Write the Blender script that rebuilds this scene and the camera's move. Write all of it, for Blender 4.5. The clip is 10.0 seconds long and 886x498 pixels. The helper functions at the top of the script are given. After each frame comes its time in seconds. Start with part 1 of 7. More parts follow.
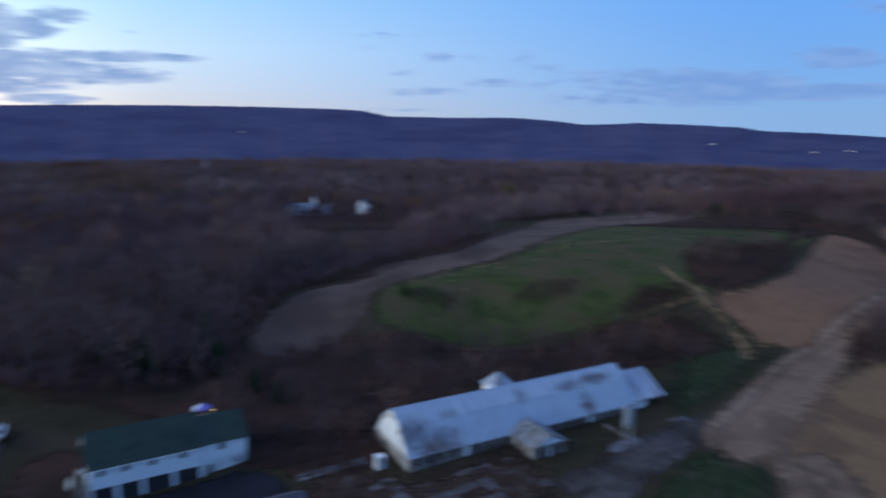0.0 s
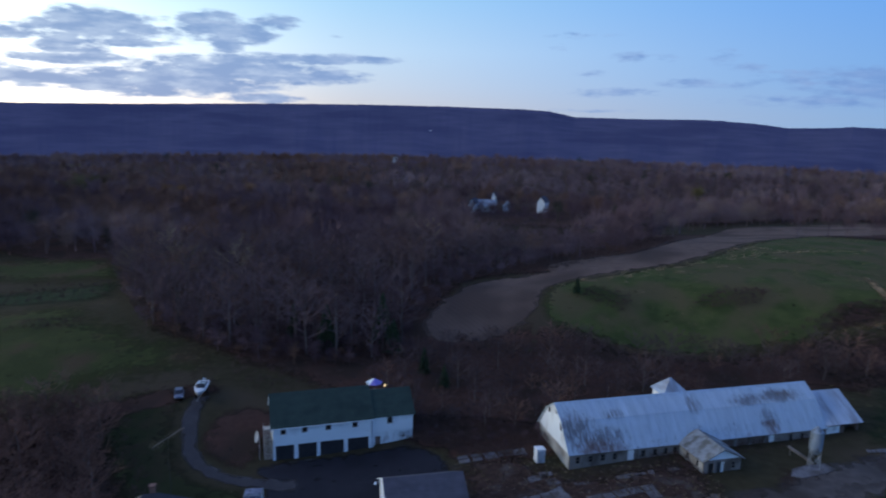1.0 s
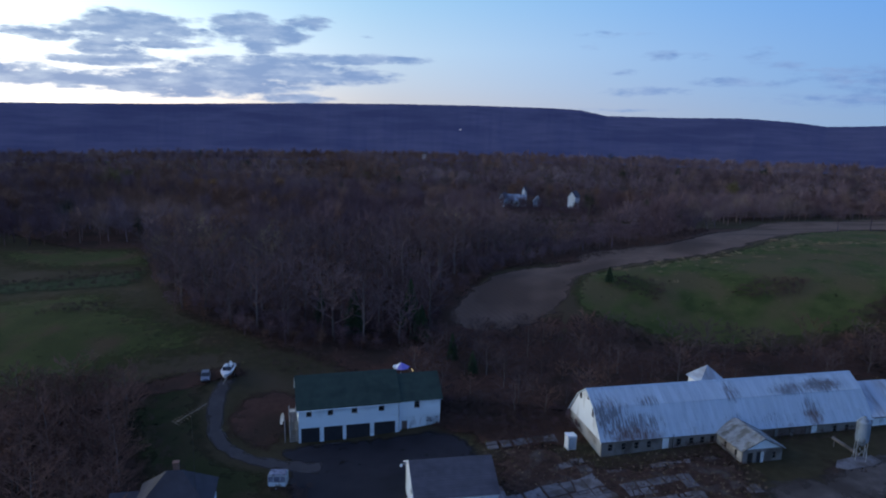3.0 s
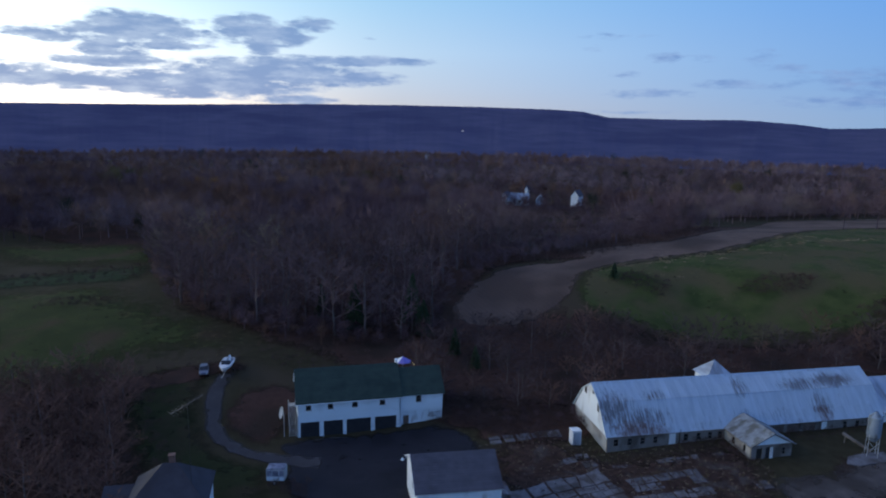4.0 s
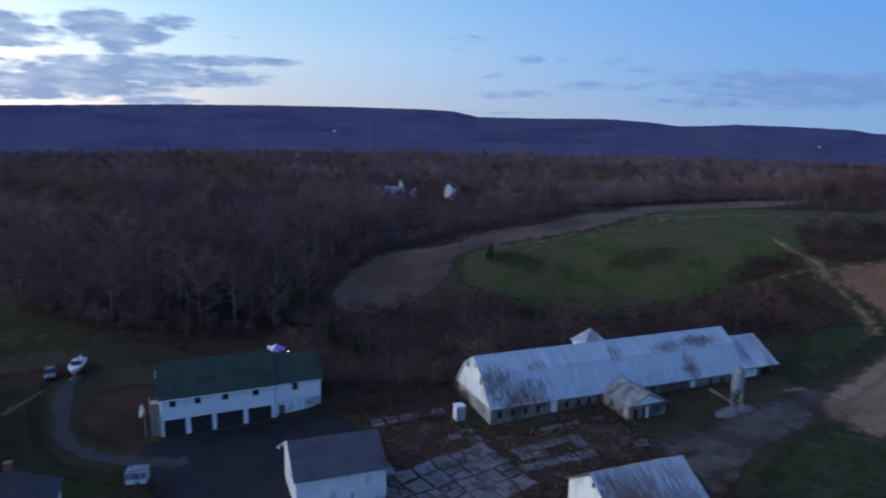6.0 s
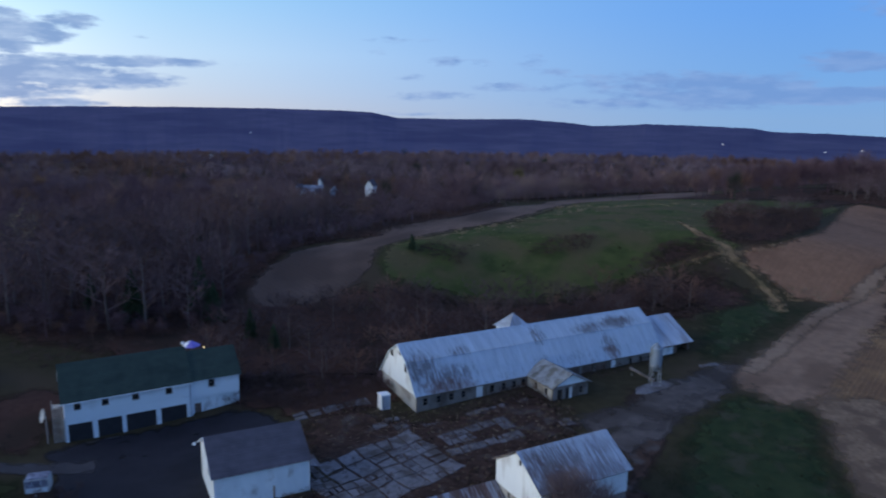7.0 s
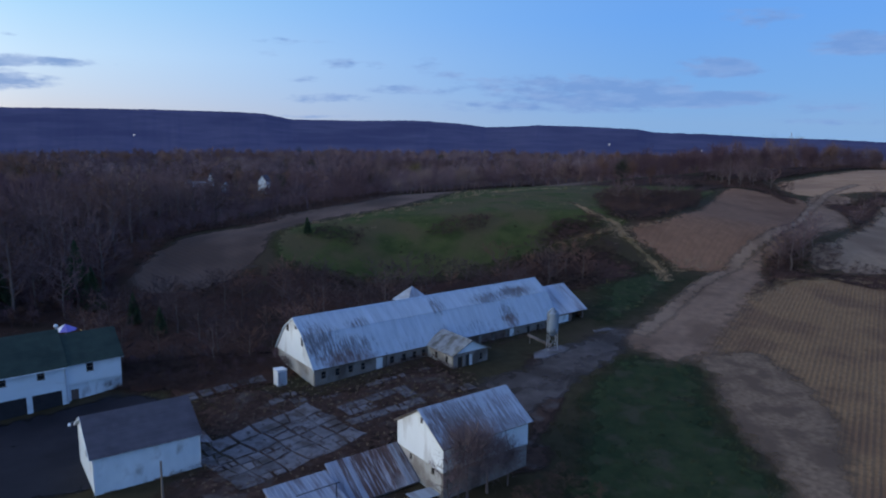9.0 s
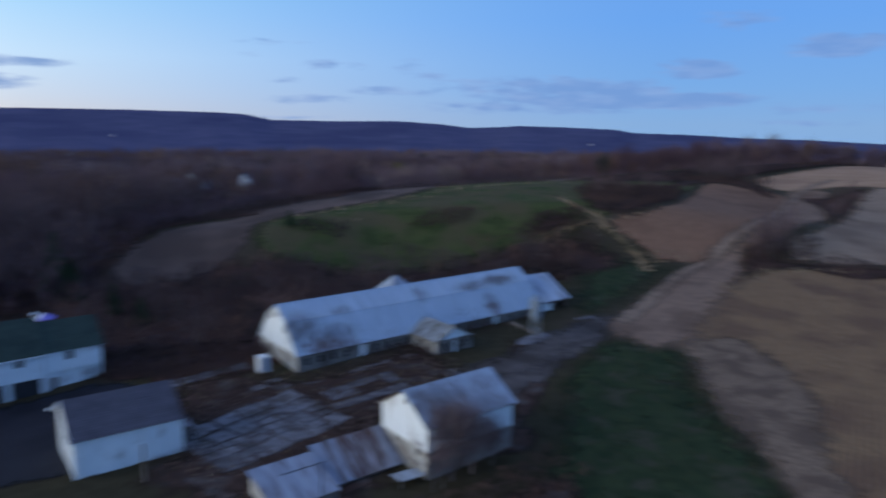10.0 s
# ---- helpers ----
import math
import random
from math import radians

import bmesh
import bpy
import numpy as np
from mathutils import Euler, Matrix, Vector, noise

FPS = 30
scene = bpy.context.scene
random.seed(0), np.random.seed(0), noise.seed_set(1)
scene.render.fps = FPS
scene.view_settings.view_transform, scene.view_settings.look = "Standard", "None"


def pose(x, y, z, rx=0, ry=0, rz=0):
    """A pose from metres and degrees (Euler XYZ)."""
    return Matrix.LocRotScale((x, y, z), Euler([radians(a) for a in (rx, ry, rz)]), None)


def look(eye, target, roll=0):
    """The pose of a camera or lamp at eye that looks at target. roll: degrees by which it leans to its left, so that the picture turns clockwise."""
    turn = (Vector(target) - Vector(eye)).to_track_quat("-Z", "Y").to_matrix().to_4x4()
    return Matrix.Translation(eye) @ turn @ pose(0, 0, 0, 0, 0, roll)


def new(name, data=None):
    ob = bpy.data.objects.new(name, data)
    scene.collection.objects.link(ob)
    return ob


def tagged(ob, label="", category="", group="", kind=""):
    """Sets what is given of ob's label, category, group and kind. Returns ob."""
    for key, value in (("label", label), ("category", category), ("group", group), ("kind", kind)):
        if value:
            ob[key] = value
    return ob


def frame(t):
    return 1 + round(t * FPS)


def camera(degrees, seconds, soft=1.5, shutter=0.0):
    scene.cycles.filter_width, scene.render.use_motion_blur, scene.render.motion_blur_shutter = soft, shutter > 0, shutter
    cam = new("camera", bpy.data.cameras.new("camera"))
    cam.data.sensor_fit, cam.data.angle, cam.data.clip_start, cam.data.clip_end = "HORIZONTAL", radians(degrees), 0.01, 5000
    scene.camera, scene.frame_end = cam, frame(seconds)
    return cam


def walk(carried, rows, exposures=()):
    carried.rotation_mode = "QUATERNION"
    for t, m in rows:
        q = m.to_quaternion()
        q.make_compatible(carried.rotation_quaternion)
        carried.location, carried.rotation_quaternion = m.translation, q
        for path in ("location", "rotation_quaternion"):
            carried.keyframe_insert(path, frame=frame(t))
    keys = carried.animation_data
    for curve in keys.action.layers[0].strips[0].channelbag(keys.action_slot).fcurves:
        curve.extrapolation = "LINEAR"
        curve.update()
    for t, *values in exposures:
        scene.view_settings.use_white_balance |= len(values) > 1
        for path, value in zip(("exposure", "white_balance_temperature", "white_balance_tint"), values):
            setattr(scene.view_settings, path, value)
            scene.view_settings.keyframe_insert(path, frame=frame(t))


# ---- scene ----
cam = camera(63.94, 10.0, soft=2.0, shutter=0.8)
PATH = [
    (0, 2.703, -6.437, 58.876, 1.573, -10.809, -0.622),
    (0.1, 2.905, -6.537, 58.735, 4.550, -10.826, -0.700),
    (0.2, 3.089, -6.623, 58.591, 6.980, -10.842, -0.777),
    (0.3, 3.254, -6.696, 58.443, 8.840, -10.858, -0.855),
    (0.4, 3.401, -6.754, 58.291, 10.400, -10.875, -0.933),
    (0.5, 3.532, -6.800, 58.137, 11.778, -10.891, -1.011),
    (0.6, 3.647, -6.833, 57.979, 13.030, -10.908, -1.030),
    (0.7, 3.747, -6.854, 57.819, 14.000, -10.924, -1.050),
    (1, 3.964, -6.845, 57.322, 16.265, -10.975, -1.109),
    (1.5, 4.096, -6.619, 56.449, 17.873, -10.989, -1.062),
    (2, 4.015, -6.171, 55.530, 18.300, -11.049, -1.035),
    (2.5, 3.793, -5.545, 54.571, 18.479, -11.067, -0.953),
    (4, 2.854, -3.047, 51.457, 18.834, -10.907, -1.076),
    (4.5, 2.586, -2.142, 50.331, 18.611, -10.858, -1.118),
    (5, 2.384, -1.262, 49.154, 16.538, -10.794, -1.077),
    (5.5, 2.258, -0.437, 47.924, 12.578, -10.747, -0.970),
    (7, 2.337, 1.455, 43.935, 2.263, -10.489, -0.566),
    (7.5, 2.471, 1.834, 42.535, -0.438, -10.369, -0.516),
    (8, 2.621, 2.071, 41.130, -3.118, -10.273, -0.529),
    (8.5, 2.751, 2.166, 39.750, -5.209, -10.267, -0.442),
    (9, 2.823, 2.126, 38.434, -5.986, -10.218, -0.520),
    (9.3, 2.819, 2.042, 37.695, -7.200, -10.155, -0.521),
    (9.4, 2.808, 2.005, 37.460, -8.300, -10.134, -0.522),
    (9.5, 2.791, 1.964, 37.231, -9.789, -10.113, -0.522),
    (9.6, 2.768, 1.919, 37.009, -10.600, -10.115, -0.531),
    (9.7, 2.738, 1.870, 36.795, -11.000, -10.117, -0.541),
    (9.8, 2.702, 1.818, 36.588, -10.850, -10.118, -0.550),
    (9.9, 2.657, 1.762, 36.391, -9.850, -10.120, -0.559),
    (10, 2.605, 1.703, 36.202, -7.424, -10.122, -0.568),
]
EXPOSURES = [(0, 0.12), (0.7, 0.05), (1.5, -0.03), (2.5, -0.06), (4.5, -0.07), (5.5, -0.05), (7, 0.02), (10, 0.04)]
walk(cam, [(t, pose(x, y, z, 90 + pitch, roll, yaw)) for t, x, y, z, yaw, pitch, roll in PATH],
     exposures=EXPOSURES)

# ---------- world: dusk sky, afterglow low in the west ----------
world = bpy.data.worlds.new("dusk_sky")
scene.world = world
world.use_nodes = True
wt = world.node_tree
wt.nodes.clear()


def wmath(op, a, b=None, c=None, clamp=False):
    nd = wt.nodes.new("ShaderNodeMath")
    nd.operation, nd.use_clamp = op, clamp
    for i, v in enumerate((a, b, c)):
        if v is None:
            continue
        if isinstance(v, (int, float)):
            nd.inputs[i].default_value = v
        else:
            wt.links.new(v, nd.inputs[i])
    return nd.outputs[0]


def wramp(fac, stops):
    nd = wt.nodes.new("ShaderNodeValToRGB")
    wt.links.new(fac, nd.inputs[0])
    els = nd.color_ramp.elements
    while len(els) < len(stops):
        els.new(0.5)
    for e, (p, c) in zip(els, stops):
        e.position, e.color = p, (*c, 1)
    return nd.outputs[0]


def wmix(fac, a, b):
    nd = wt.nodes.new("ShaderNodeMix")
    nd.data_type = "RGBA"
    for s, v in ((0, fac), (6, a), (7, b)):
        if isinstance(v, tuple):
            nd.inputs[s].default_value = (*v, 1)
        elif isinstance(v, (int, float)):
            nd.inputs[s].default_value = v
        else:
            wt.links.new(v, nd.inputs[s])
    return nd.outputs[2]


def wnoise(vec, scale, detail=5, rough=0.55):
    nd = wt.nodes.new("ShaderNodeTexNoise")
    nd.inputs["Scale"].default_value, nd.inputs["Detail"].default_value = scale, detail
    nd.inputs["Roughness"].default_value = rough
    wt.links.new(vec, nd.inputs["Vector"])
    return nd.outputs[0]


SKY_GAIN = 1.0
tc = wt.nodes.new("ShaderNodeTexCoord")
sep = wt.nodes.new("ShaderNodeSeparateXYZ")
wt.links.new(tc.outputs["Generated"], sep.inputs[0])
sx_, sy_, sz_ = sep.outputs
el = wmath("MULTIPLY", wmath("ARCSINE", sz_), 180 / math.pi)
az = wmath("MULTIPLY", wmath("ARCTAN2", sx_, sy_), 180 / math.pi)
elf = wmath("DIVIDE", el, 90.0, clamp=True)
cool = wramp(elf, [(0.0, (0.235, 0.415, 0.71)), (0.03, (0.19, 0.405, 0.78)), (0.085, (0.145, 0.37, 0.84)), (0.22, (0.14, 0.32, 0.77)), (0.5, (0.165, 0.28, 0.62)), (1.0, (0.165, 0.275, 0.61))])
warm = wramp(elf, [(0.0, (1.0, 0.84, 0.68)), (0.02, (0.95, 0.95, 0.90)), (0.05, (0.88, 1.06, 1.10)), (0.1, (0.57, 0.93, 1.08)), (0.3, (0.27, 0.46, 0.92)), (0.55, (0.185, 0.295, 0.65)), (1.0, (0.165, 0.275, 0.61))])
glow_az = -92.0
daz = wmath("ABSOLUTE", wmath("SUBTRACT", az, glow_az))
wf = wmath("POWER", wmath("MULTIPLY", wmath("SUBTRACT", 1.0, wmath("DIVIDE", daz, 117.0, clamp=True)), 1.62, clamp=True), 1.55)
sky = wmix(wf, cool, warm)
# the glow itself, brightest low down
core = wmath("MULTIPLY", wmath("POWER", wmath("SUBTRACT", 1.0, wmath("DIVIDE", daz, 70.0, clamp=True)), 1.6),
             wmath("POWER", wmath("SUBTRACT", 1.0, wmath("DIVIDE", wmath("ABSOLUTE", el), 16.0, clamp=True)), 1.5))
glow = wmix(core, (0.0, 0.0, 0.0), (5.0, 4.5, 3.9))
add = wt.nodes.new("ShaderNodeMix")
add.data_type, add.blend_type = "RGBA", "ADD"
add.inputs[0].default_value = 1.0
wt.links.new(sky, add.inputs[6]), wt.links.new(glow, add.inputs[7])
sky = add.outputs[2]
# clouds: banks given as azimuth, elevation, half width, half height, density
WEST_LOW = [(-45.4, 1.79, 8.8, 0.74, 1.0), (-37.7, 1.73, 9.8, 1.1, 1.0), (-32.5, 2.73, 7.7, 1.2, 1.0), (-30.2, 0.78, 3.3, 0.42, 0.9), (-26.0, 3.77, 7.2, 0.42, 0.9),
            (-26.0, 2.4, 4.0, 0.6, 0.9), (-48.5, 0.0, 3.5, 0.16, 0.6), (-52.0, 2.2, 7.0, 0.9, 0.8)]
WEST_HIGH = [(-46.9, 4.78, 4.0, 0.6, 0.8), (-42.7, 5.82, 2.3, 0.98, 1.0), (-40.7, 5.65, 3.0, 1.16, 1.0), (-42.0, 5.12, 6.0, 0.79, 0.9), (-39.4, 4.47, 3.0, 0.47, 0.9), (-43.4, 3.99, 2.6, 0.93, 0.9), (-43.3, 3.15, 4.2, 0.42, 0.9),
             (-33.9, 6.01, 2.6, 0.98, 1.0), (-32.6, 5.39, 3.5, 0.98, 1.0), (-32.9, 4.61, 1.4, 0.8, 1.0), (-29.0, 6.36, 2.1, 0.58, 0.8), (-30.3, 5.39, 1.9, 0.37, 0.8), (-37.7, 6.12, 1.3, 0.5, 0.6), (-37.2, 5.1, 1.4, 0.58, 0.7), (-24.4, 5.52, 0.6, 0.21, 0.4)]
MIDDLE = [(-5.9, 5.9, 2.9, 0.26, 0.35), (-7.3, 4.98, 0.8, 0.29, 0.25), (-1.8, 4.29, 1.8, 0.4, 0.5), (0.3, 4.23, 1.4, 0.31, 0.35), (-5.1, 3.04, 1.1, 0.31, 0.4), (-2.9, 1.7, 3.6, 0.4, 0.5), (2.5, 2.42, 2.7, 0.38, 0.5),
          (4.9, 2.28, 1.9, 0.36, 0.4), (4.7, 4.19, 1.4, 0.59, 0.3), (6.7, 3.6, 1.5, 0.38, 0.35), (8.9, 3.18, 2.3, 0.33, 0.45), (10.7, 2.07, 2.1, 0.36, 0.4), (-5.0, 0.31, 3.1, 0.19, 0.4)]
EAST = [(16.3, 2.71, 9.1, 0.9, 0.75), (21.2, 1.79, 10.5, 0.68, 1.15), (26.6, 4.06, 3.3, 0.82, 1.0), (14.3, 1.2, 9.1, 0.55, 0.6), (29.0, 7.42, 2.7, 0.82, 0.4), (35.5, 5.39, 3.2, 0.9, 1.0), (35.2, 1.2, 5.5, 0.36, 0.4), (33.5, 0.22, 4.1, 0.27, 0.4), (20.5, 2.5, 5.5, 0.5, 1.0)]
cv = wt.nodes.new("ShaderNodeCombineXYZ")
wt.links.new(wmath("MULTIPLY", az, 0.16), cv.inputs[0])
wt.links.new(wmath("MULTIPLY", el, 0.62), cv.inputs[1])
pv = wt.nodes.new("ShaderNodeCombineXYZ")
wt.links.new(wmath("MULTIPLY", az, 0.5), pv.inputs[0])
wt.links.new(wmath("MULTIPLY", el, 1.3), pv.inputs[1])
n_big = wnoise(cv.outputs[0], 1.0, 6, 0.55)
n_fine = wnoise(pv.outputs[0], 1.0, 7, 0.62)
n_streak = wnoise(cv.outputs[0], 3.4, 5, 0.6)
warp = wmath("SUBTRACT", n_big, 0.5)
at_ = wt.nodes.new("ShaderNodeCombineXYZ")
wt.links.new(wmath("MULTIPLY_ADD", warp, 4.0, az), at_.inputs[0])
wt.links.new(wmath("MULTIPLY_ADD", warp, 0.8, el), at_.inputs[1])
field = None
for a, e, wa, we, dens in WEST_LOW + WEST_HIGH + MIDDLE + EAST:
    ma = wt.nodes.new("ShaderNodeVectorMath")
    ma.operation = "MULTIPLY_ADD"
    ma.inputs[1].default_value, ma.inputs[2].default_value = (1 / wa, 1 / we, 0), (-a / wa, -e / we, 0)
    wt.links.new(at_.outputs[0], ma.inputs[0])
    dt = wt.nodes.new("ShaderNodeVectorMath")
    dt.operation = "DOT_PRODUCT"
    wt.links.new(ma.outputs[0], dt.inputs[0]), wt.links.new(ma.outputs[0], dt.inputs[1])
    b = wmath("MULTIPLY_ADD", dt.outputs["Value"], -0.75 * dens, dens)
    field = b if field is None else wmath("MAXIMUM", field, b)
dens = wmath("ADD", wmath("MULTIPLY_ADD", wmath("SUBTRACT", n_fine, 0.5), 1.7, field), wmath("MULTIPLY", wmath("SUBTRACT", n_streak, 0.5), 1.5))
cover = wmath("MULTIPLY", wmath("SUBTRACT", dens, 0.08), 1.7, clamp=True)
cover = wmath("MULTIPLY", wmath("SMOOTH_MIN", cover, 1.0, 0.25), wmath("MULTIPLY", wmath("ADD", field, 0.25), 1.5, clamp=True), clamp=True)
cloud_dark = wmix(wf, (0.165, 0.30, 0.63), (0.165, 0.285, 0.56))
cloud_lit = wmix(wf, (0.25, 0.385, 0.70), (0.50, 0.62, 0.82))
cloud_col = wmix(wmath("MULTIPLY", wmath("SUBTRACT", wmath("MULTIPLY_ADD", dens, -0.16, wnoise(cv.outputs[0], 2.2, 5, 0.55)), 0.28), 3.0, clamp=True), cloud_dark, cloud_lit)
sky = wmix(wmath("MULTIPLY", cover, wmath("ADD", 0.76, wmath("MULTIPLY", wf, 0.18))), sky, cloud_col)
bg = wt.nodes.new("ShaderNodeBackground")
wt.links.new(sky, bg.inputs[0])
bg.inputs[1].default_value = SKY_GAIN
wo = wt.nodes.new("ShaderNodeOutputWorld")
wt.links.new(bg.outputs[0], wo.inputs[0])
# the last light over the western ridge, very soft
sun = new("afterglow", bpy.data.lights.new("afterglow", "SUN"))
sun.data.energy, sun.data.angle, sun.data.color = 1.55, radians(50), (1.0, 0.985, 0.93)
sun.matrix_world = look((0, 0, 0), (math.sin(radians(105)), -math.cos(radians(105)), -0.2))


# ---------- materials ----------
def mat(name, c1, c2, scale=1.0, c3=None, scale3=0.08, amount3=0.5, rough=0.9, bump=0.3, bscale=12.0, metal=0.0,
        stretch=(1, 1, 1), fade=False, rnd=0.0, wave=None, spec=0.3, attr_rot=0.0, glow=None, world_space=False, patch=None, tint=0.0):
    """A node material: two colours mixed by grain noise, a third by large stains, with bump, optional soft edge."""
    m = bpy.data.materials.new(name)
    m.use_nodes = True
    t = m.node_tree
    N, L = t.nodes, t.links
    b = N["Principled BSDF"]
    b.inputs["Roughness"].default_value, b.inputs["Metallic"].default_value = rough, metal
    b.inputs["Specular IOR Level"].default_value = spec
    co = N.new("ShaderNodeTexCoord")
    src = co.outputs["Object"]
    if world_space:
        geo = N.new("ShaderNodeNewGeometry")
        src = geo.outputs["Position"]
    mp = N.new("ShaderNodeMapping")
    mp.vector_type = "TEXTURE"
    mp.inputs["Scale"].default_value = [1 / k for k in stretch]
    mp.inputs["Rotation"].default_value = (0, 0, attr_rot)
    L.new(src, mp.inputs[0])

    def noise_of(s, d=5):
        n = N.new("ShaderNodeTexNoise")
        n.inputs["Scale"].default_value, n.inputs["Detail"].default_value = s, d
        L.new(mp.outputs[0], n.inputs["Vector"])
        return n.outputs[0]

    def sharpen(o, lo, hi):
        r = N.new("ShaderNodeMapRange")
        r.inputs[1].default_value, r.inputs[2].default_value = lo, hi
        L.new(o, r.inputs[0])
        return r.outputs[0]

    def mixc(f, a, bb, mode="MIX"):
        x = N.new("ShaderNodeMix")
        x.data_type, x.blend_type = "RGBA", mode
        for s, v in ((0, f), (6, a), (7, bb)):
            if isinstance(v, tuple):
                x.inputs[s].default_value = (*v, 1)
            elif isinstance(v, (int, float)):
                x.inputs[s].default_value = v
            else:
                L.new(v, x.inputs[s])
        return x.outputs[2]

    grain = noise_of(scale)
    col = mixc(sharpen(grain, 0.32, 0.68), c1, c2)
    if c3:
        st = noise_of(scale3, 6)
        st = sharpen(st, 0.62 - 0.3 * amount3, 0.75 - 0.25 * amount3)
        if patch:
            pn = N.new("ShaderNodeTexNoise")
            pn.inputs["Scale"].default_value, pn.inputs["Detail"].default_value = patch[0], 4
            L.new(src, pn.inputs["Vector"])
            mu = N.new("ShaderNodeMath")
            mu.operation = "MULTIPLY"
            L.new(st, mu.inputs[0]), L.new(sharpen(pn.outputs[0], patch[1], patch[2]), mu.inputs[1])
            st = mu.outputs[0]
        col = mixc(st, col, c3)
    height = noise_of(bscale, 3)
    if wave:
        wv = N.new("ShaderNodeTexWave")
        wv.inputs["Scale"].default_value, wv.inputs["Distortion"].default_value = wave[0], wave[1]
        wv.inputs["Detail"].default_value, wv.inputs["Detail Scale"].default_value = 2, 1.0
        L.new(mp.outputs[0], wv.inputs["Vector"])
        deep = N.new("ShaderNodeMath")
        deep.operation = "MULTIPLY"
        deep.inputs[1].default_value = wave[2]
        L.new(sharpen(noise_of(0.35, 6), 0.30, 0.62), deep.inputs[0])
        # Wave troughs are darkened in the colour as well as lowered in the bump.
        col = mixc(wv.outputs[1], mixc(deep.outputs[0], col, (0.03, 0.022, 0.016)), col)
        ad = N.new("ShaderNodeMath")
        ad.operation = "ADD"
        L.new(wv.outputs[1], ad.inputs[0]), L.new(height, ad.inputs[1])
        height = ad.outputs[0]
    if rnd:
        oi = N.new("ShaderNodeObjectInfo")
        r = N.new("ShaderNodeMapRange")
        r.inputs[3].default_value, r.inputs[4].default_value = 1 - rnd, 1 + rnd
        L.new(oi.outputs["Random"], r.inputs[0])
        hs = N.new("ShaderNodeHueSaturation")
        L.new(r.outputs[0], hs.inputs["Value"]), L.new(col, hs.inputs["Color"])
        col = hs.outputs[0]
    if tint:
        ta = N.new("ShaderNodeAttribute")
        ta.attribute_name = "tint"
        tr_ = N.new("ShaderNodeMapRange")
        tr_.inputs[3].default_value, tr_.inputs[4].default_value = 1 - tint, 1 + tint
        th = N.new("ShaderNodeHueSaturation")
        L.new(ta.outputs["Fac"], tr_.inputs[0]), L.new(tr_.outputs[0], th.inputs["Value"])
        L.new(ta.outputs["Fac"], th.inputs["Saturation"]), L.new(col, th.inputs["Color"])
        sat = N.new("ShaderNodeMapRange")
        sat.inputs[3].default_value, sat.inputs[4].default_value = 1.15, 0.85
        L.new(ta.outputs["Fac"], sat.inputs[0]), L.new(sat.outputs[0], th.inputs["Saturation"])
        col = th.outputs[0]
    L.new(col, b.inputs["Base Color"])
    if glow:
        b.inputs["Emission Color"].default_value = (*glow[:3], 1)
        b.inputs["Emission Strength"].default_value = glow[3]
    if bump:
        bp = N.new("ShaderNodeBump")
        bp.inputs["Strength"].default_value, bp.inputs["Distance"].default_value = bump, 0.08
        L.new(height, bp.inputs["Height"]), L.new(bp.outputs[0], b.inputs["Normal"])
    if fade:
        at = N.new("ShaderNodeAttribute")
        at.attribute_name = "fade"
        fn = N.new("ShaderNodeTexNoise")
        fn.inputs["Scale"].default_value, fn.inputs["Detail"].default_value = 0.5, 8
        L.new(src, fn.inputs["Vector"])
        s = N.new("ShaderNodeMath")
        s.operation = "MULTIPLY_ADD"
        s.inputs[1].default_value = 1.5
        L.new(fn.outputs[0], s.inputs[0]), L.new(at.outputs["Fac"], s.inputs[2])
        f = sharpen(s.outputs[0], 0.85, 1.55)
        tr, ms = N.new("ShaderNodeBsdfTransparent"), N.new("ShaderNodeMixShader")
        L.new(f, ms.inputs[0]), L.new(tr.outputs[0], ms.inputs[1]), L.new(b.outputs[0], ms.inputs[2])
        L.new(ms.outputs[0], N["Material Output"].inputs[0])
    return m


M_GRASS = mat("grass", (0.040, 0.033, 0.018), (0.058, 0.047, 0.026), 0.6, (0.068, 0.050, 0.032), 0.06, 0.45, rough=1, bump=0.8, bscale=2.5, spec=0.05)
M_LAWN = mat("meadow", (0.040, 0.053, 0.018), (0.076, 0.085, 0.029), 0.22, (0.090, 0.074, 0.037), 0.09, 0.62, rough=1, bump=0.8, bscale=2.0, fade=True, spec=0.05)
M_PASTURE = mat("pasture", (0.037, 0.044, 0.016), (0.058, 0.063, 0.022), 0.22, (0.076, 0.053, 0.030), 0.09, 0.48, rough=1, bump=0.8, bscale=2.0, fade=True, spec=0.05)
M_GRAVEL = mat("dark_gravel", (0.084, 0.068, 0.062), (0.126, 0.104, 0.094), 0.7, (0.058, 0.046, 0.040), 0.12, 0.5, rough=1, bump=0.6, bscale=5, fade=True, spec=0.1)
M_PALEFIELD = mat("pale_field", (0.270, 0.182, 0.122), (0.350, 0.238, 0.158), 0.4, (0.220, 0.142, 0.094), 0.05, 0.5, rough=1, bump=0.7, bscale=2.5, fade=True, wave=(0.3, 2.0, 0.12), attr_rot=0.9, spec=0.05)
M_CHAFF = mat("chaff_ground", (0.170, 0.108, 0.070), (0.275, 0.180, 0.114), 1.3, (0.140, 0.090, 0.060), 0.25, 0.55, rough=1, bump=1.0, bscale=4.0, fade=True, spec=0.05)
M_ROUGH = mat("rough_grass", (0.022, 0.035, 0.016), (0.042, 0.055, 0.024), 0.4, (0.060, 0.056, 0.034), 0.3, 0.32, rough=1, bump=0.9, bscale=2.0, fade=True, spec=0.05)
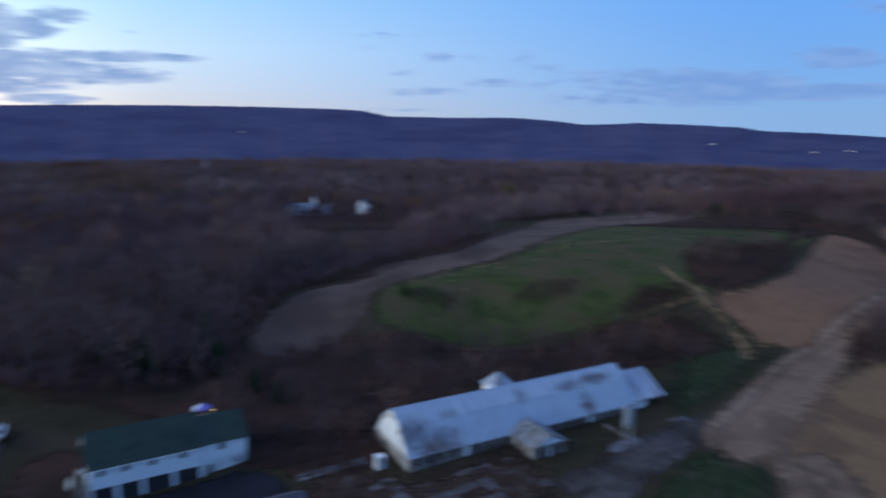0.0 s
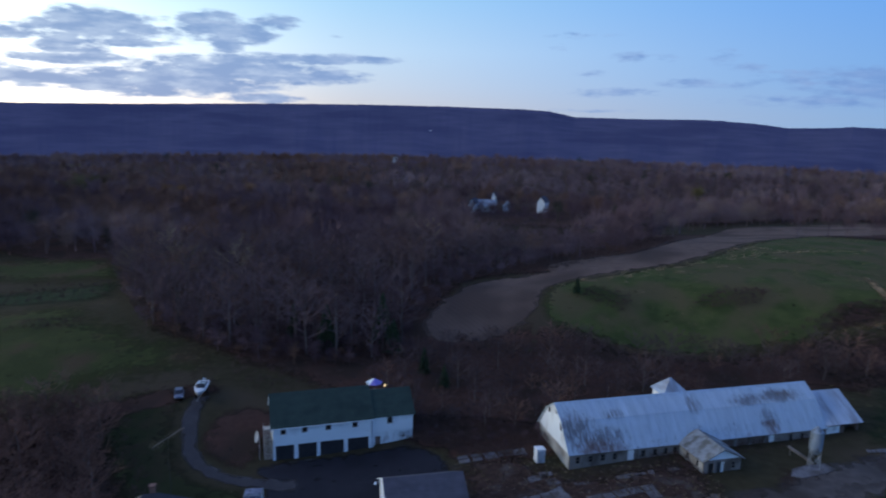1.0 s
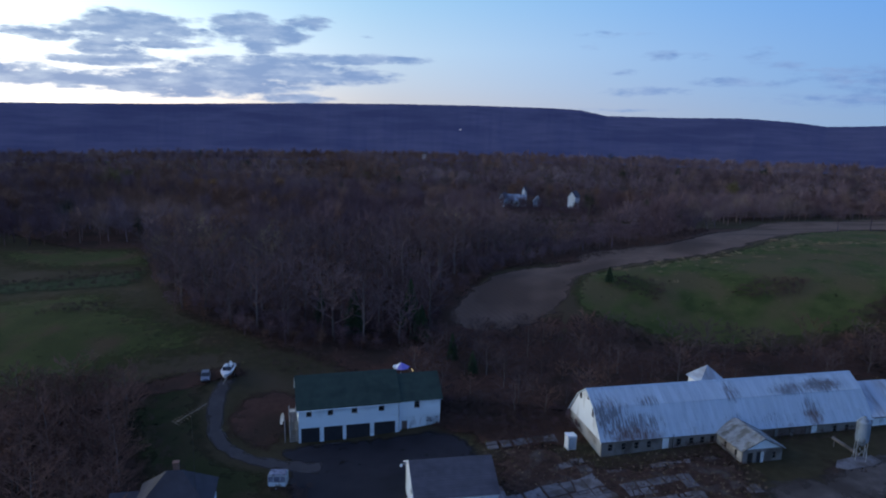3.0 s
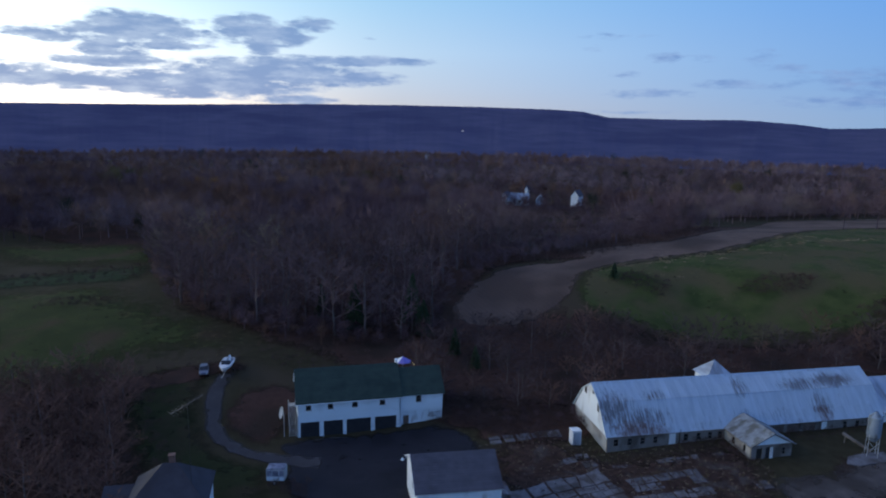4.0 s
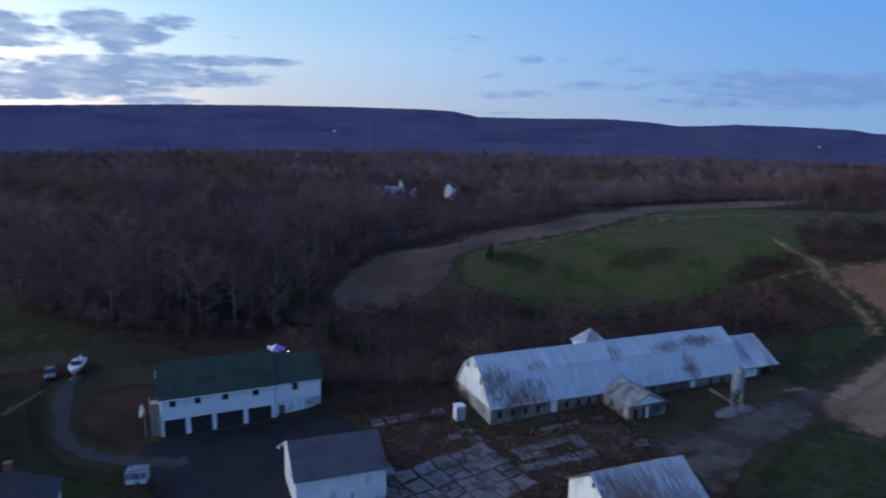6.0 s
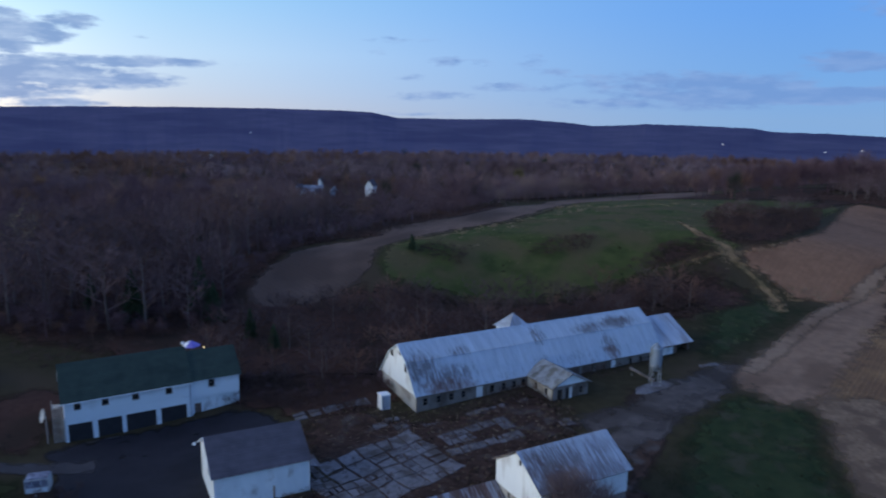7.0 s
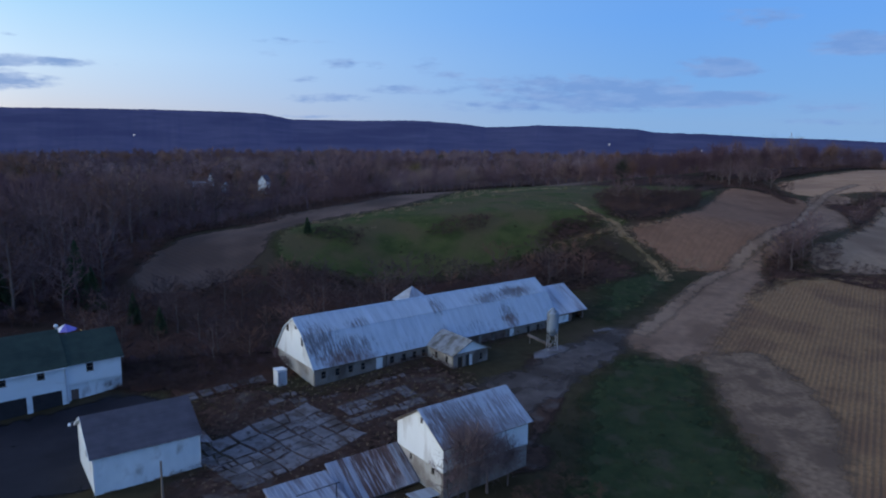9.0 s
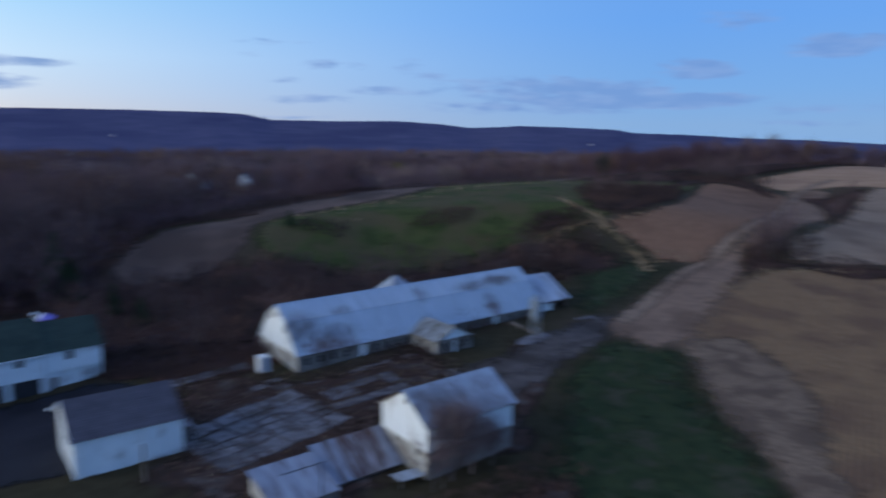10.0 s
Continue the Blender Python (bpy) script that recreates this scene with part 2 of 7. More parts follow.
M_MARGIN = mat("field_margin", (0.225, 0.138, 0.092), (0.300, 0.186, 0.122), 0.5, (0.185, 0.112, 0.074), 0.1, 0.45, rough=1, bump=0.8, bscale=3.0, fade=True, wave=(0.10, 2.5, 0.12), attr_rot=radians(-43), spec=0.05)
M_LITTER = mat("leaf_litter", (0.058, 0.031, 0.024), (0.086, 0.046, 0.035), 0.8, (0.044, 0.029, 0.022), 0.1, 0.5, rough=1, bump=1.0, bscale=2.0, fade=True, spec=0.05)
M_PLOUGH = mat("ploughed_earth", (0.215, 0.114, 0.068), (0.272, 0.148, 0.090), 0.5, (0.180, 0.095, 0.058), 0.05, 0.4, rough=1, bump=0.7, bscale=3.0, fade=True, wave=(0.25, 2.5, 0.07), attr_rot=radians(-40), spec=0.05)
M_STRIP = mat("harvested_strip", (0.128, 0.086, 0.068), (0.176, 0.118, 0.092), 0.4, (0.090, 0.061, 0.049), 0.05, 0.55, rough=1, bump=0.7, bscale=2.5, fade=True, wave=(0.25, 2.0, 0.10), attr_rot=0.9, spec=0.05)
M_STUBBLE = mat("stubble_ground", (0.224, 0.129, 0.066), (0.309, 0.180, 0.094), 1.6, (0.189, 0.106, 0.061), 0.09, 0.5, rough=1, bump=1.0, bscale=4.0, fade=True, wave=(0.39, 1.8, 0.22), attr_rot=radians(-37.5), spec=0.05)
M_DIRT = mat("dirt_road", (0.240, 0.152, 0.100), (0.312, 0.206, 0.136), 0.6, (0.185, 0.115, 0.075), 0.09, 0.55, rough=1, bump=0.5, bscale=4.0, fade=True, spec=0.1)
M_DRY = mat("dry_grass", (0.225, 0.142, 0.072), (0.320, 0.205, 0.108), 0.8, (0.120, 0.090, 0.045), 0.18, 0.55, rough=1, bump=0.8, bscale=3.0, fade=True, spec=0.05)
M_CREST = mat("crest_stubble", (0.360, 0.210, 0.124), (0.450, 0.275, 0.165), 0.25, (0.270, 0.155, 0.098), 0.03, 0.55, rough=1, bump=0.8, bscale=3.0, fade=True, stretch=(0.4, 1, 1), spec=0.05)
M_ASPHALT = mat("asphalt", (0.014, 0.013, 0.018), (0.021, 0.020, 0.026), 0.6, (0.011, 0.010, 0.014), 0.15, 0.4, rough=0.85, bump=0.3, bscale=20, fade=True, spec=0.25)
M_DARKLAWN = mat("dark_lawn", (0.023, 0.027, 0.012), (0.036, 0.039, 0.017), 0.5, (0.046, 0.034, 0.021), 0.12, 0.4, rough=1, bump=0.7, bscale=3, fade=True, spec=0.05)
M_DRIVE = mat("worn_asphalt", (0.048, 0.042, 0.044), (0.068, 0.060, 0.062), 0.6, (0.038, 0.034, 0.036), 0.15, 0.4, rough=0.9, bump=0.3, bscale=20, fade=True, spec=0.2)
M_WEEDY = mat("weedy_soil", (0.036, 0.022, 0.018), (0.088, 0.052, 0.038), 0.9, (0.100, 0.080, 0.070), 0.4, 0.30, rough=1, bump=1.0, bscale=3, fade=True, spec=0.05)
M_SLAB = mat("weathered_concrete", (0.118, 0.108, 0.112), (0.185, 0.170, 0.174), 1.3, (0.080, 0.066, 0.060), 0.38, 0.48, rough=0.9, bump=0.4, bscale=6, rnd=0.22)
# Distance haze is painted in: blue-violet base colour plus a faint blue emission.
M_MOUNTAIN = mat("haze_tinted_ridge", (0.056, 0.060, 0.098), (0.080, 0.079, 0.124), 0.008, (0.046, 0.050, 0.088), 0.0022, 0.5, rough=1, bump=0, spec=0.0, stretch=(1, 1, 3), glow=(0.16, 0.20, 0.72, 0.050))


# ---------- mesh helpers ----------
def link_mesh(name, me, material, parent=None, label=""):
    ob = new(name, me)
    if material:
        me.materials.append(material)
    if parent:
        ob.parent = parent
    if label:
        ob["label"] = label
    return ob


def part(name, bm, material, parent, label=""):
    me = bpy.data.meshes.new(name)
    bmesh.ops.recalc_face_normals(bm, faces=bm.faces)
    bm.to_mesh(me)
    bm.free()
    return link_mesh(name, me, material, parent, label)


def thing(name, m, label, category, group="", kind=""):
    e = new(name)
    e.empty_display_size = 0.3
    e.matrix_world = m
    return tagged(e, label, category, group, kind)


def box(bm, x0, x1, y0, y1, z0, z1):
    v = [bm.verts.new(p) for p in ((x0, y0, z0), (x1, y0, z0), (x1, y1, z0), (x0, y1, z0), (x0, y0, z1), (x1, y0, z1), (x1, y1, z1), (x0, y1, z1))]
    for f in ((0, 3, 2, 1), (4, 5, 6, 7), (0, 1, 5, 4), (1, 2, 6, 5), (2, 3, 7, 6), (3, 0, 4, 7)):
        bm.faces.new([v[i] for i in f])
    return bm


def boxm(*a):
    return box(bmesh.new(), *a)


def prism(bm, pts, axis, a, b):
    """A polygon in the plane across axis ('x' or 'y'), drawn out from a to b."""
    def at(p, s):
        return (s, p[0], p[1]) if axis == "x" else (p[0], s, p[1]) if axis == "y" else (p[0], p[1], s)
    lo, hi = [bm.verts.new(at(p, a)) for p in pts], [bm.verts.new(at(p, b)) for p in pts]
    n = len(pts)
    bm.faces.new(lo[::-1]), bm.faces.new(hi)
    for i in range(n):
        bm.faces.new((lo[i], lo[(i + 1) % n], hi[(i + 1) % n], hi[i]))
    return bm


def tube(bm, a, b, r0, r1=None, n=8, cap=True):
    a, b = Vector(a), Vector(b)
    q = (b - a).to_track_quat("Z", "Y")
    r1 = r0 if r1 is None else r1
    lo = [bm.verts.new(a + q @ Vector((r0 * math.cos(i * math.tau / n), r0 * math.sin(i * math.tau / n), 0))) for i in range(n)]
    hi = [bm.verts.new(b + q @ Vector((r1 * math.cos(i * math.tau / n), r1 * math.sin(i * math.tau / n), 0))) for i in range(n)]
    for i in range(n):
        bm.faces.new((lo[i], lo[(i + 1) % n], hi[(i + 1) % n], hi[i]))
    if cap:
        bm.faces.new(lo[::-1]), bm.faces.new(hi)
    return bm


def loft(bm, rings, close=True):
    """Rings of equal length joined by quads, capped at both ends."""
    vs = [[bm.verts.new(p) for p in r] for r in rings]
    n = len(rings[0])
    for r0, r1 in zip(vs, vs[1:]):
        for i in range(n if close else n - 1):
            bm.faces.new((r0[i], r0[(i + 1) % n], r1[(i + 1) % n], r1[i]))
    if close:
        bm.faces.new(vs[0][::-1]), bm.faces.new(vs[-1])
    return bm


def wall_cells(bm, u0, u1, z0, z1, openings, y0, y1, axis="x"):
    """A wall along x (or y) with real openings (u0, u1, z0, z1) through its thickness."""
    us = sorted({u0, u1, *[o[0] for o in openings], *[o[1] for o in openings]})
    zs = sorted({z0, z1, *[o[2] for o in openings], *[o[3] for o in openings]})
    for a, b in zip(us, us[1:]):
        for c, d in zip(zs, zs[1:]):
            mu, mz = (a + b) / 2, (c + d) / 2
            if any(o[0] < mu < o[1] and o[2] < mz < o[3] for o in openings):
                continue
            if axis == "x":
                box(bm, a, b, y0, y1, c, d)
            else:
                box(bm, y0, y1, a, b, c, d)
    bmesh.ops.remove_doubles(bm, verts=bm.verts, dist=0.0005)
    return bm


# ---------- terrain ----------
def bell(u):
    return math.exp(-0.5 * u * u)


def smooth(u):
    u = max(0.0, min(1.0, u))
    return u * u * (3 - 2 * u)


def ground_z(x, y):
    # the broad mound behind the barn: a quick rise, a flat top and a long back
    rise = 15.5 * smooth((y - 150 + 12 * max(0.0, min(1.0, (10 - x) / 30))) / 44)
    foot = 18.0 * bell((min(y, 135.0) - 245) / 56) + 0.052 * max(0.0, min(y, 170.0) - 135)
    z = -1.5 + bell((x - 60) / (110.0 if x < 60 else 60.0)) * max(foot, rise) * (1.0 if y < 215 else bell((y - 215) / 70))
    z += 6.0 * bell((x + 115) / 40) * bell((y - 130) / 30) - 2.0 * bell((x + 45) / 18) * bell((y - 92) / 14)
    z += 20.0 * bell((x - 245) / 115) * bell((y - 350) / 85)
    z -= 1.0 * bell((x - 14) / 22) * bell((y - 68) / 12)
    z += 0.9 * bell((x - 12) / 30) * bell((y - 111) / 11)
    far = max(0.0, y - 280.0)
    z -= 0.035 * min(far, 200.0) + 0.07 * max(0.0, min(math.hypot(x, y), 2300.0) - 880.0)
    k = 1.0 + 6.0 * min(1.0, far / 900.0)
    z += 0.25 * k * noise.noise((x * 0.03, y * 0.03, 0.0)) * min(1.0, 0.3 + abs(y - 95) / 120.0)
    return z


def grid_axis(lo, hi, step, end, grow=1.16):
    mid = [lo + i * step for i in range(int((hi - lo) / step) + 1)]
    up, s = [mid[-1]], step
    while up[-1] < end:
        s *= grow
        up.append(up[-1] + s)
    dn, s = [mid[0]], step
    while dn[-1] > -end:
        s *= grow
        dn.append(dn[-1] - s)
    return dn[:0:-1] + mid + up[1:]


gx, gy = grid_axis(-150, 200, 2.5, 4700), grid_axis(30, 300, 2.5, 4700)
verts = [(x, y, ground_z(x, y)) for y in gy for x in gx]
w = len(gx)
faces = [(j * w + i, j * w + i + 1, (j + 1) * w + i + 1, (j + 1) * w + i) for j in range(len(gy) - 1) for i in range(w - 1)]
me = bpy.data.meshes.new("ground")
me.from_pydata(verts, [], faces)
me.shade_smooth()
ground = tagged(link_mesh("ground", me, M_GRASS), "rolling dull green autumn grassland", "ground", kind="structure")


def spline(pts, step=2.0, closed=True, wobble=0.0):
    """A smooth line through pts, in steps, with an uneven edge."""
    out, n = [], len(pts)
    for i in range(n if closed else n - 1):
        p = [Vector(pts[(i + k) % n]) if closed else Vector(pts[min(max(i + k, 0), n - 1)]) for k in (-1, 0, 1, 2)]
        m = max(1, int((p[2] - p[1]).length / step))
        for j in range(m):
            t = j / m
            q = 0.5 * (2 * p[1] + (p[2] - p[0]) * t + (2 * p[0] - 5 * p[1] + 4 * p[2] - p[3]) * t * t + (3 * p[1] - p[0] - 3 * p[2] + p[3]) * t ** 3)
            if wobble:
                q = q + wobble * Vector((noise.noise((q.x * 0.23, q.y * 0.23, 3.1)), noise.noise((q.x * 0.23, q.y * 0.23, 9.7))))
            out.append(q)
    if not closed:
        out.append(Vector(pts[-1]))
    return out


def inside(p, poly):
    x, y, c = p[0], p[1], False
    j = len(poly) - 1
    for i in range(len(poly)):
        xi, yi, xj, yj = poly[i][0], poly[i][1], poly[j][0], poly[j][1]
        if (yi > y) != (yj > y) and x < (xj - xi) * (y - yi) / (yj - yi) + xi:
            c = not c
        j = i
    return c


def ribbon(pts, widths):
    """The outline of a lane along a middle line."""
    mid = spline(pts, 3.0, closed=False)
    left, right = [], []
    for i, p in enumerate(mid):
        d = (mid[min(i + 1, len(mid) - 1)] - mid[max(i - 1, 0)]).normalized()
        s = i / (len(mid) - 1) * (len(widths) - 1)
        k = min(int(s), len(widths) - 2)
        hw = 0.5 * (widths[k] + (widths[k + 1] - widths[k]) * (s - k))
        n = Vector((-d.y, d.x))
        left.append(p + n * hw), right.append(p - n * hw)
    return left + right[::-1]


def drape(name, pts, material, label, category, lift=0.07, step=2.5, soft=2.0, wobble=0.8, smooth=True, kind="structure"):
    """A sheet with an uneven outline that lies on the ground; its edge thins out over soft metres."""
    from mathutils.geometry import delaunay_2d_cdt
    line = spline(pts, step, True, wobble) if smooth else [Vector(p) for p in pts]
    if smooth and soft > 1.2:
        soft *= 1.7
    xs, ys = [p.x for p in line], [p.y for p in line]
    arr = np.array([(p.x, p.y) for p in line])
    nxt = np.roll(arr, -1, axis=0)
    seg = nxt - arr
    seg2 = np.maximum((seg ** 2).sum(1), 1e-9)

    def edge(q):
        t = np.clip(((q - arr) * seg).sum(1) / seg2, 0, 1)
        return float(np.sqrt((((arr + seg * t[:, None]) - q) ** 2).sum(1)).min())
    pool, n = list(line), len(line)
    y = min(ys)
    row = 0
    while y < max(ys):
        x = min(xs) + (row % 2) * step / 2
        while x < max(xs):
            if inside((x, y), line) and edge(np.array((x, y))) > 0.45 * step:
                pool.append(Vector((x, y)))
            x += step
        y += step * 0.87
        row += 1
    vs, _, fs, _, _, _ = delaunay_2d_cdt(pool, [(i, (i + 1) % n) for i in range(n)], [], 1, 0.01)
    me = bpy.data.meshes.new(name)
    me.from_pydata([(p.x, p.y, ground_z(p.x, p.y) + lift) for p in vs], [], [tuple(f) for f in fs])
    at = me.attributes.new("fade", "FLOAT", "POINT")
    at.data.foreach_set("value", [min(1.0, edge(np.array((p.x, p.y))) / soft) for p in vs])
    me.shade_smooth()
    if len(me.polygons) and sum(p.normal.z for p in me.polygons) < 0:
        me.flip_normals()
    return tagged(link_mesh(name, me, material), label, category, kind=kind)


# ---------- fields, lanes and yards ----------
STRIP = [(-49, 157), (-47.5, 170), (-43, 186), (-39, 191), (-26, 200), (-25, 213), (-12, 226), (3, 238), (15, 276), (38, 365), (53, 402), (105, 432), (128, 425), (122, 353), (100, 335), (72, 325), (44, 273), (31, 243), (21, 224), (13, 214), (5, 208), (-2, 202), (-10, 196), (-17, 187), (-20, 182), (-21, 169), (-24, 160), (-32, 154), (-42, 152)]
drape("harvested_strip", STRIP, M_STRIP, "bare grey-brown harvested strip curving over the hill", "field", lift=0.10, soft=1.0, wobble=1.5)
MEADOW = [(-20, 183), (-10, 195), (5, 207), (13, 213), (21, 223), (31, 242), (44, 272), (72, 324), (95, 300), (125, 292), (143, 278), (126, 248), (100, 214), (72, 183), (64, 177), (44, 170), (30, 166), (10.9, 160.6), (-6, 162), (-19, 166)]
drape("hill_meadow", MEADOW, M_LAWN, "green meadow on the mound behind the barn", "meadow", lift=0.05, soft=1.8, wobble=1.6)
drape("brown_field", [(71, 182), (85, 188), (96, 199), (107, 215), (119, 234), (131, 254), (144, 274), (154, 285), (159, 277), (168, 260), (163, 243), (146, 219), (129.5, 198.5), (107.5, 176.5), (98, 169.5), (88, 162.5), (78, 164.5), (74, 171), (70, 176)], M_PLOUGH, "ploughed reddish-brown field sloping towards the lane", "field", lift=0.11, soft=1.4)
LANE = ribbon([(51, 121.5), (61.5, 133), (71, 144.5), (82, 157), (101, 173.5), (123.4, 193), (140, 213), (158, 236.5), (172, 253), (188, 270), (212, 287)], [4.6, 4.6, 4.6, 4.6, 4.8, 5.0])
drape("field_margin", [(45, 117), (49, 109.4), (50, 106.5), (58.5, 108.5), (65, 114), (70, 121), (83, 137), (95.7, 152.8), (103.6, 166.3), (114.1, 172.1), (129.2, 184.6), (158.7, 212.1), (175.8, 238.5), (195.2, 263.6), (179.9, 267.9), (166.4, 255.3), (147.9, 231.6), (118.7, 191.1), (102.5, 176.1), (91.5, 168.2), (78.9, 157.3), (65.4, 141.8), (55, 130.5), (47, 124.5)], M_MARGIN, "trampled tan margin between lane and stubble", "field margin", lift=0.09, soft=3.0)
drape("yard_track", [(18, 96), (24, 97), (31.3, 99.3), (40.7, 109.6), (47, 113), (50, 120), (57, 129), (51.2, 128.5), (43, 123.5), (34, 116), (26, 108), (18, 103)], M_GRAVEL, "dark gravel track from the yard to the lane", "track", lift=0.10, soft=2.2)
drape("yard_track", [(21.5, 97.8), (26.4, 102.3), (30.9, 106.6), (37.4, 112.9), (42.9, 117.6), (45.3, 112.7), (39.6, 106.3), (33.8, 100.3), (29.0, 95.3), (24.4, 91.2)], M_GRAVEL, "dark gravel track past the small barn", "track", lift=0.095, soft=1.2, wobble=1.0)
drape("farm_lane", LANE, M_DIRT, "pale rutted dirt lane climbing between fields", "lane", lift=0.13, soft=1.9, smooth=False, step=1.6)
drape("lane_meadow", [(44, 127), (47.2, 139.7), (53.2, 155.6), (61, 168.8), (66.2, 171.5), (71.7, 167.2), (74.3, 160.9), (82.5, 162.2), (70.9, 147.5), (60, 135), (51, 127)], M_ROUGH, "dark green grass slope beside the annex", "meadow", lift=0.06, soft=4)
STUBBLE = [(57, 111), (56, 104), (52.2, 92.5), (51, 87), (50, 80.5), (50.5, 76), (48, 67), (46, 55), (44, 40), (150, 40), (190, 110), (141.2, 151.3), (127, 156.5), (111.3, 158.4), (97.5, 156.3), (80.6, 143), (67.5, 128.5), (60.5, 119.5)]
CHAFF = [(55, 111), (54.5, 104), (51, 92), (50, 87), (49, 80), (49.5, 74), (46.5, 66), (44, 50), (54, 50), (57, 68), (63, 78), (68, 88), (70, 97), (71, 106), (70, 114), (64, 114)]
drape("stubble_field", STUBBLE, M_STUBBLE, "straw-coloured corn stubble field in straight rows", "field", lift=0.06, soft=1.3, step=3)
drape("stubble_headland", CHAFF, M_CHAFF, "headland strewn with chaff and broken stalks", "field", lift=0.085, soft=2.0, step=2.5)
drape("dry_grass_path", ribbon([(61.8, 207.7), (62.9, 188.5), (67.8, 182.7), (68.4, 177.2), (71.4, 171), (73.5, 164.4), (71.1, 154.1)], [1.5, 3.0, 4.4, 4.0, 3.6, 3.2, 2.0]), M_DRY, "pale dry-grass track beside the ploughed field", "path", lift=0.12, soft=1.7, smooth=False, step=1.5)
drape("dry_grass_path", ribbon([(44.2, 171), (53.2, 175.2), (61.7, 178.4), (68.2, 181.4)], [1.5, 2.4, 3.0, 3.0]), M_DRY, "narrow pale dry-grass track round the brush", "path", lift=0.125, soft=1.8, smooth=False, step=1.5)
drape("brush_floor", [(73.8, 215.8), (90, 231), (122.9, 259.4), (111.2, 223.5), (89.9, 191.9), (79.9, 184.3), (70.4, 182.6), (65.7, 189.7)], M_LITTER, "dark leaf litter under the field brush", "brush floor", lift=0.085, soft=3)
drape("brush_floor", [(54.2, 185.1), (65.2, 182), (60.4, 178), (51.5, 174.2), (44, 172), (48.4, 179.7)], M_LITTER, "dark leaf litter under the meadow brush", "brush floor", lift=0.085, soft=2.5)
drape("brush_floor", [(42.5, 170), (51.8, 173.2), (61.9, 175.7), (65.4, 170.9), (58.9, 163.4), (49.6, 146.9), (44.8, 152.9), (39.2, 163.4)], M_LITTER, "dark leaf litter under the slope brush", "brush floor", lift=0.083, soft=4)
drape("brush_floor", [(76, 332), (98, 306), (128, 297), (146, 292), (158, 312), (176, 340), (150, 362), (122, 350), (100, 340)], M_LITTER, "brown leaf litter behind the hill", "brush floor", lift=0.09, soft=4, step=4)
drape("crest_field", [(174, 290), (186, 300), (212, 314), (255, 338), (330, 384), (430, 376), (380, 300), (300, 255), (248.2, 258.2), (213.5, 268.7), (195.1, 267.5), (178, 262), (170, 270)], M_CREST, "tan harvested field on the far crest", "field", lift=0.1, soft=2.5, step=5)
drape("brush_floor", [(160, 296), (184, 303), (212, 317), (256, 341), (330, 387), (345, 425), (240, 405), (180, 365)], M_LITTER, "dark leaf litter below the crest woods", "brush floor", lift=0.5, soft=1.2, step=5)
drape("side_field", [(112.7, 166.1), (115, 172), (120.8, 179.3), (135.9, 188.9), (173, 226.3), (212.6, 266.8), (240.3, 262.3), (199.6, 204.6), (151.7, 166.9), (129.7, 161.3)], M_PALEFIELD, "pale harvested field beyond the hedgerow", "field", lift=0.12, soft=1.6, step=4)
drape("brush_floor", [(141.4, 191.7), (160.8, 220.1), (170.7, 250), (181.9, 252.6), (208.7, 268.9), (213.6, 263.7), (178.9, 227.2), (159.1, 206.8)], M_LITTER, "russet brush floor beside the lane", "brush floor", lift=0.105, soft=3)
drape("brush_floor", [(122.9, 259.4), (141, 293.9), (153.2, 320.3), (172.8, 301.4), (165.5, 255.4), (155.8, 243), (158.5, 267.7), (154.5, 283.4)], M_LITTER, "dark brush floor along the field top", "brush floor", lift=0.115, soft=3)
DRIVE = ribbon([(-77.2, 107), (-75.5, 100.5), (-71.8, 94.5), (-67.5, 89), (-61, 85.7), (-54, 86), (-47, 88)], [3.6, 3.6, 3.4, 3.4, 3.6, 4.5])
drape("driveway", DRIVE, M_DRIVE, "narrow curved asphalt driveway past the garage", "driveway", lift=0.10, soft=0.7, smooth=False, step=1.2)
drape("asphalt_yard", [(-55.5, 91.5), (-41, 100.8), (-34, 105), (-27, 102.5), (-23.6, 98), (-21.8, 88), (-24, 82), (-32, 76), (-44, 76), (-49, 80), (-52, 86)], M_ASPHALT, "dark asphalt yard in front of the garage", "yard", lift=0.09, soft=0.5, step=1.6, wobble=0.3)
drape("weedy_yard", [(-26, 100), (-16, 107.5), (-6, 103), (4, 107), (14, 112.5), (19, 104), (20, 97), (12, 90), (6, 82), (8, 74), (2, 66), (-12, 68), (-22, 76), (-20, 82), (-15, 84), (-21, 90), (-23, 96)], M_WEEDY, "weedy rust-brown barnyard between broken slabs", "yard", lift=0.07, soft=3)
drape("weedy_yard", [(12, 66), (24, 73), (27, 66), (20, 58), (8, 60), (4, 66)], M_WEEDY, "reddish weedy bank below the small barn", "yard", lift=0.08, soft=2)
drape("wood_floor", [(-175, 190), (-157, 180), (-130, 152), (-107, 128), (-92, 125), (-78, 121), (-60, 118), (-32, 108), (-14, 112), (8, 126), (34, 143), (66, 158), (68, 170), (42, 172), (28, 165), (10, 160), (-6, 164), (-26, 163), (-36, 158), (-43, 162), (-44, 174), (-43, 188), (-34, 197), (-22, 200), (-8, 214), (8, 236), (22, 292), (30, 345), (-220, 345), (-300, 240)], M_LITTER, "brown leaf litter under bare woods", "woodland floor", lift=0.08, soft=3, step=4)
drape("brush_floor", [(-46, 109), (-34, 105), (-29, 103.5), (-21, 101.5), (-10, 105), (-4, 112), (-14, 118), (-34, 116)], M_LITTER, "dark leaf litter behind the yard", "brush floor", lift=0.10, soft=1.1)
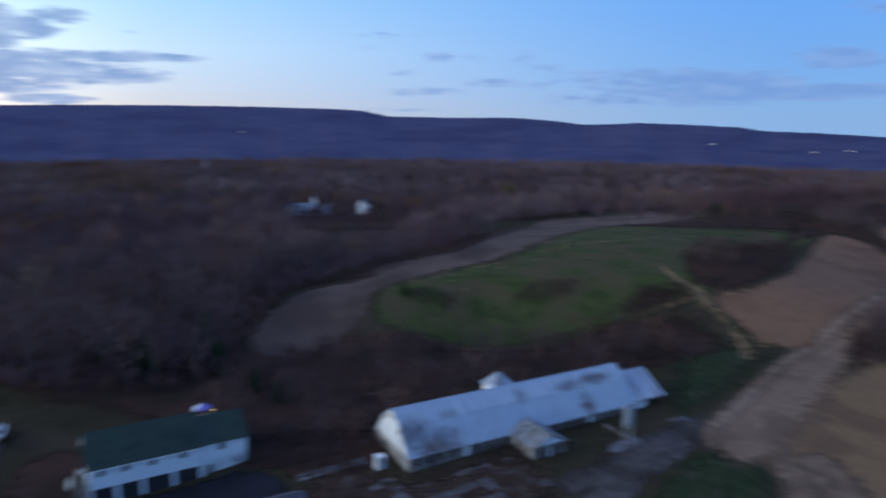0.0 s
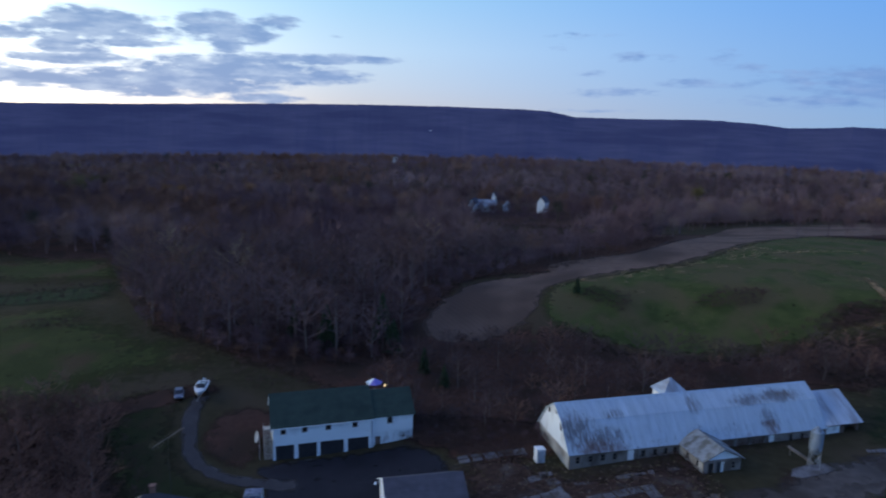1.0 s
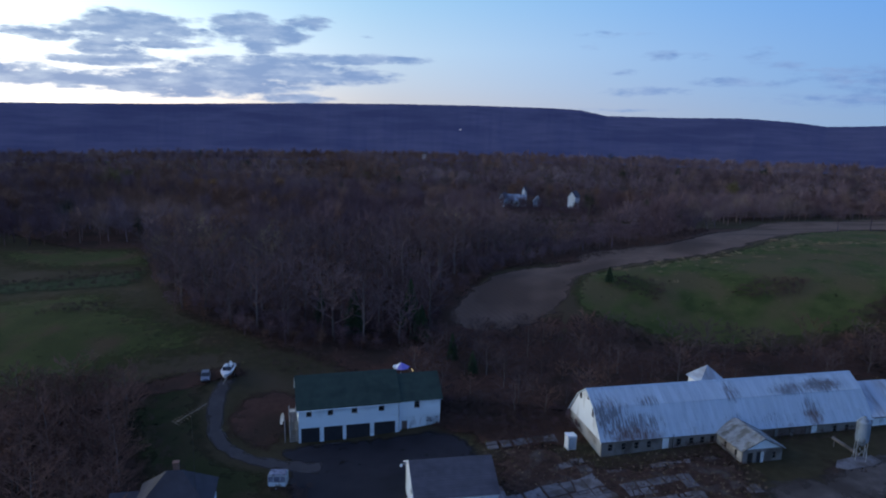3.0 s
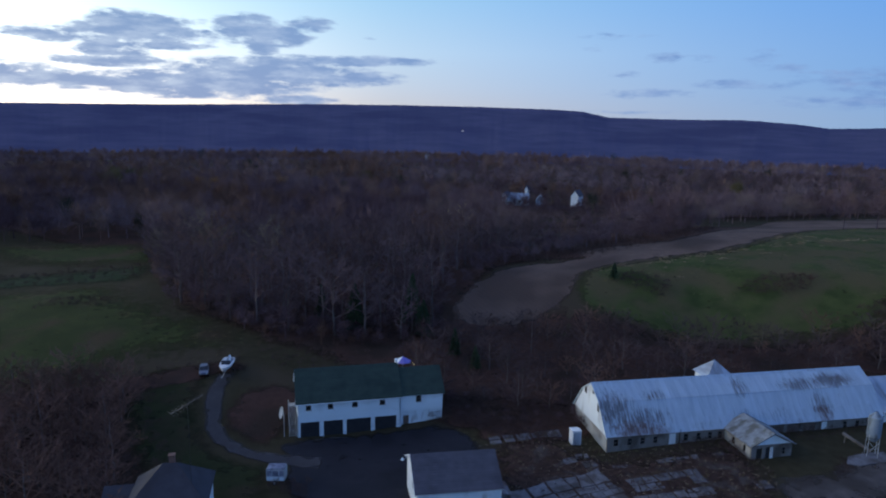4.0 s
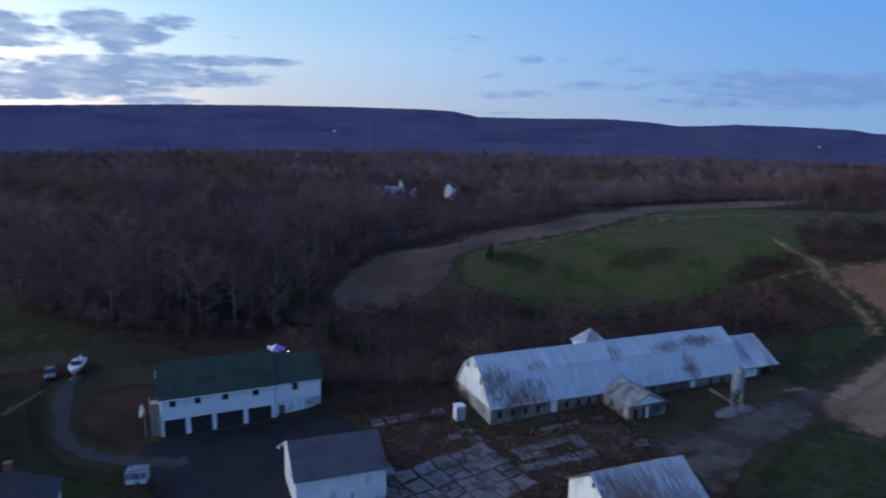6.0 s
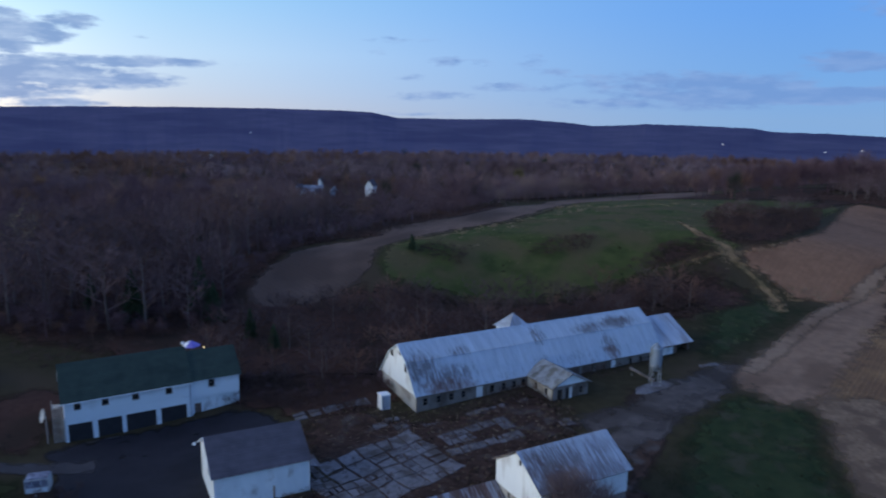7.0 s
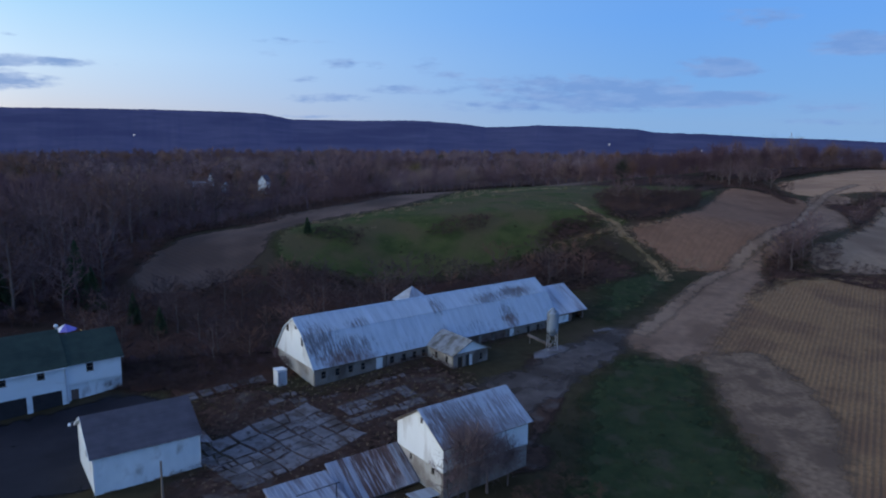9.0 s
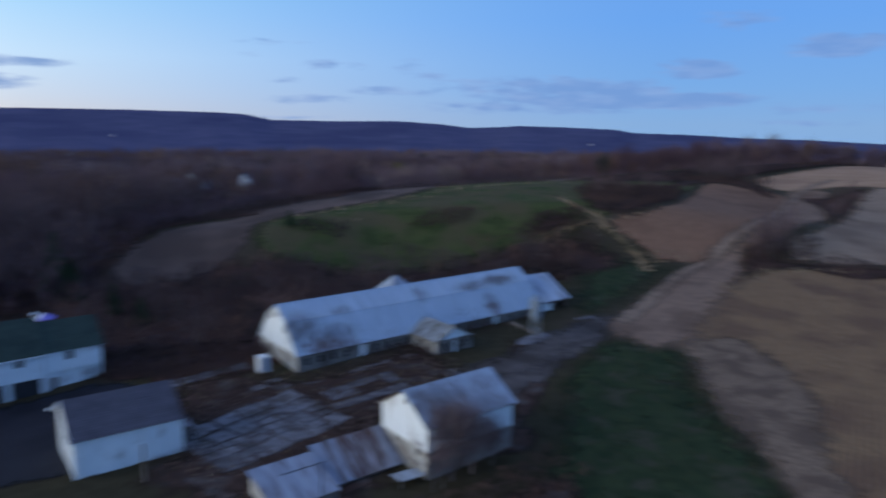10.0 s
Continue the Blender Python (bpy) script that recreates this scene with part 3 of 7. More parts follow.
drape("hedge_floor", [(82.5, 140.2), (95.1, 156.5), (100.9, 168.1), (109.7, 174.9), (115.5, 182.7), (119.6, 179.8), (113.5, 170.8), (111.7, 164.8), (129.4, 160.6), (151, 149.1), (175, 128), (172, 118), (141, 147), (119.2, 147.5), (110.3, 157.4), (98.2, 151.9)], M_LITTER, "russet brush along the hedgerow", "hedgerow", lift=0.10, soft=2, step=2.5)
drape("bank_floor", [(-112, 70), (-108, 84), (-100, 91), (-91, 100), (-84, 108), (-79, 112), (-74, 110), (-80, 102), (-88, 90), (-93, 80), (-84, 66), (-74, 58), (-100, 58)], M_LITTER, "brown weedy bank below the field", "bank", lift=0.12, soft=1.0)
drape("far_wood_floor", [(-2600, 345), (-500, 300), (-300, 250), (-220, 345), (20, 346), (33, 385), (64, 415), (120, 455), (150, 430), (160, 330), (184, 306), (212, 321), (256, 345), (330, 391), (500, 380), (2600, 400), (3000, 2400), (-3000, 2400)], M_LITTER, "brown floor of the distant woods", "woodland floor", lift=0.6, soft=20, step=60, wobble=0)
FIELD_FAR = [[(-240, 186), (-195, 215), (-164, 200), (-154, 180), (-200, 164)]]
for f in FIELD_FAR:
    drape("far_meadow", f, M_PASTURE, "dull green field between the woods", "meadow", lift=0.3, soft=10, step=5)
drape("bank_meadow", [(-210, 118), (-170, 136), (-144, 149), (-122, 136.5), (-101, 129), (-84, 126), (-78, 121), (-80, 114), (-88, 107), (-96, 99), (-101, 90.5), (-107, 84), (-160, 76), (-220, 90)], M_PASTURE, "dull green-brown sloping field above the bank", "meadow", lift=0.09, soft=9, step=3.5)
drape("hedge_floor", [(-200, 145), (-171, 166), (-155, 179), (-141, 156), (-146, 149), (-172, 137), (-205, 122)], M_ROUGH, "dark rough growth between two fields", "hedgerow", lift=0.10, soft=5, step=4)
drape("yard_floor", [(-114, 70), (-110, 86), (-96, 93), (-88, 100), (-82, 92), (-74, 84), (-64, 76), (-62, 62), (-80, 52), (-104, 54)], M_LITTER, "dark leaf litter under the yard trees", "leaf litter", lift=0.11, soft=5, step=3)
drape("garage_lawn", [(-71, 104), (-60, 108), (-57, 97), (-57, 88.5), (-64, 88.5), (-69, 92.5)], M_LITTER, "brown leaf-strewn lawn beside the driveway", "lawn", lift=0.06, soft=1.5)
drape("yard_lawn", [(-93, 99), (-86, 106), (-79.5, 104), (-76.5, 99), (-72.5, 92), (-67, 87), (-60, 83.5), (-53, 84), (-50, 78), (-46, 72), (-60, 66), (-76, 78), (-88, 90)], M_DARKLAWN, "dark green mown lawn round the driveway", "lawn", lift=0.115, soft=2.2)
drape("weedy_yard", [(28.4, 113.1), (34.6, 113.0), (41.6, 116.8), (35.2, 103.9), (27.6, 90.2), (23.2, 77.0), (19.3, 76.2), (23.7, 93.7)], M_WEEDY, "brown weedy ground beside the small barn", "yard", lift=0.075, soft=1.2, wobble=1.5)
drape("front_meadow", [(42, 111), (47, 112), (57, 110.5), (56.5, 104), (52.8, 92), (51.5, 80), (51, 74), (48, 62), (30, 56), (22, 72), (27, 84), (32, 98)], M_ROUGH, "dark green rough grass beside the stubble", "meadow", lift=0.055, soft=3, wobble=2.2)

# ---------- the long ridge on the horizon ----------
RIDGE = [(-80, 0.0), (-60, 0.1), (-50, 0.15), (-40, 0.25), (-29, 0.5), (-22, 0.55), (-16, 0.53), (-9.9, 0.42), (-7.9, 0.32), (-5.9, -0.1), (-1, -0.15), (4, -0.1), (7.2, -0.3), (9.5, -0.57), (11.7, -0.5), (13.5, -0.38), (17, -0.45),
         (21, -0.6), (22.5, -0.84), (26, -0.9), (30.6, -1.1), (34.5, -1.15), (40.8, -1.4), (60, -1.6), (80, -1.6)]
raz, rel_ = [r[0] for r in RIDGE], [r[1] for r in RIDGE]
rows_r = [2050, 2300, 2600, 2900, 3200, 3500, 3800, 4000, 4150, 4500]
verts, faces = [], []
azs = [i * 0.15 - 79 for i in range(1054)]


def ridge_z(a, r):
    """Height of the ridge's flank at azimuth a and distance r."""
    top = 47 + 4000 * math.tan(radians(float(np.interp(a, raz, rel_))))
    s = max(0.0, min(1.0, (r - 2050) / 1950))
    base = -108.0
    prof = s ** 1.5 if r <= 4000 else 1.0 - (r - 4000) / 900
    z = base + (top - base) * prof
    z += 14 * noise.noise((a * 0.35, r * 0.0016, 1.0)) * (1 - s) * min(1, s * 6) + (1.8 * noise.noise((a * 1.3, r * 0.01, 5.0)) + 2.6 * noise.noise((a * 5.0, r * 0.03, 8.0))) * min(1, s * 4)
    return z


for r in rows_r:
    for a in azs:
        verts.append((r * math.sin(radians(a)), r * math.cos(radians(a)), ridge_z(a, r)))
n = len(azs)
faces = [(j * n + i, j * n + i + 1, (j + 1) * n + i + 1, (j + 1) * n + i) for j in range(len(rows_r) - 1) for i in range(n - 1)]
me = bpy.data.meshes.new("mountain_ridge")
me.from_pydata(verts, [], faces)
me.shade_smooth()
tagged(link_mesh("mountain_ridge", me, M_MOUNTAIN), "long wooded ridge, dusk haze painted on in blue-violet", "mountain", kind="structure")

# ---------- trees ----------
M_BARK = mat("bark", (0.090, 0.074, 0.068), (0.150, 0.124, 0.112), 3.0, rough=1, bump=0.4, bscale=9, rnd=0.35, stretch=(1, 1, 0.3))
M_TWIG = mat("bare_twigs", (0.110, 0.074, 0.075), (0.148, 0.101, 0.102), 0.4, rough=1, bump=0, rnd=0.3, spec=0.1)
M_TWIG_DARK = mat("dark_twigs", (0.078, 0.053, 0.052), (0.110, 0.075, 0.073), 0.4, rough=1, bump=0, rnd=0.3, spec=0.1)
M_TWIG_RED = mat("russet_twigs", (0.142, 0.078, 0.062), (0.190, 0.110, 0.084), 0.4, rough=1, bump=0, rnd=0.3, spec=0.1)
M_TWIG_TAN = mat("tan_twigs", (0.20, 0.15, 0.10), (0.26, 0.20, 0.13), 0.4, rough=1, bump=0, rnd=0.3, spec=0.1)
M_FAR = mat("distant_trees", (0.120, 0.078, 0.085), (0.163, 0.108, 0.115), 0.03, (0.106, 0.068, 0.079), 0.009, 0.35, rough=1, bump=0, spec=0.05, world_space=True, tint=0.42)
M_BRUSH = mat("brush", (0.056, 0.038, 0.035), (0.092, 0.058, 0.050), 0.08, (0.125, 0.070, 0.052), 0.05, 0.22, rough=1, bump=0, spec=0.05, world_space=True)
M_NEEDLE = mat("conifer_needles", (0.035, 0.055, 0.030), (0.055, 0.080, 0.042), 1.5, rough=1, bump=0, rnd=0.25, spec=0.1)


class Geo:
    """Plain vertex and face lists."""
    def __init__(self):
        self.v, self.f = [], []

    def stick(self, a, b, r0, r1, n=3):
        a, b = Vector(a), Vector(b)
        d = (b - a).normalized()
        u = d.orthogonal().normalized()
        w_ = d.cross(u)
        k = len(self.v)
        for c, r in ((a, r0), (b, r1)):
            for i in range(n):
                t = i * math.tau / n
                self.v.append(tuple(c + (u * math.cos(t) + w_ * math.sin(t)) * r))
        for i in range(n):
            j = (i + 1) % n
            self.f.append((k + i, k + j, k + n + j, k + n + i))

    def chain(self, pts, rad, n=5):
        k = len(self.v)
        for c, r in zip(pts, rad):
            for i in range(n):
                t = i * math.tau / n
                self.v.append((c[0] + r * math.cos(t), c[1] + r * math.sin(t), c[2]))
        for j in range(len(pts) - 1):
            for i in range(n):
                a, b = k + j * n + i, k + j * n + (i + 1) % n
                self.f.append((a, b, b + n, a + n))

    def blade(self, a, b, width, rng):
        a, b = Vector(a), Vector(b)
        s = Vector((rng.uniform(-1, 1), rng.uniform(-1, 1), rng.uniform(-1, 1))).cross(b - a)
        s = s.normalized() * width / 2 if s.length > 1e-6 else Vector((width / 2, 0, 0))
        k = len(self.v)
        self.v += [tuple(a - s), tuple(a + s), tuple(b)]
        self.f.append((k, k + 1, k + 2))

    def mesh(self, name):
        me = bpy.data.meshes.new(name)
        me.from_pydata(self.v, [], self.f)
        return me


def bare_tree(rng, h, spread, n1, n2, n3, tw, limb_tubes=True, low=0.25):
    """Trunk and crown of a leafless tree: limbs, branches and twigs."""
    trunk, crown = Geo(), Geo()
    pts = [Vector((0, 0, -0.4))]
    for i in range(1, 7):
        pts.append(Vector((rng.gauss(0, 0.012 * h), rng.gauss(0, 0.012 * h), h * i / 6.6)) * 1.0)
    rad = [h * 0.017 * (1 - 0.14 * i) for i in range(7)]
    trunk.chain(pts, rad, 6)
    for i in range(n1):
        t = low + (0.97 - low) * (i + rng.random()) / n1
        k = min(int(t * 6), 5)
        base = pts[k].lerp(pts[k + 1], t * 6 - k)
        ang = i * 2.4 + rng.uniform(-0.5, 0.5)
        reach = spread * (1.08 - 0.75 * max(0.0, (t - 0.45)) / 0.55) * rng.uniform(0.7, 1.1) * (0.7 + 0.6 * min(1, t / 0.5))
        up = reach * rng.uniform(0.5, 1.0)
        tip = base + Vector((math.cos(ang) * reach, math.sin(ang) * reach, up))
        mid = base.lerp(tip, 0.5) + Vector((0, 0, -0.08 * reach))
        if limb_tubes:
            r = h * 0.007 * (1.2 - t)
            crown.stick(base, mid, r + 0.02, r * 0.7 + 0.015, 4)
            crown.stick(mid, tip, r * 0.7 + 0.015, 0.012, 3)
        else:
            crown.blade(base, tip, 0.16, rng)
        for j in range(n2):
            s = 0.25 + 0.75 * (j + rng.random()) / n2
            b0 = base.lerp(mid, s * 2) if s < 0.5 else mid.lerp(tip, s * 2 - 1)
            d = Vector((math.cos(ang) + rng.gauss(0, 0.8), math.sin(ang) + rng.gauss(0, 0.8), rng.uniform(0.2, 1.3))).normalized()
            ln = reach * rng.uniform(0.3, 0.55)
            b1 = b0 + d * ln
            if limb_tubes:
                crown.stick(b0, b1, 0.03, 0.012, 3)
            else:
                crown.blade(b0, b1, 0.10, rng)
            for q in range(n3):
                c0 = b0.lerp(b1, rng.uniform(0.15, 1.0))
                dd = (d + Vector((rng.gauss(0, 0.7), rng.gauss(0, 0.7), rng.gauss(0.25, 0.5)))).normalized()
                crown.blade(c0, c0 + dd * ln * rng.uniform(0.3, 0.75), tw, rng)
    return trunk, crown


rng = random.Random(11)
TREES = []
for k in range(9):
    h = rng.uniform(13, 18)
    tr, cr = bare_tree(rng, h, h * rng.uniform(0.26, 0.36), 14, 7, 13, 0.06)
    TREES.append((tr.mesh("trunk"), cr.mesh("crown"), h))
SMALL = []
for k in range(6):
    h = rng.uniform(5, 8)
    tr, cr = bare_tree(rng, h, h * rng.uniform(0.36, 0.48), 12, 6, 12, 0.05, low=0.12)
    SMALL.append((tr.mesh("trunk"), cr.mesh("crown"), h))
for me, m in [(t[0], M_BARK) for t in TREES + SMALL]:
    me.materials.append(m)


def tree(kind, x, y, size, turn, twigs, label, group, name="bare_tree"):
    base = thing(name, pose(x, y, ground_z(x, y), 0, 0, turn) @ Matrix.Diagonal((size, size, size, 1)), label, "tree", group)
    a, b = new("trunk", kind[0]), new("crown", kind[1].copy() if not kind[1].materials else kind[1])
    if not b.data.materials:
        b.data.materials.append(twigs)
    a.parent = b.parent = base
    return base


def tinted(kinds, twigs):
    out = []
    for t, c, h in kinds:
        c2 = c.copy()
        c2.materials.append(twigs)
        out.append((t, c2, h))
    return out


GREY, RED, TAN = tinted(TREES, M_TWIG), tinted(TREES[:5], M_TWIG_RED), tinted(TREES[:4], M_TWIG_TAN)
S_GREY, S_RED, S_DARK = tinted(SMALL, M_TWIG), tinted(SMALL, M_TWIG_RED), tinted(SMALL, M_TWIG_DARK)


def scatter(poly, gap, rng, tries=4000, limit=400, avoid=()):
    """Random places in a polygon, no two closer than gap."""
    xs, ys = [p[0] for p in poly], [p[1] for p in poly]
    got, cells = [], {}
    for _ in range(tries):
        x, y = rng.uniform(min(xs), max(xs)), rng.uniform(min(ys), max(ys))
        if not inside((x, y), poly) or any(inside((x, y), a) for a in avoid):
            continue
        k = (int(x // gap), int(y // gap))
        if any((x - p[0]) ** 2 + (y - p[1]) ** 2 < gap * gap for i in (-1, 0, 1) for j in (-1, 0, 1) for p in cells.get((k[0] + i, k[1] + j), ())):
            continue
        cells.setdefault(k, []).append((x, y))
        got.append((x, y))
        if len(got) >= limit:
            break
    return got


WOOD = [(-160, 182), (-108, 131), (-92, 128), (-78, 126), (-58, 130), (-48, 142), (-55, 160), (-53, 186), (-46, 203), (-30, 210), (-16, 223), (-2, 240), (10, 292), (14, 300), (-180, 300), (-210, 240)]
LOW_WOOD = [(-34, 213), (-14, 228), (0, 246), (-8, 300), (-40, 398), (-104, 398), (-80, 320), (-56, 240)]
places = scatter(WOOD, 5.0, rng, 14000, 1300, (LOW_WOOD,))
places.sort(key=lambda p: p[1] + 0.25 * abs(p[0] + 60))
near_wood, rest_wood = places[:190], places[190:]
for x, y in near_wood:
    q = rng.random()
    kinds, label = (GREY, "tall bare grey-brown tree at the wood's edge") if q < 0.82 else (RED, "bare tree with russet clinging leaves") if q < 0.95 else (TAN, "pale bare tree with tan twigs")
    tree(rng.choice(kinds), x, y, rng.uniform(0.6, 1.1), rng.uniform(0, 360), None, label, "trees of the near wood")
THICKET = [(-33, 110), (-16, 114), (-6, 124), (8, 131), (30, 146), (60, 160), (44, 169), (28, 163), (10, 158), (-6, 161), (-28, 156), (-40, 149), (-46, 136), (-52, 126), (-44, 118)]
for x, y in scatter(THICKET, 3.4, rng, 3000, 110):
    k, l = (S_DARK, "small bare dark tree in the thicket") if rng.random() < 0.75 else (S_RED, "small bare russet tree in the thicket")
    tree(rng.choice(k), x, y, rng.uniform(0.5, 1.15), rng.uniform(0, 360), None, l, "small trees of the thicket", "sapling")
for x, y in scatter([(102.2, 165.2), (110.8, 166.2), (118.4, 175.5), (122.4, 183), (110.9, 174.3)], 3.0, rng, 600, 14) + scatter([(71.1, 193.2), (99.8, 213.7), (114.8, 249.3), (91.1, 245.6), (73.2, 209.6)], 5.0, rng, 900, 7) + [(160.1, 215.2), (173.3, 229.7), (151.1, 151.1), (163.2, 139.2), (191.2, 245.6)]:
    tree(rng.choice(S_GREY), x, y, rng.uniform(0.6, 1.2), rng.uniform(0, 360), None, "small bare hedgerow tree", "hedgerow trees", "hedge_tree")
for x, y in scatter([(-106, 76), (-102, 88), (-93, 95), (-84, 88), (-78, 78), (-70, 70), (-62, 62), (-86, 58)], 2.7, rng, 2000, 75):
    tree(rng.choice(S_RED), x, y, rng.uniform(0.8, 1.35), rng.uniform(0, 360), None, "bare russet yard tree near the house", "yard trees")
for x, y in scatter([(155.2, 294.1), (159.6, 317.2), (182, 332), (178.5, 304.8), (168.6, 276.4)], 3.5, rng, 800, 22) + [(182.5, 242), (197.1, 255.5), (119.3, 175.5), (113.2, 169.8), (107.2, 165.1)]:
    tree(rng.choice(GREY), x, y, rng.uniform(0.42, 0.8), rng.uniform(0, 360), None, "bare grey-brown tree on the field boundary", "boundary trees")
tree(GREY[4], 10.9, 70.6, 0.44, 40, None, "bare grey tree against the small barn", "yard trees")


def tint_at(x, y):
    """How pale a plant at this place is, 0 to 1: stands of like trees, and each tree its own."""
    return max(0.0, min(1.0, 0.5 + 0.75 * noise.noise((x * 0.014, y * 0.011, 4.0)) + 0.40 * noise.noise((x * 7.31, y * 7.31, 1.0))))


def merge(name, material, template_list, spots, label, category):
    """One joined sheet of many small forms, for what nobody could count."""
    vs, fs, tn, off = [], [], [], 0
    for (g, x, y, s, turn, zs) in spots:
        v = np.array(g.v) * (s, s, s * zs)
        c, sn = math.cos(turn), math.sin(turn)
        v = np.stack([v[:, 0] * c - v[:, 1] * sn + x, v[:, 0] * sn + v[:, 1] * c + y, v[:, 2] + ground_z(x, y)], 1)
        vs.append(v)
        tn.append(np.full(len(v), tint_at(x, y)))
        fs.append(np.array(g.f) + off)
        off += len(v)
    v, f = np.concatenate(vs), np.concatenate(fs)
    me = bpy.data.meshes.new(name)
    me.vertices.add(len(v)), me.loops.add(f.size), me.polygons.add(len(f))
    me.vertices.foreach_set("co", v.astype(np.float32).ravel())
    me.loops.foreach_set("vertex_index", f.astype(np.int32).ravel())
    me.polygons.foreach_set("loop_start", np.arange(0, f.size, f.shape[1], dtype=np.int32))
    me.polygons.foreach_set("loop_total", np.full(len(f), f.shape[1], dtype=np.int32))
    at = me.attributes.new("tint", "FLOAT", "POINT")
    at.data.foreach_set("value", np.concatenate(tn).astype(np.float32))
    me.update(calc_edges=True)
    return tagged(link_mesh(name, me, material), label, category, kind="stuff")


def twig_ball(rng, h, spread, blades, width):
    """A rough, rounded leafless crown of blades on a stem, all triangles."""
    g = Geo()
    g.blade((0, 0, -0.5), (0, 0, h * 0.6), h * 0.04, rng)
    for i in range(blades):
        d = Vector((rng.gauss(0, 1), rng.gauss(0, 1), rng.gauss(0.15, 0.85))).normalized()
        r = rng.random() ** 0.4
        c = Vector((0, 0, h * 0.56))
        b1 = c + Vector((d.x * spread * r, d.y * spread * r, d.z * h * 0.44 * r))
        b0 = c.lerp(b1, rng.uniform(0.35, 0.75)) + Vector((0, 0, -0.12 * h * rng.random()))
        g.blade(b0, b1 + Vector((rng.gauss(0, 0.075 * h), rng.gauss(0, 0.075 * h), rng.gauss(0.01, 0.05) * h)), width * rng.uniform(0.6, 1.4), rng)
    return g


MID = [twig_ball(rng, rng.uniform(13, 18), rng.uniform(3.8, 5.6), 330, 0.145) for _ in range(8)]
FARK = [twig_ball(rng, rng.uniform(12, 17), rng.uniform(4.2, 6.4), 90, 0.42) for _ in range(10)]
VFAR = [twig_ball(rng, rng.uniform(12, 16), rng.uniform(5, 8), 34, 1.15) for _ in range(10)]
UNDER = [twig_ball(rng, rng.uniform(4, 7.5), rng.uniform(1.8, 3.0), 170, 0.10) for _ in range(8)]
SHRUB = [twig_ball(rng, rng.uniform(1.3, 2.6), rng.uniform(0.9, 1.5), 60, 0.07) for _ in range(8)]


def spots(pl, kinds, lo, hi):
    return [(rng.choice(kinds), x, y, rng.uniform(lo, hi), rng.uniform(0, math.tau), rng.uniform(0.85, 1.1)) for x, y in pl]


CLEAR = FIELD_FAR + [LOW_WOOD, [(-112, 396), (-84, 330), (-58, 330), (-46, 398), (-50, 456), (-112, 458)], STRIP, MEADOW, [(150, 240), (190, 255), (330, 250), (440, 366), (330, 388), (254, 343), (210, 319), (184, 305), (168, 296), (158, 300), (150, 284), (120, 258), (110, 245)]]
mid_places = rest_wood + scatter([(-210, 240), (-180, 300), (12, 300), (20, 350), (40, 395), (66, 300), (60, 258), (125, 265), (150, 330), (166, 306), (184, 307), (212, 322), (256, 346), (330, 392), (440, 372), (520, 480), (-520, 480), (-420, 300), (-300, 245)], 7.5, rng, 12000, 2000, CLEAR)
M_FAR_RED = mat("distant_russet_trees", (0.152, 0.091, 0.072), (0.198, 0.118, 0.088), 0.03, rough=1, bump=0, spec=0.05, world_space=True, tint=0.42)
# These two tree colours carry painted haze: paler and bluer for farther woods.
M_MIDHAZE = mat("far_haze_tinted_trees", (0.146, 0.099, 0.108), (0.192, 0.134, 0.143), 0.01, (0.128, 0.090, 0.104), 0.004, 0.4, rough=1, bump=0, spec=0.05, world_space=True, tint=0.42)
M_HAZY = mat("haze_tinted_trees", (0.120, 0.104, 0.156), (0.158, 0.134, 0.190), 0.004, (0.104, 0.094, 0.150), 0.002, 0.4, rough=1, bump=0, spec=0.05, world_space=True, tint=0.30)
M_FAR_TAN = mat("distant_pale_trees", (0.158, 0.108, 0.096), (0.200, 0.140, 0.122), 0.03, rough=1, bump=0, spec=0.05, world_space=True, tint=0.30)
M_FAR_DARK = mat("distant_evergreens", (0.028, 0.038, 0.026), (0.042, 0.050, 0.032), 0.03, rough=1, bump=0, spec=0.05, world_space=True)


def tone(x, y):
    # the western woods turn more russet
    west = 0.62 * smooth((-x - 60) / 160)
    v = noise.noise((x * 0.008, y * 0.008, 2.0)) + 0.55 * rng.uniform(-1, 1) + west
    return 1 if v > 0.62 else 2 if v < -0.5 else 3 if rng.random() < 0.018 else 0


def woods(name, pl, kinds, lo, hi, label, plain=None):
    sets = ([], [], [], [])
    for p in pl:
        sets[tone(*p)].append(p)
    for k, (m, w_) in enumerate(((plain or M_FAR, "grey-brown"), (M_FAR_RED, "russet"), (M_FAR_TAN, "pale tan"), (M_FAR_DARK, "dark evergreen"))):
        if sets[k]:
            merge(name, m, kinds, spots(sets[k], kinds, lo, hi), w_ + " " + label, "woods")


mid_places += scatter([(-430, 200), (-250, 190), (-197, 222), (-166, 206), (-156, 190), (-176, 214), (-205, 243), (-200, 300), (-430, 300)], 6.0, rng, 4000, 500, FIELD_FAR)
woods("middle_woods", mid_places, MID, 0.75, 1.15, "trees of the dense woods behind the hill")
M_ORANGE = mat("orange_leaved_trees", (0.20, 0.105, 0.045), (0.27, 0.145, 0.062), 0.03, rough=1, bump=0, spec=0.05, world_space=True, tint=0.3)
M_OLIVE = mat("olive_leaved_trees", (0.125, 0.105, 0.050), (0.165, 0.140, 0.066), 0.03, rough=1, bump=0, spec=0.05, world_space=True, tint=0.3)
FULL = [twig_ball(rng, rng.uniform(12, 16), rng.uniform(4.5, 6.5), 420, 0.3) for _ in range(3)]
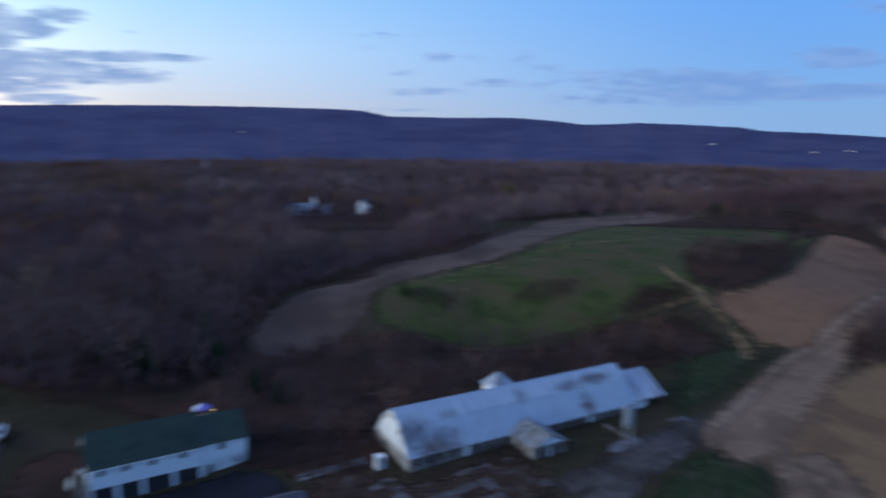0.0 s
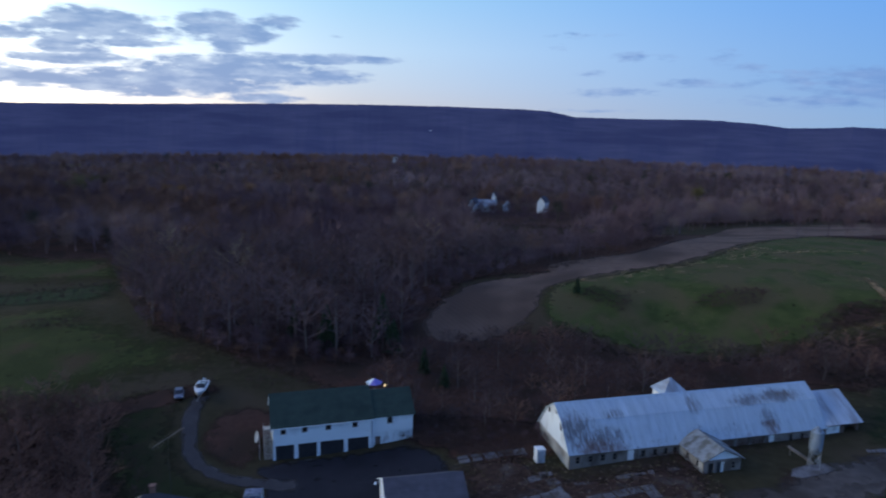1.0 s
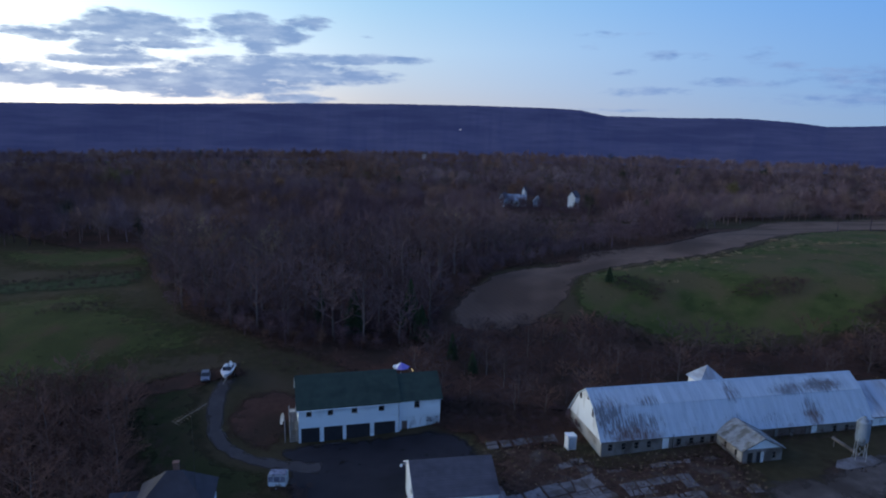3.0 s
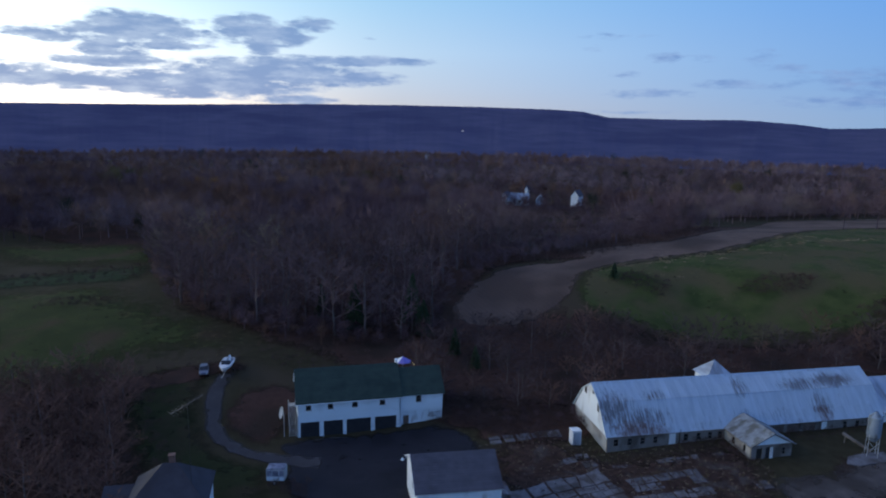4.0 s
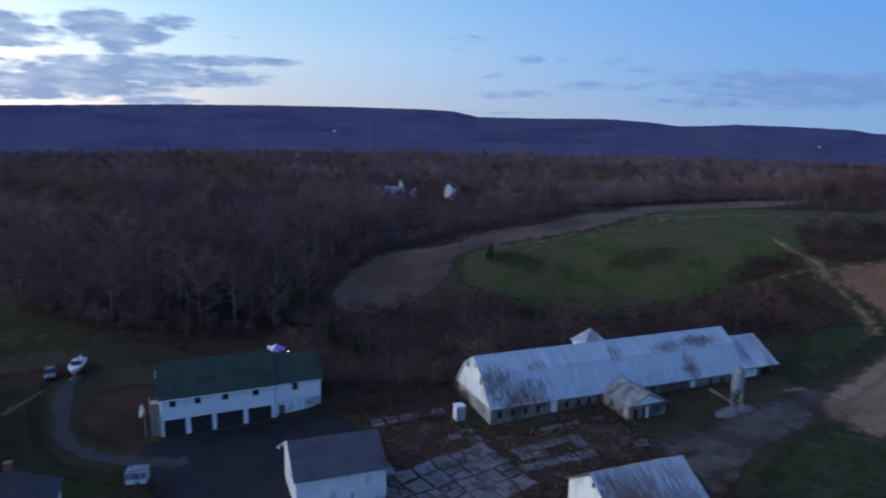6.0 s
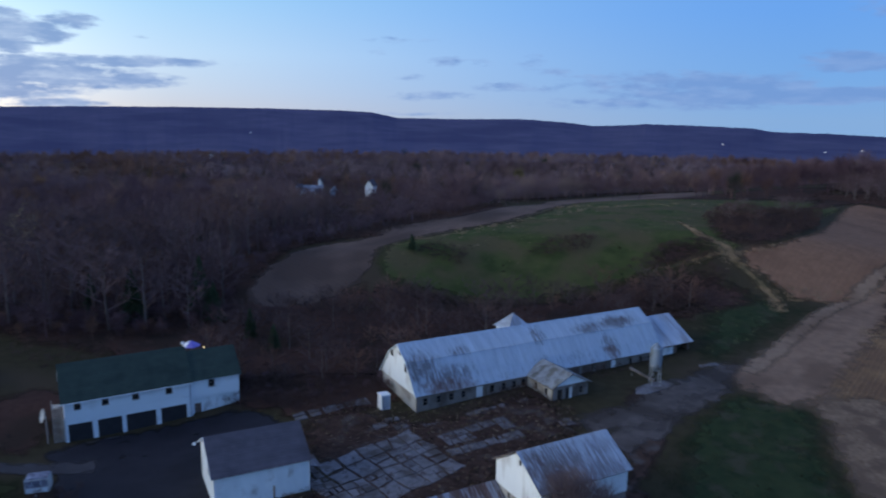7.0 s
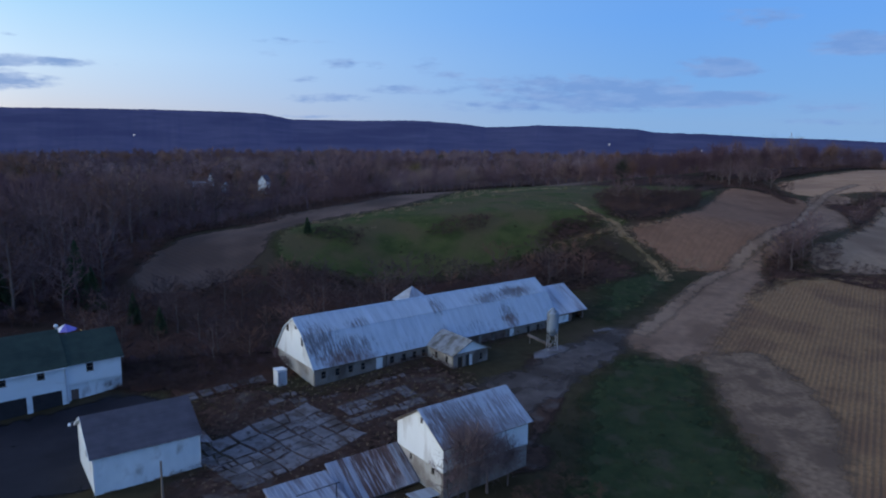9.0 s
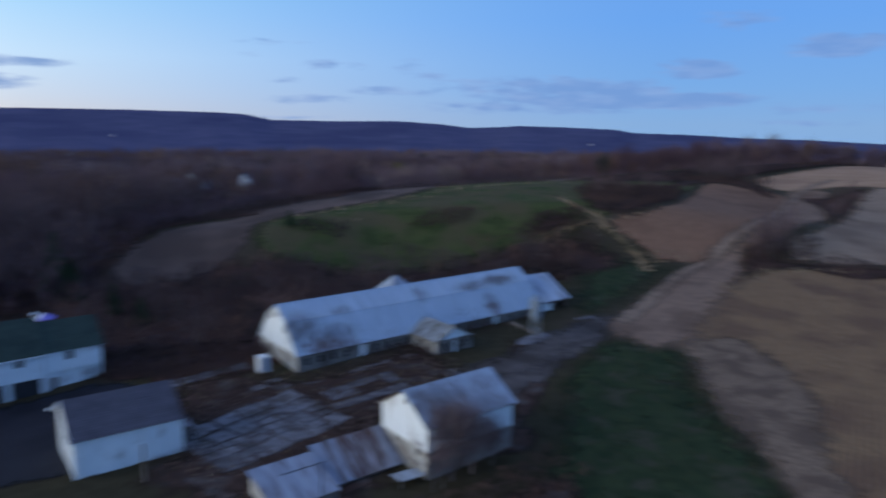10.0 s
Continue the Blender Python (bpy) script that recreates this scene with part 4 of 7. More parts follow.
merge("autumn_trees", M_ORANGE, FULL, spots([(-310, 404), (-318, 398), (-303, 410), (-297, 400), (-262, 430), (150, 520), (158, 515)], FULL, 0.8, 1.1), "trees still holding orange leaves", "trees")
merge("autumn_trees", M_OLIVE, FULL, spots([(-395, 430), (-403, 424), (-388, 438), (-360, 380), (-366, 372), (-240, 520), (40, 560)], FULL, 0.85, 1.2), "trees still holding olive-yellow leaves", "trees")
merge("house_trees", M_FAR, MID, spots(scatter([(-110, 400), (-50, 402), (-54, 440), (-108, 436)], 8.0, rng, 400, 16), MID, 0.5, 0.75), "bare trees before the far houses", "trees")
YARD_FAR = [(-112, 396), (-84, 330), (-58, 330), (-46, 398), (-50, 456), (-112, 458)]
far_places = scatter([(-900, 420), (-520, 470), (520, 470), (900, 420), (1250, 1000), (-1250, 1000)], 10.0, rng, 16000, 5200, [STRIP, YARD_FAR])
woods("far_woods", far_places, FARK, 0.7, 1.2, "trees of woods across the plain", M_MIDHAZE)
vfar = scatter([(-1300, 980), (1300, 980), (1700, 1400), (-1700, 1400)], 15.0, rng, 9000, 4200)
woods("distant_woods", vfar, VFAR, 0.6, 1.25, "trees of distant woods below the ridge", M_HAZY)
brush = scatter(THICKET, 1.5, rng, 4000, 900) + scatter([(-60, 108), (-34, 110), (-40, 120), (-56, 126), (-80, 122), (-76, 114), (-66, 112)], 2.0, rng, 900, 160)
brush += scatter([(-110, 72), (-106, 84), (-98, 91), (-90, 100), (-83, 108), (-78, 111.5), (-76, 109.5), (-84, 103), (-92, 90), (-92, 78), (-80, 64), (-100, 60)], 1.8, rng, 1200, 200)
brush += scatter([(39.8, 173), (57, 175.9), (64, 178.4), (62.9, 184.6), (54.4, 183.9), (48.4, 179.7)], 1.6, rng, 500, 110) + scatter([(70.1, 187.3), (102, 205.9), (130.8, 264.2), (104, 250), (93.2, 253.7), (69.2, 209.6)], 2.0, rng, 900, 200)
brush += scatter([(6, 62), (20, 60), (26, 68), (22, 74), (12, 67), (5, 68)], 1.4, rng, 400, 60) + scatter([(-110, 131), (-80, 125), (-54, 131), (-44.4, 143.1), (-60, 140), (-100, 138)], 1.5, rng, 2500, 420)
brush += scatter([(166.3, 267.4), (160.5, 292.7), (148.8, 307.7), (161.6, 299), (182.6, 301), (186.9, 291.5), (174.2, 273.5)], 1.8, rng, 900, 140) + scatter([(94, 155.3), (105.5, 167), (121, 164.1), (131.9, 156.3), (133.8, 165.5), (123.1, 169.6), (105.1, 169.8)], 1.3, rng, 900, 200)
clumps = scatter([(17, 180), (22, 178), (33, 181), (35, 187), (26, 187)], 1.0, rng, 900, 110) + scatter([(-12, 176), (0, 173), (3, 178), (-9, 182)], 1.1, rng, 900, 80)
clumps += scatter([(40.8, 173.1), (57.1, 175.3), (65.2, 177.9), (62.8, 185.2), (54.4, 183.9), (48.4, 179.7)], 1.2, rng, 1500, 260) + scatter([(70.1, 187.3), (83.1, 190.6), (102, 205.9), (130.8, 264.2), (104, 250), (93.2, 253.7), (69.2, 209.6)], 1.6, rng, 2500, 480)
clumps += scatter([(102.6, 166.3), (115.3, 164.8), (123.1, 169.6), (129.4, 178.3), (122.3, 180.5), (109.4, 173.1)], 1.3, rng, 900, 170)
brush += scatter([(82.4, 140.7), (95.1, 156.5), (100.9, 168.1), (109.7, 174.9), (115.5, 182.7), (119.6, 179.8), (113.5, 170.8), (111.7, 164.8), (129.4, 160), (151, 147.9), (172, 122), (141, 147), (119.3, 148.7), (110.3, 157.4), (98.3, 152.6)], 1.2, rng, 4000, 620)
brush += scatter([(141.4, 191.7), (160.8, 220.1), (170.7, 250), (181.9, 252.6), (208.7, 268.9), (213.6, 263.7), (178.9, 227.2), (159.1, 206.8)], 1.5, rng, 1500, 240) + scatter([(141, 293.9), (153.2, 320.3), (172.8, 301.4), (165.5, 255.4), (155.8, 243), (158.5, 267.7), (154.5, 283.4)], 1.5, rng, 2000, 260)
brush += scatter([(73.8, 215.8), (90, 231), (122.9, 259.4), (111.2, 223.5), (89.9, 191.9), (79.8, 184.9), (70.3, 183.2), (65.7, 189.7)], 1.3, rng, 3000, 420) + scatter([(42.5, 170), (51.8, 173.2), (61.9, 175.7), (65.4, 170.9), (58.9, 163.4), (49.6, 146.9), (40.8, 153.1)], 1.3, rng, 1500, 240)
brush += scatter([(-200, 145), (-171, 166), (-155, 179), (-141, 156), (-172, 137), (-205, 122)], 2.2, rng, 2000, 300) + scatter([(-114, 70), (-110, 86), (-96, 93), (-88, 100), (-82, 92), (-74, 84), (-64, 76), (-62, 62), (-80, 52)], 1.4, rng, 3000, 600)
brush += scatter([(-50.7, 149.9), (-60, 165), (-53.6, 174.6), (-46.6, 200.2), (-29.7, 210.3), (-17, 235.5), (-4, 240), (8, 292), (18, 292), (6, 240), (-10.1, 217.7), (-24.8, 195.7), (-39.6, 189.2), (-47.2, 173.1), (-50.7, 160)], 1.3, rng, 4000, 700)
brush += scatter([(-144, 119), (-140, 127), (-128, 130), (-124, 126), (-138, 121)], 1.2, rng, 500, 60)
brush += scatter([(160, 298), (184, 304), (212, 318), (256, 342), (300, 370), (296, 380), (240, 352), (190, 320), (166, 306)], 1.5, rng, 2500, 260)
brush += scatter(LOW_WOOD, 2.0, rng, 6000, 900)
brush_low = scatter(LOW_WOOD, 4.5, rng, 2000, 160)
merge("low_scrub", M_FAR, UNDER, spots(brush_low, UNDER, 0.45, 0.75) + spots(scatter([(-118, 398), (-42, 400), (-46, 430), (-118, 430)], 4.0, rng, 1200, 130), UNDER, 0.8, 1.05) + spots(scatter([(-40, 109), (-22, 106), (-8, 109), (-14, 116), (-34, 115)], 2.4, rng, 500, 40), UNDER, 0.3, 0.6), "low leafless scrub in a clearing of the woods", "scrub")
under = scatter([(-112, 131), (-92, 127), (-78, 124), (-56, 128), (-46.3, 142), (-52.2, 157.7), (-47.2, 173.1), (-41.9, 192.8), (-29.4, 205), (-16.7, 230.5), (-2, 239), (10, 292), (-12, 292), (-22, 240), (-44.3, 217.4), (-66, 205), (-74, 165), (-84, 148), (-110, 150)], 2.6, rng, 6000, 800)
merge("understory", M_FAR, UNDER, spots(under, UNDER, 0.6, 1.2), "dense leafless understory at the wood's edge", "undergrowth")
brush += scatter([(-46, 111), (-30, 107.5), (-20, 106), (-10, 108.5), (-4, 113), (-14, 117), (-34, 115)], 0.8, rng, 2500, 420) + scatter([(-38, 106), (-30, 104.5), (-21, 102.5), (-12, 105), (-20, 107), (-34, 108)], 0.8, rng, 900, 130)
merge("meadow_bushes", M_BRUSH, SHRUB, spots(clumps, SHRUB, 0.7, 1.5), "dark leafless bushes dotted over the meadow", "bushes")
merge("brushwood", M_BRUSH, SHRUB, spots(brush, SHRUB, 0.55, 1.2), "dense rust-brown leafless brush", "brush")
edge_rng = random.Random(71)
WOOD_EDGE = [(-184, 206), (-133, 152), (-114, 134), (-94, 125), (-84, 122.5), (-75, 121.5), (-66, 126), (-56, 131), (-52, 142), (-64, 140), (-78, 137), (-92, 139), (-108, 145), (-124, 160), (-172, 210)]
edge_spots = scatter(WOOD_EDGE, 2.6, edge_rng, 3000, 230)
merge("wood_edge_scrub", M_FAR_RED, UNDER, spots(edge_spots[::2], UNDER, 0.5, 0.95), "russet leafless scrub along the foot of the wood", "undergrowth")
merge("wood_edge_scrub", M_FAR, UNDER, spots(edge_spots[1::2], UNDER, 0.5, 1.1), "grey-brown leafless scrub along the foot of the wood", "undergrowth")
merge("wood_edge_brush", M_BRUSH, SHRUB, spots(scatter(WOOD_EDGE, 1.5, edge_rng, 5000, 420), SHRUB, 0.6, 1.4), "dark rust-brown brush under the wood's edge", "brush")


def conifer(x, y, h, label, wide=1.0):
    base = thing("conifer", pose(x, y, ground_z(x, y), 0, 0, rng.uniform(0, 360)), label, "tree", "conifers")
    bm = tube(bmesh.new(), (0, 0, -0.3), (0, 0, h * 0.9), h * 0.02, h * 0.004, 7)
    part("trunk", bm, M_BARK, base)
    g = Geo()
    for i in range(1700):
        t = rng.random() ** 0.8
        a = rng.uniform(0, math.tau)
        r = wide * h * 0.21 * (1 - t) ** 0.85 * rng.uniform(0.45, 1.1) + 0.15
        z = h * (0.06 + 0.94 * t)
        b1 = Vector((r * math.cos(a), r * math.sin(a), z - 0.18 * r))
        g.blade(Vector((0.1 * r * math.cos(a), 0.1 * r * math.sin(a), z + 0.1)), b1, h * 0.026, rng)
    link_mesh("crown", g.mesh("crown"), M_NEEDLE, base)


conifer(-55, 147, 12.5, "dark green fir at the wood's edge", 1.5)
conifer(-65, 137, 11, "dark green fir at the wood's edge", 1.6)
conifer(-50, 141, 8.5, "dark green fir at the wood's edge", 1.7)
conifer(-12.2, 178.5, 4.2, "small dark juniper on the meadow", 1.9)
conifer(-74, 138, 9, "dark green fir at the wood's edge", 1.3)
conifer(-40, 133, 6, "dark cedar in the thicket", 1.4)
conifer(-34, 128, 5, "dark cedar in the thicket", 1.5)


# ---------- building materials ----------
M_TIN = mat("weathered_tin", (0.345, 0.425, 0.510), (0.432, 0.520, 0.605), 1.0, (0.190, 0.190, 0.205), 2.8, 0.38, rough=0.6, bump=0.15, bscale=3, metal=0.25, stretch=(2.6, 0.16, 0.2), attr_rot=radians(30.4), rnd=0.07, world_space=True, patch=(0.16, 0.44, 0.66))
M_ZINC_DULL = mat("old_zinc", (0.25, 0.28, 0.34), (0.33, 0.36, 0.42), 0.6, (0.17, 0.16, 0.18), 0.8, 0.45, rough=0.6, bump=0.1, bscale=3, metal=0.25, stretch=(1.5, 0.25, 0.3), attr_rot=radians(30.4), rnd=0.05, world_space=True)
M_TIN_RUST = mat("rusty_tin", (0.25, 0.24, 0.27), (0.36, 0.36, 0.40), 1.1, (0.105, 0.064, 0.056), 1.7, 0.85, rough=0.7, bump=0.15, bscale=3, metal=0.15, stretch=(2.2, 0.2, 0.25), attr_rot=radians(30.5), rnd=0.2, world_space=True, patch=(0.2, 0.30, 0.52))
M_TIN_BLUE = mat("dull_zinc", (0.372, 0.426, 0.500), (0.446, 0.505, 0.580), 0.5, (0.242, 0.247, 0.270), 0.4, 0.4, rough=0.55, bump=0.1, bscale=3, metal=0.3, stretch=(1.2, 0.3, 0.3), attr_rot=radians(30.4), rnd=0.06, world_space=True)
M_WHITE = mat("white_paint", (0.71, 0.74, 0.75), (0.77, 0.80, 0.81), 0.5, (0.56, 0.57, 0.56), 0.5, 0.25, rough=0.7, bump=0.12, bscale=5, stretch=(1, 1, 0.35))
M_SIDING = mat("white_siding", (0.68, 0.75, 0.79), (0.74, 0.81, 0.85), 0.35, (0.58, 0.63, 0.66), 0.3, 0.2, rough=0.6, bump=0.15, bscale=4, stretch=(0.6, 0.6, 1.5))
M_WORN = mat("worn_white_boards", (0.62, 0.69, 0.73), (0.73, 0.80, 0.84), 0.6, (0.44, 0.47, 0.49), 0.9, 0.14, rough=0.8, bump=0.25, bscale=6, stretch=(1, 1, 0.4))
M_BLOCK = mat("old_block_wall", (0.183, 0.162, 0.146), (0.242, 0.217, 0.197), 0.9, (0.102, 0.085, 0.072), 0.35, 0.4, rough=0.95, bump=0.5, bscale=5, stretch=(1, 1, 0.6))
# Paler block colour, used on the western wall faces.
M_BLOCK_PALE = mat("pale_block_wall", (0.357, 0.344, 0.319), (0.442, 0.425, 0.391), 0.6, (0.238, 0.212, 0.187), 0.3, 0.35, rough=0.95, bump=0.5, bscale=5)
M_GREENROOF = mat("green_shingles", (0.026, 0.044, 0.036), (0.036, 0.056, 0.045), 0.9, (0.022, 0.037, 0.031), 0.3, 0.4, rough=0.9, bump=0.35, bscale=7, rnd=0.05)
M_GREYROOF = mat("grey_shingles", (0.070, 0.066, 0.082), (0.092, 0.086, 0.104), 0.8, (0.058, 0.054, 0.068), 0.3, 0.4, rough=0.9, bump=0.35, bscale=7, rnd=0.05)
M_DARKDOOR = mat("dark_door", (0.022, 0.022, 0.026), (0.034, 0.033, 0.038), 1.0, rough=0.6, bump=0.1)
M_GLASS = mat("dark_glass", (0.015, 0.016, 0.02), (0.022, 0.024, 0.028), 1.0, rough=0.12, bump=0, spec=0.5)
# Near-black colour that stands in for the shade inside openings.
M_SHADOWED = mat("painted_dark_interior", (0.03, 0.027, 0.025), (0.045, 0.04, 0.036), 1.0, rough=1, bump=0)
M_WOOD = mat("grey_wood", (0.16, 0.13, 0.11), (0.24, 0.20, 0.17), 1.5, (0.11, 0.09, 0.075), 0.6, 0.4, rough=0.9, bump=0.3, bscale=9, stretch=(1, 1, 0.3))
M_BROWN = mat("brown_boards", (0.12, 0.085, 0.07), (0.17, 0.12, 0.10), 1.5, rough=0.9, bump=0.3, bscale=9)
M_STEEL = mat("galvanised_steel", (0.42, 0.43, 0.44), (0.50, 0.51, 0.52), 0.8, (0.30, 0.29, 0.27), 0.5, 0.3, rough=0.45, bump=0.05, metal=0.6)
M_IRON = mat("black_iron", (0.02, 0.02, 0.022), (0.035, 0.033, 0.032), 2.0, rough=0.6, bump=0.1)
M_GEL = mat("white_gelcoat", (0.78, 0.78, 0.78), (0.82, 0.82, 0.82), 0.5, rough=0.25, bump=0, spec=0.5)
M_CARPAINT = mat("blue_grey_paint", (0.15, 0.16, 0.21), (0.18, 0.19, 0.24), 0.5, rough=0.3, bump=0, metal=0.3, spec=0.5)
M_RUBBER = mat("tyre_rubber", (0.018, 0.018, 0.018), (0.028, 0.028, 0.028), 3.0, rough=0.9, bump=0.1)
M_PURPLE = mat("purple_canvas", (0.20, 0.17, 0.52), (0.26, 0.22, 0.60), 1.0, rough=0.8, bump=0.1)
M_BRICK = mat("old_brick", (0.17, 0.09, 0.07), (0.23, 0.13, 0.10), 3.0, rough=0.95, bump=0.4)
M_LAMP = mat("lit_lamp", (1, 0.75, 0.35), (1, 0.75, 0.35), 1.0, rough=0.5, bump=0, glow=(1.0, 0.68, 0.28, 5.0))
M_FARLIGHT = mat("lit_window", (1, 0.85, 0.6), (1, 0.85, 0.6), 1.0, rough=0.5, bump=0, glow=(1.0, 0.86, 0.62, 0.9))


def stained_tin(name, origin, turn, c1, c2, stain, rust, zones, rust_zones, base=0.0):
    """Roofing tin: dark run-down streaks and rust blooms round given places (along, height, reach, rise, strength)."""
    m = bpy.data.materials.new(name)
    m.use_nodes = True
    N, L = m.node_tree.nodes, m.node_tree.links
    b = N["Principled BSDF"]
    b.inputs["Roughness"].default_value, b.inputs["Metallic"].default_value = 0.6, 0.25
    b.inputs["Specular IOR Level"].default_value = 0.3
    geo, mp = N.new("ShaderNodeNewGeometry"), N.new("ShaderNodeMapping")
    mp.vector_type = "TEXTURE"
    mp.inputs["Location"].default_value, mp.inputs["Rotation"].default_value = origin, (0, 0, radians(turn))
    L.new(geo.outputs["Position"], mp.inputs[0])

    def noise_at(scale, detail):
        v = N.new("ShaderNodeVectorMath")
        v.operation = "MULTIPLY"
        v.inputs[1].default_value = scale
        L.new(mp.outputs[0], v.inputs[0])
        n = N.new("ShaderNodeTexNoise")
        n.inputs["Scale"].default_value, n.inputs["Detail"].default_value, n.inputs["Roughness"].default_value = 1.0, detail, 0.72
        L.new(v.outputs[0], n.inputs["Vector"])
        return n.outputs[0]

    def calc(op, a, c, d=None, clamp=False):
        q = N.new("ShaderNodeMath")
        q.operation, q.use_clamp = op, clamp
        for i, v in enumerate((a, c, d)):
            if isinstance(v, (int, float)):
                q.inputs[i].default_value = v
            elif v is not None:
                L.new(v, q.inputs[i])
        return q.outputs[0]

    def field_of(places):
        out = None
        for u, z, ru, rz, k in places:
            ma, dt = N.new("ShaderNodeVectorMath"), N.new("ShaderNodeVectorMath")
            ma.operation, dt.operation = "MULTIPLY_ADD", "DOT_PRODUCT"
            ma.inputs[1].default_value, ma.inputs[2].default_value = (1 / ru, 0, 1 / rz), (-u / ru, 0, -z / rz)
            L.new(mp.outputs[0], ma.inputs[0])
            L.new(ma.outputs[0], dt.inputs[0]), L.new(ma.outputs[0], dt.inputs[1])
            w = calc("MULTIPLY", calc("SUBTRACT", 1.0, dt.outputs["Value"], clamp=True), k)
            out = w if out is None else calc("MAXIMUM", out, w)
        return out

    def mix(f, a, c):
        x = N.new("ShaderNodeMix")
        x.data_type = "RGBA"
        for i, v in ((0, f), (6, a), (7, c)):
            if isinstance(v, tuple):
                x.inputs[i].default_value = (*v, 1)
            else:
                L.new(v, x.inputs[i])
        return x.outputs[2]
    streak = noise_at((5.6, 0.2, 0.55), 8)
    blotch = noise_at((1.1, 0.5, 0.7), 7)
    col = mix(calc("MULTIPLY", calc("SUBTRACT", noise_at((1.6, 0.1, 0.25), 5), 0.35), 3.3, clamp=True), c1, c2)
    amount = calc("MULTIPLY", calc("SUBTRACT", calc("MULTIPLY_ADD", calc("MULTIPLY", field_of(zones), calc("MULTIPLY", blotch, 1.9)), 0.27, calc("ADD", streak, base)), 0.62), 7.0, clamp=True)
    col = mix(calc("MULTIPLY", amount, 0.85), col, stain)
    amount = calc("MULTIPLY", calc("SUBTRACT", calc("MULTIPLY_ADD", field_of(rust_zones), 0.31, calc("MULTIPLY_ADD", streak, 0.4, calc("MULTIPLY", blotch, 0.6))), 0.62), 5.0, clamp=True)
    col = mix(calc("MULTIPLY", amount, 0.9), col, rust)
    oi, r, hs = N.new("ShaderNodeObjectInfo"), N.new("ShaderNodeMapRange"), N.new("ShaderNodeHueSaturation")
    r.inputs[3].default_value, r.inputs[4].default_value = 0.95, 1.05
    L.new(oi.outputs["Random"], r.inputs[0]), L.new(r.outputs[0], hs.inputs["Value"]), L.new(col, hs.inputs["Color"])
    L.new(hs.outputs[0], b.inputs["Base Color"])
    bp = N.new("ShaderNodeBump")
    bp.inputs["Strength"].default_value, bp.inputs["Distance"].default_value = 0.15, 0.05
    L.new(blotch, bp.inputs["Height"]), L.new(bp.outputs[0], b.inputs["Normal"])
    return m


def window_unit(parent, u, z, wd, ht, y=0.0, axis="x", side=-1, name="window", paint=None):
    """A window in a wall opening: frame, pane, sill. side: which way it faces along the wall's normal."""
    f, p, s = bmesh.new(), bmesh.new(), bmesh.new()
    t = 0.07

    def bx(bm, a, b, c, d, e, g):
        box(bm, a, b, c, d, e, g) if axis == "x" else box(bm, c, d, a, b, e, g)
    y0, y1 = sorted((y + side * 0.02, y - side * 0.08))
    for a, b, c, d in ((u, u + t, z, z + ht), (u + wd - t, u + wd, z, z + ht), (u + t, u + wd - t, z, z + t), (u + t, u + wd - t, z + ht - t, z + ht), (u + t, u + wd - t, z + ht / 2 - 0.025, z + ht / 2 + 0.025)):
        bx(f, a, b, y0, y1, c, d)
    win = part(name, f, paint or M_WOOD, parent)
    q0, q1 = sorted((y - side * 0.04, y - side * 0.06))
    bx(p, u + t, u + wd - t, q0, q1, z + t, z + ht - t)
    part("pane", p, M_GLASS, win, "dark glass pane")
    s0, s1 = sorted((y + side * 0.10, y + side * 0.021))
    bx(s, u - 0.05, u + wd + 0.05, s0, s1, z - 0.07, z)
    part("sill", s, paint or M_BLOCK, win)
    return win


def sheet_mesh(name, wd, ln, ribs, material, thick=0.03):
    """One ribbed roofing sheet, wd across (x), ln down the slope (y from 0 to -ln)."""
    bm = bmesh.new()
    prof = [(0, 0)]
    for i in range(ribs):
        c = (i + 0.5) * wd / ribs
        k = wd / ribs * 0.18
        prof += [(c - k, 0), (c - k * 0.5, 0.035), (c + k * 0.5, 0.035), (c + k, 0)]
    prof += [(wd + 0.03, 0.006)]
    up = [bm.verts.new((x, 0, z)) for x, z in prof]
    dn = [bm.verts.new((x, -ln, z)) for x, z in prof]
    for i in range(len(prof) - 1):
        bm.faces.new((dn[i], dn[i + 1], up[i + 1], up[i]))
    bmesh.ops.recalc_face_normals(bm, faces=bm.faces)
    me = bpy.data.meshes.new(name)
    bm.to_mesh(me)
    bm.free()
    me.materials.append(material)
    return me


def sheet_slope(parent, x0, x1, top, foot, wd, ribs, material, jitter=0.012, seed=3, name="roof_sheet", old=None):
    """Roofing sheets laid side by side on the slope from top (y, z) down to foot (y, z)."""
    r = random.Random(seed)
    ln = math.hypot(top[0] - foot[0], top[1] - foot[1])
    back = foot[0] > top[0]
    tilt = math.atan2(top[1] - foot[1], abs(top[0] - foot[0]))
    n = max(1, round((x1 - x0) / wd))
    wd = (x1 - x0) / n
    me = sheet_mesh(name, wd, ln, ribs, material)
    worn = sheet_mesh(name, wd, ln, ribs, old[0]) if old else me
    for i in range(n):
        s_ = (i + 0.5) * wd
        ob = new(name, worn if old and r.random() < (0.8 if any(a < s_ < b for a, b in old[1]) else 0.12) else me)
        ob.parent = parent
        lift = 0.05 + r.uniform(0, jitter)
        if back:
            ob.matrix_local = Matrix.Translation((x0 + (i + 1) * wd, top[0], top[1] + lift)) @ Matrix.Rotation(math.pi, 4, "Z") @ Matrix.Rotation(tilt, 4, "X")
        else:
            ob.matrix_local = Matrix.Translation((x0 + i * wd, top[0], top[1] + lift)) @ Matrix.Rotation(tilt, 4, "X")


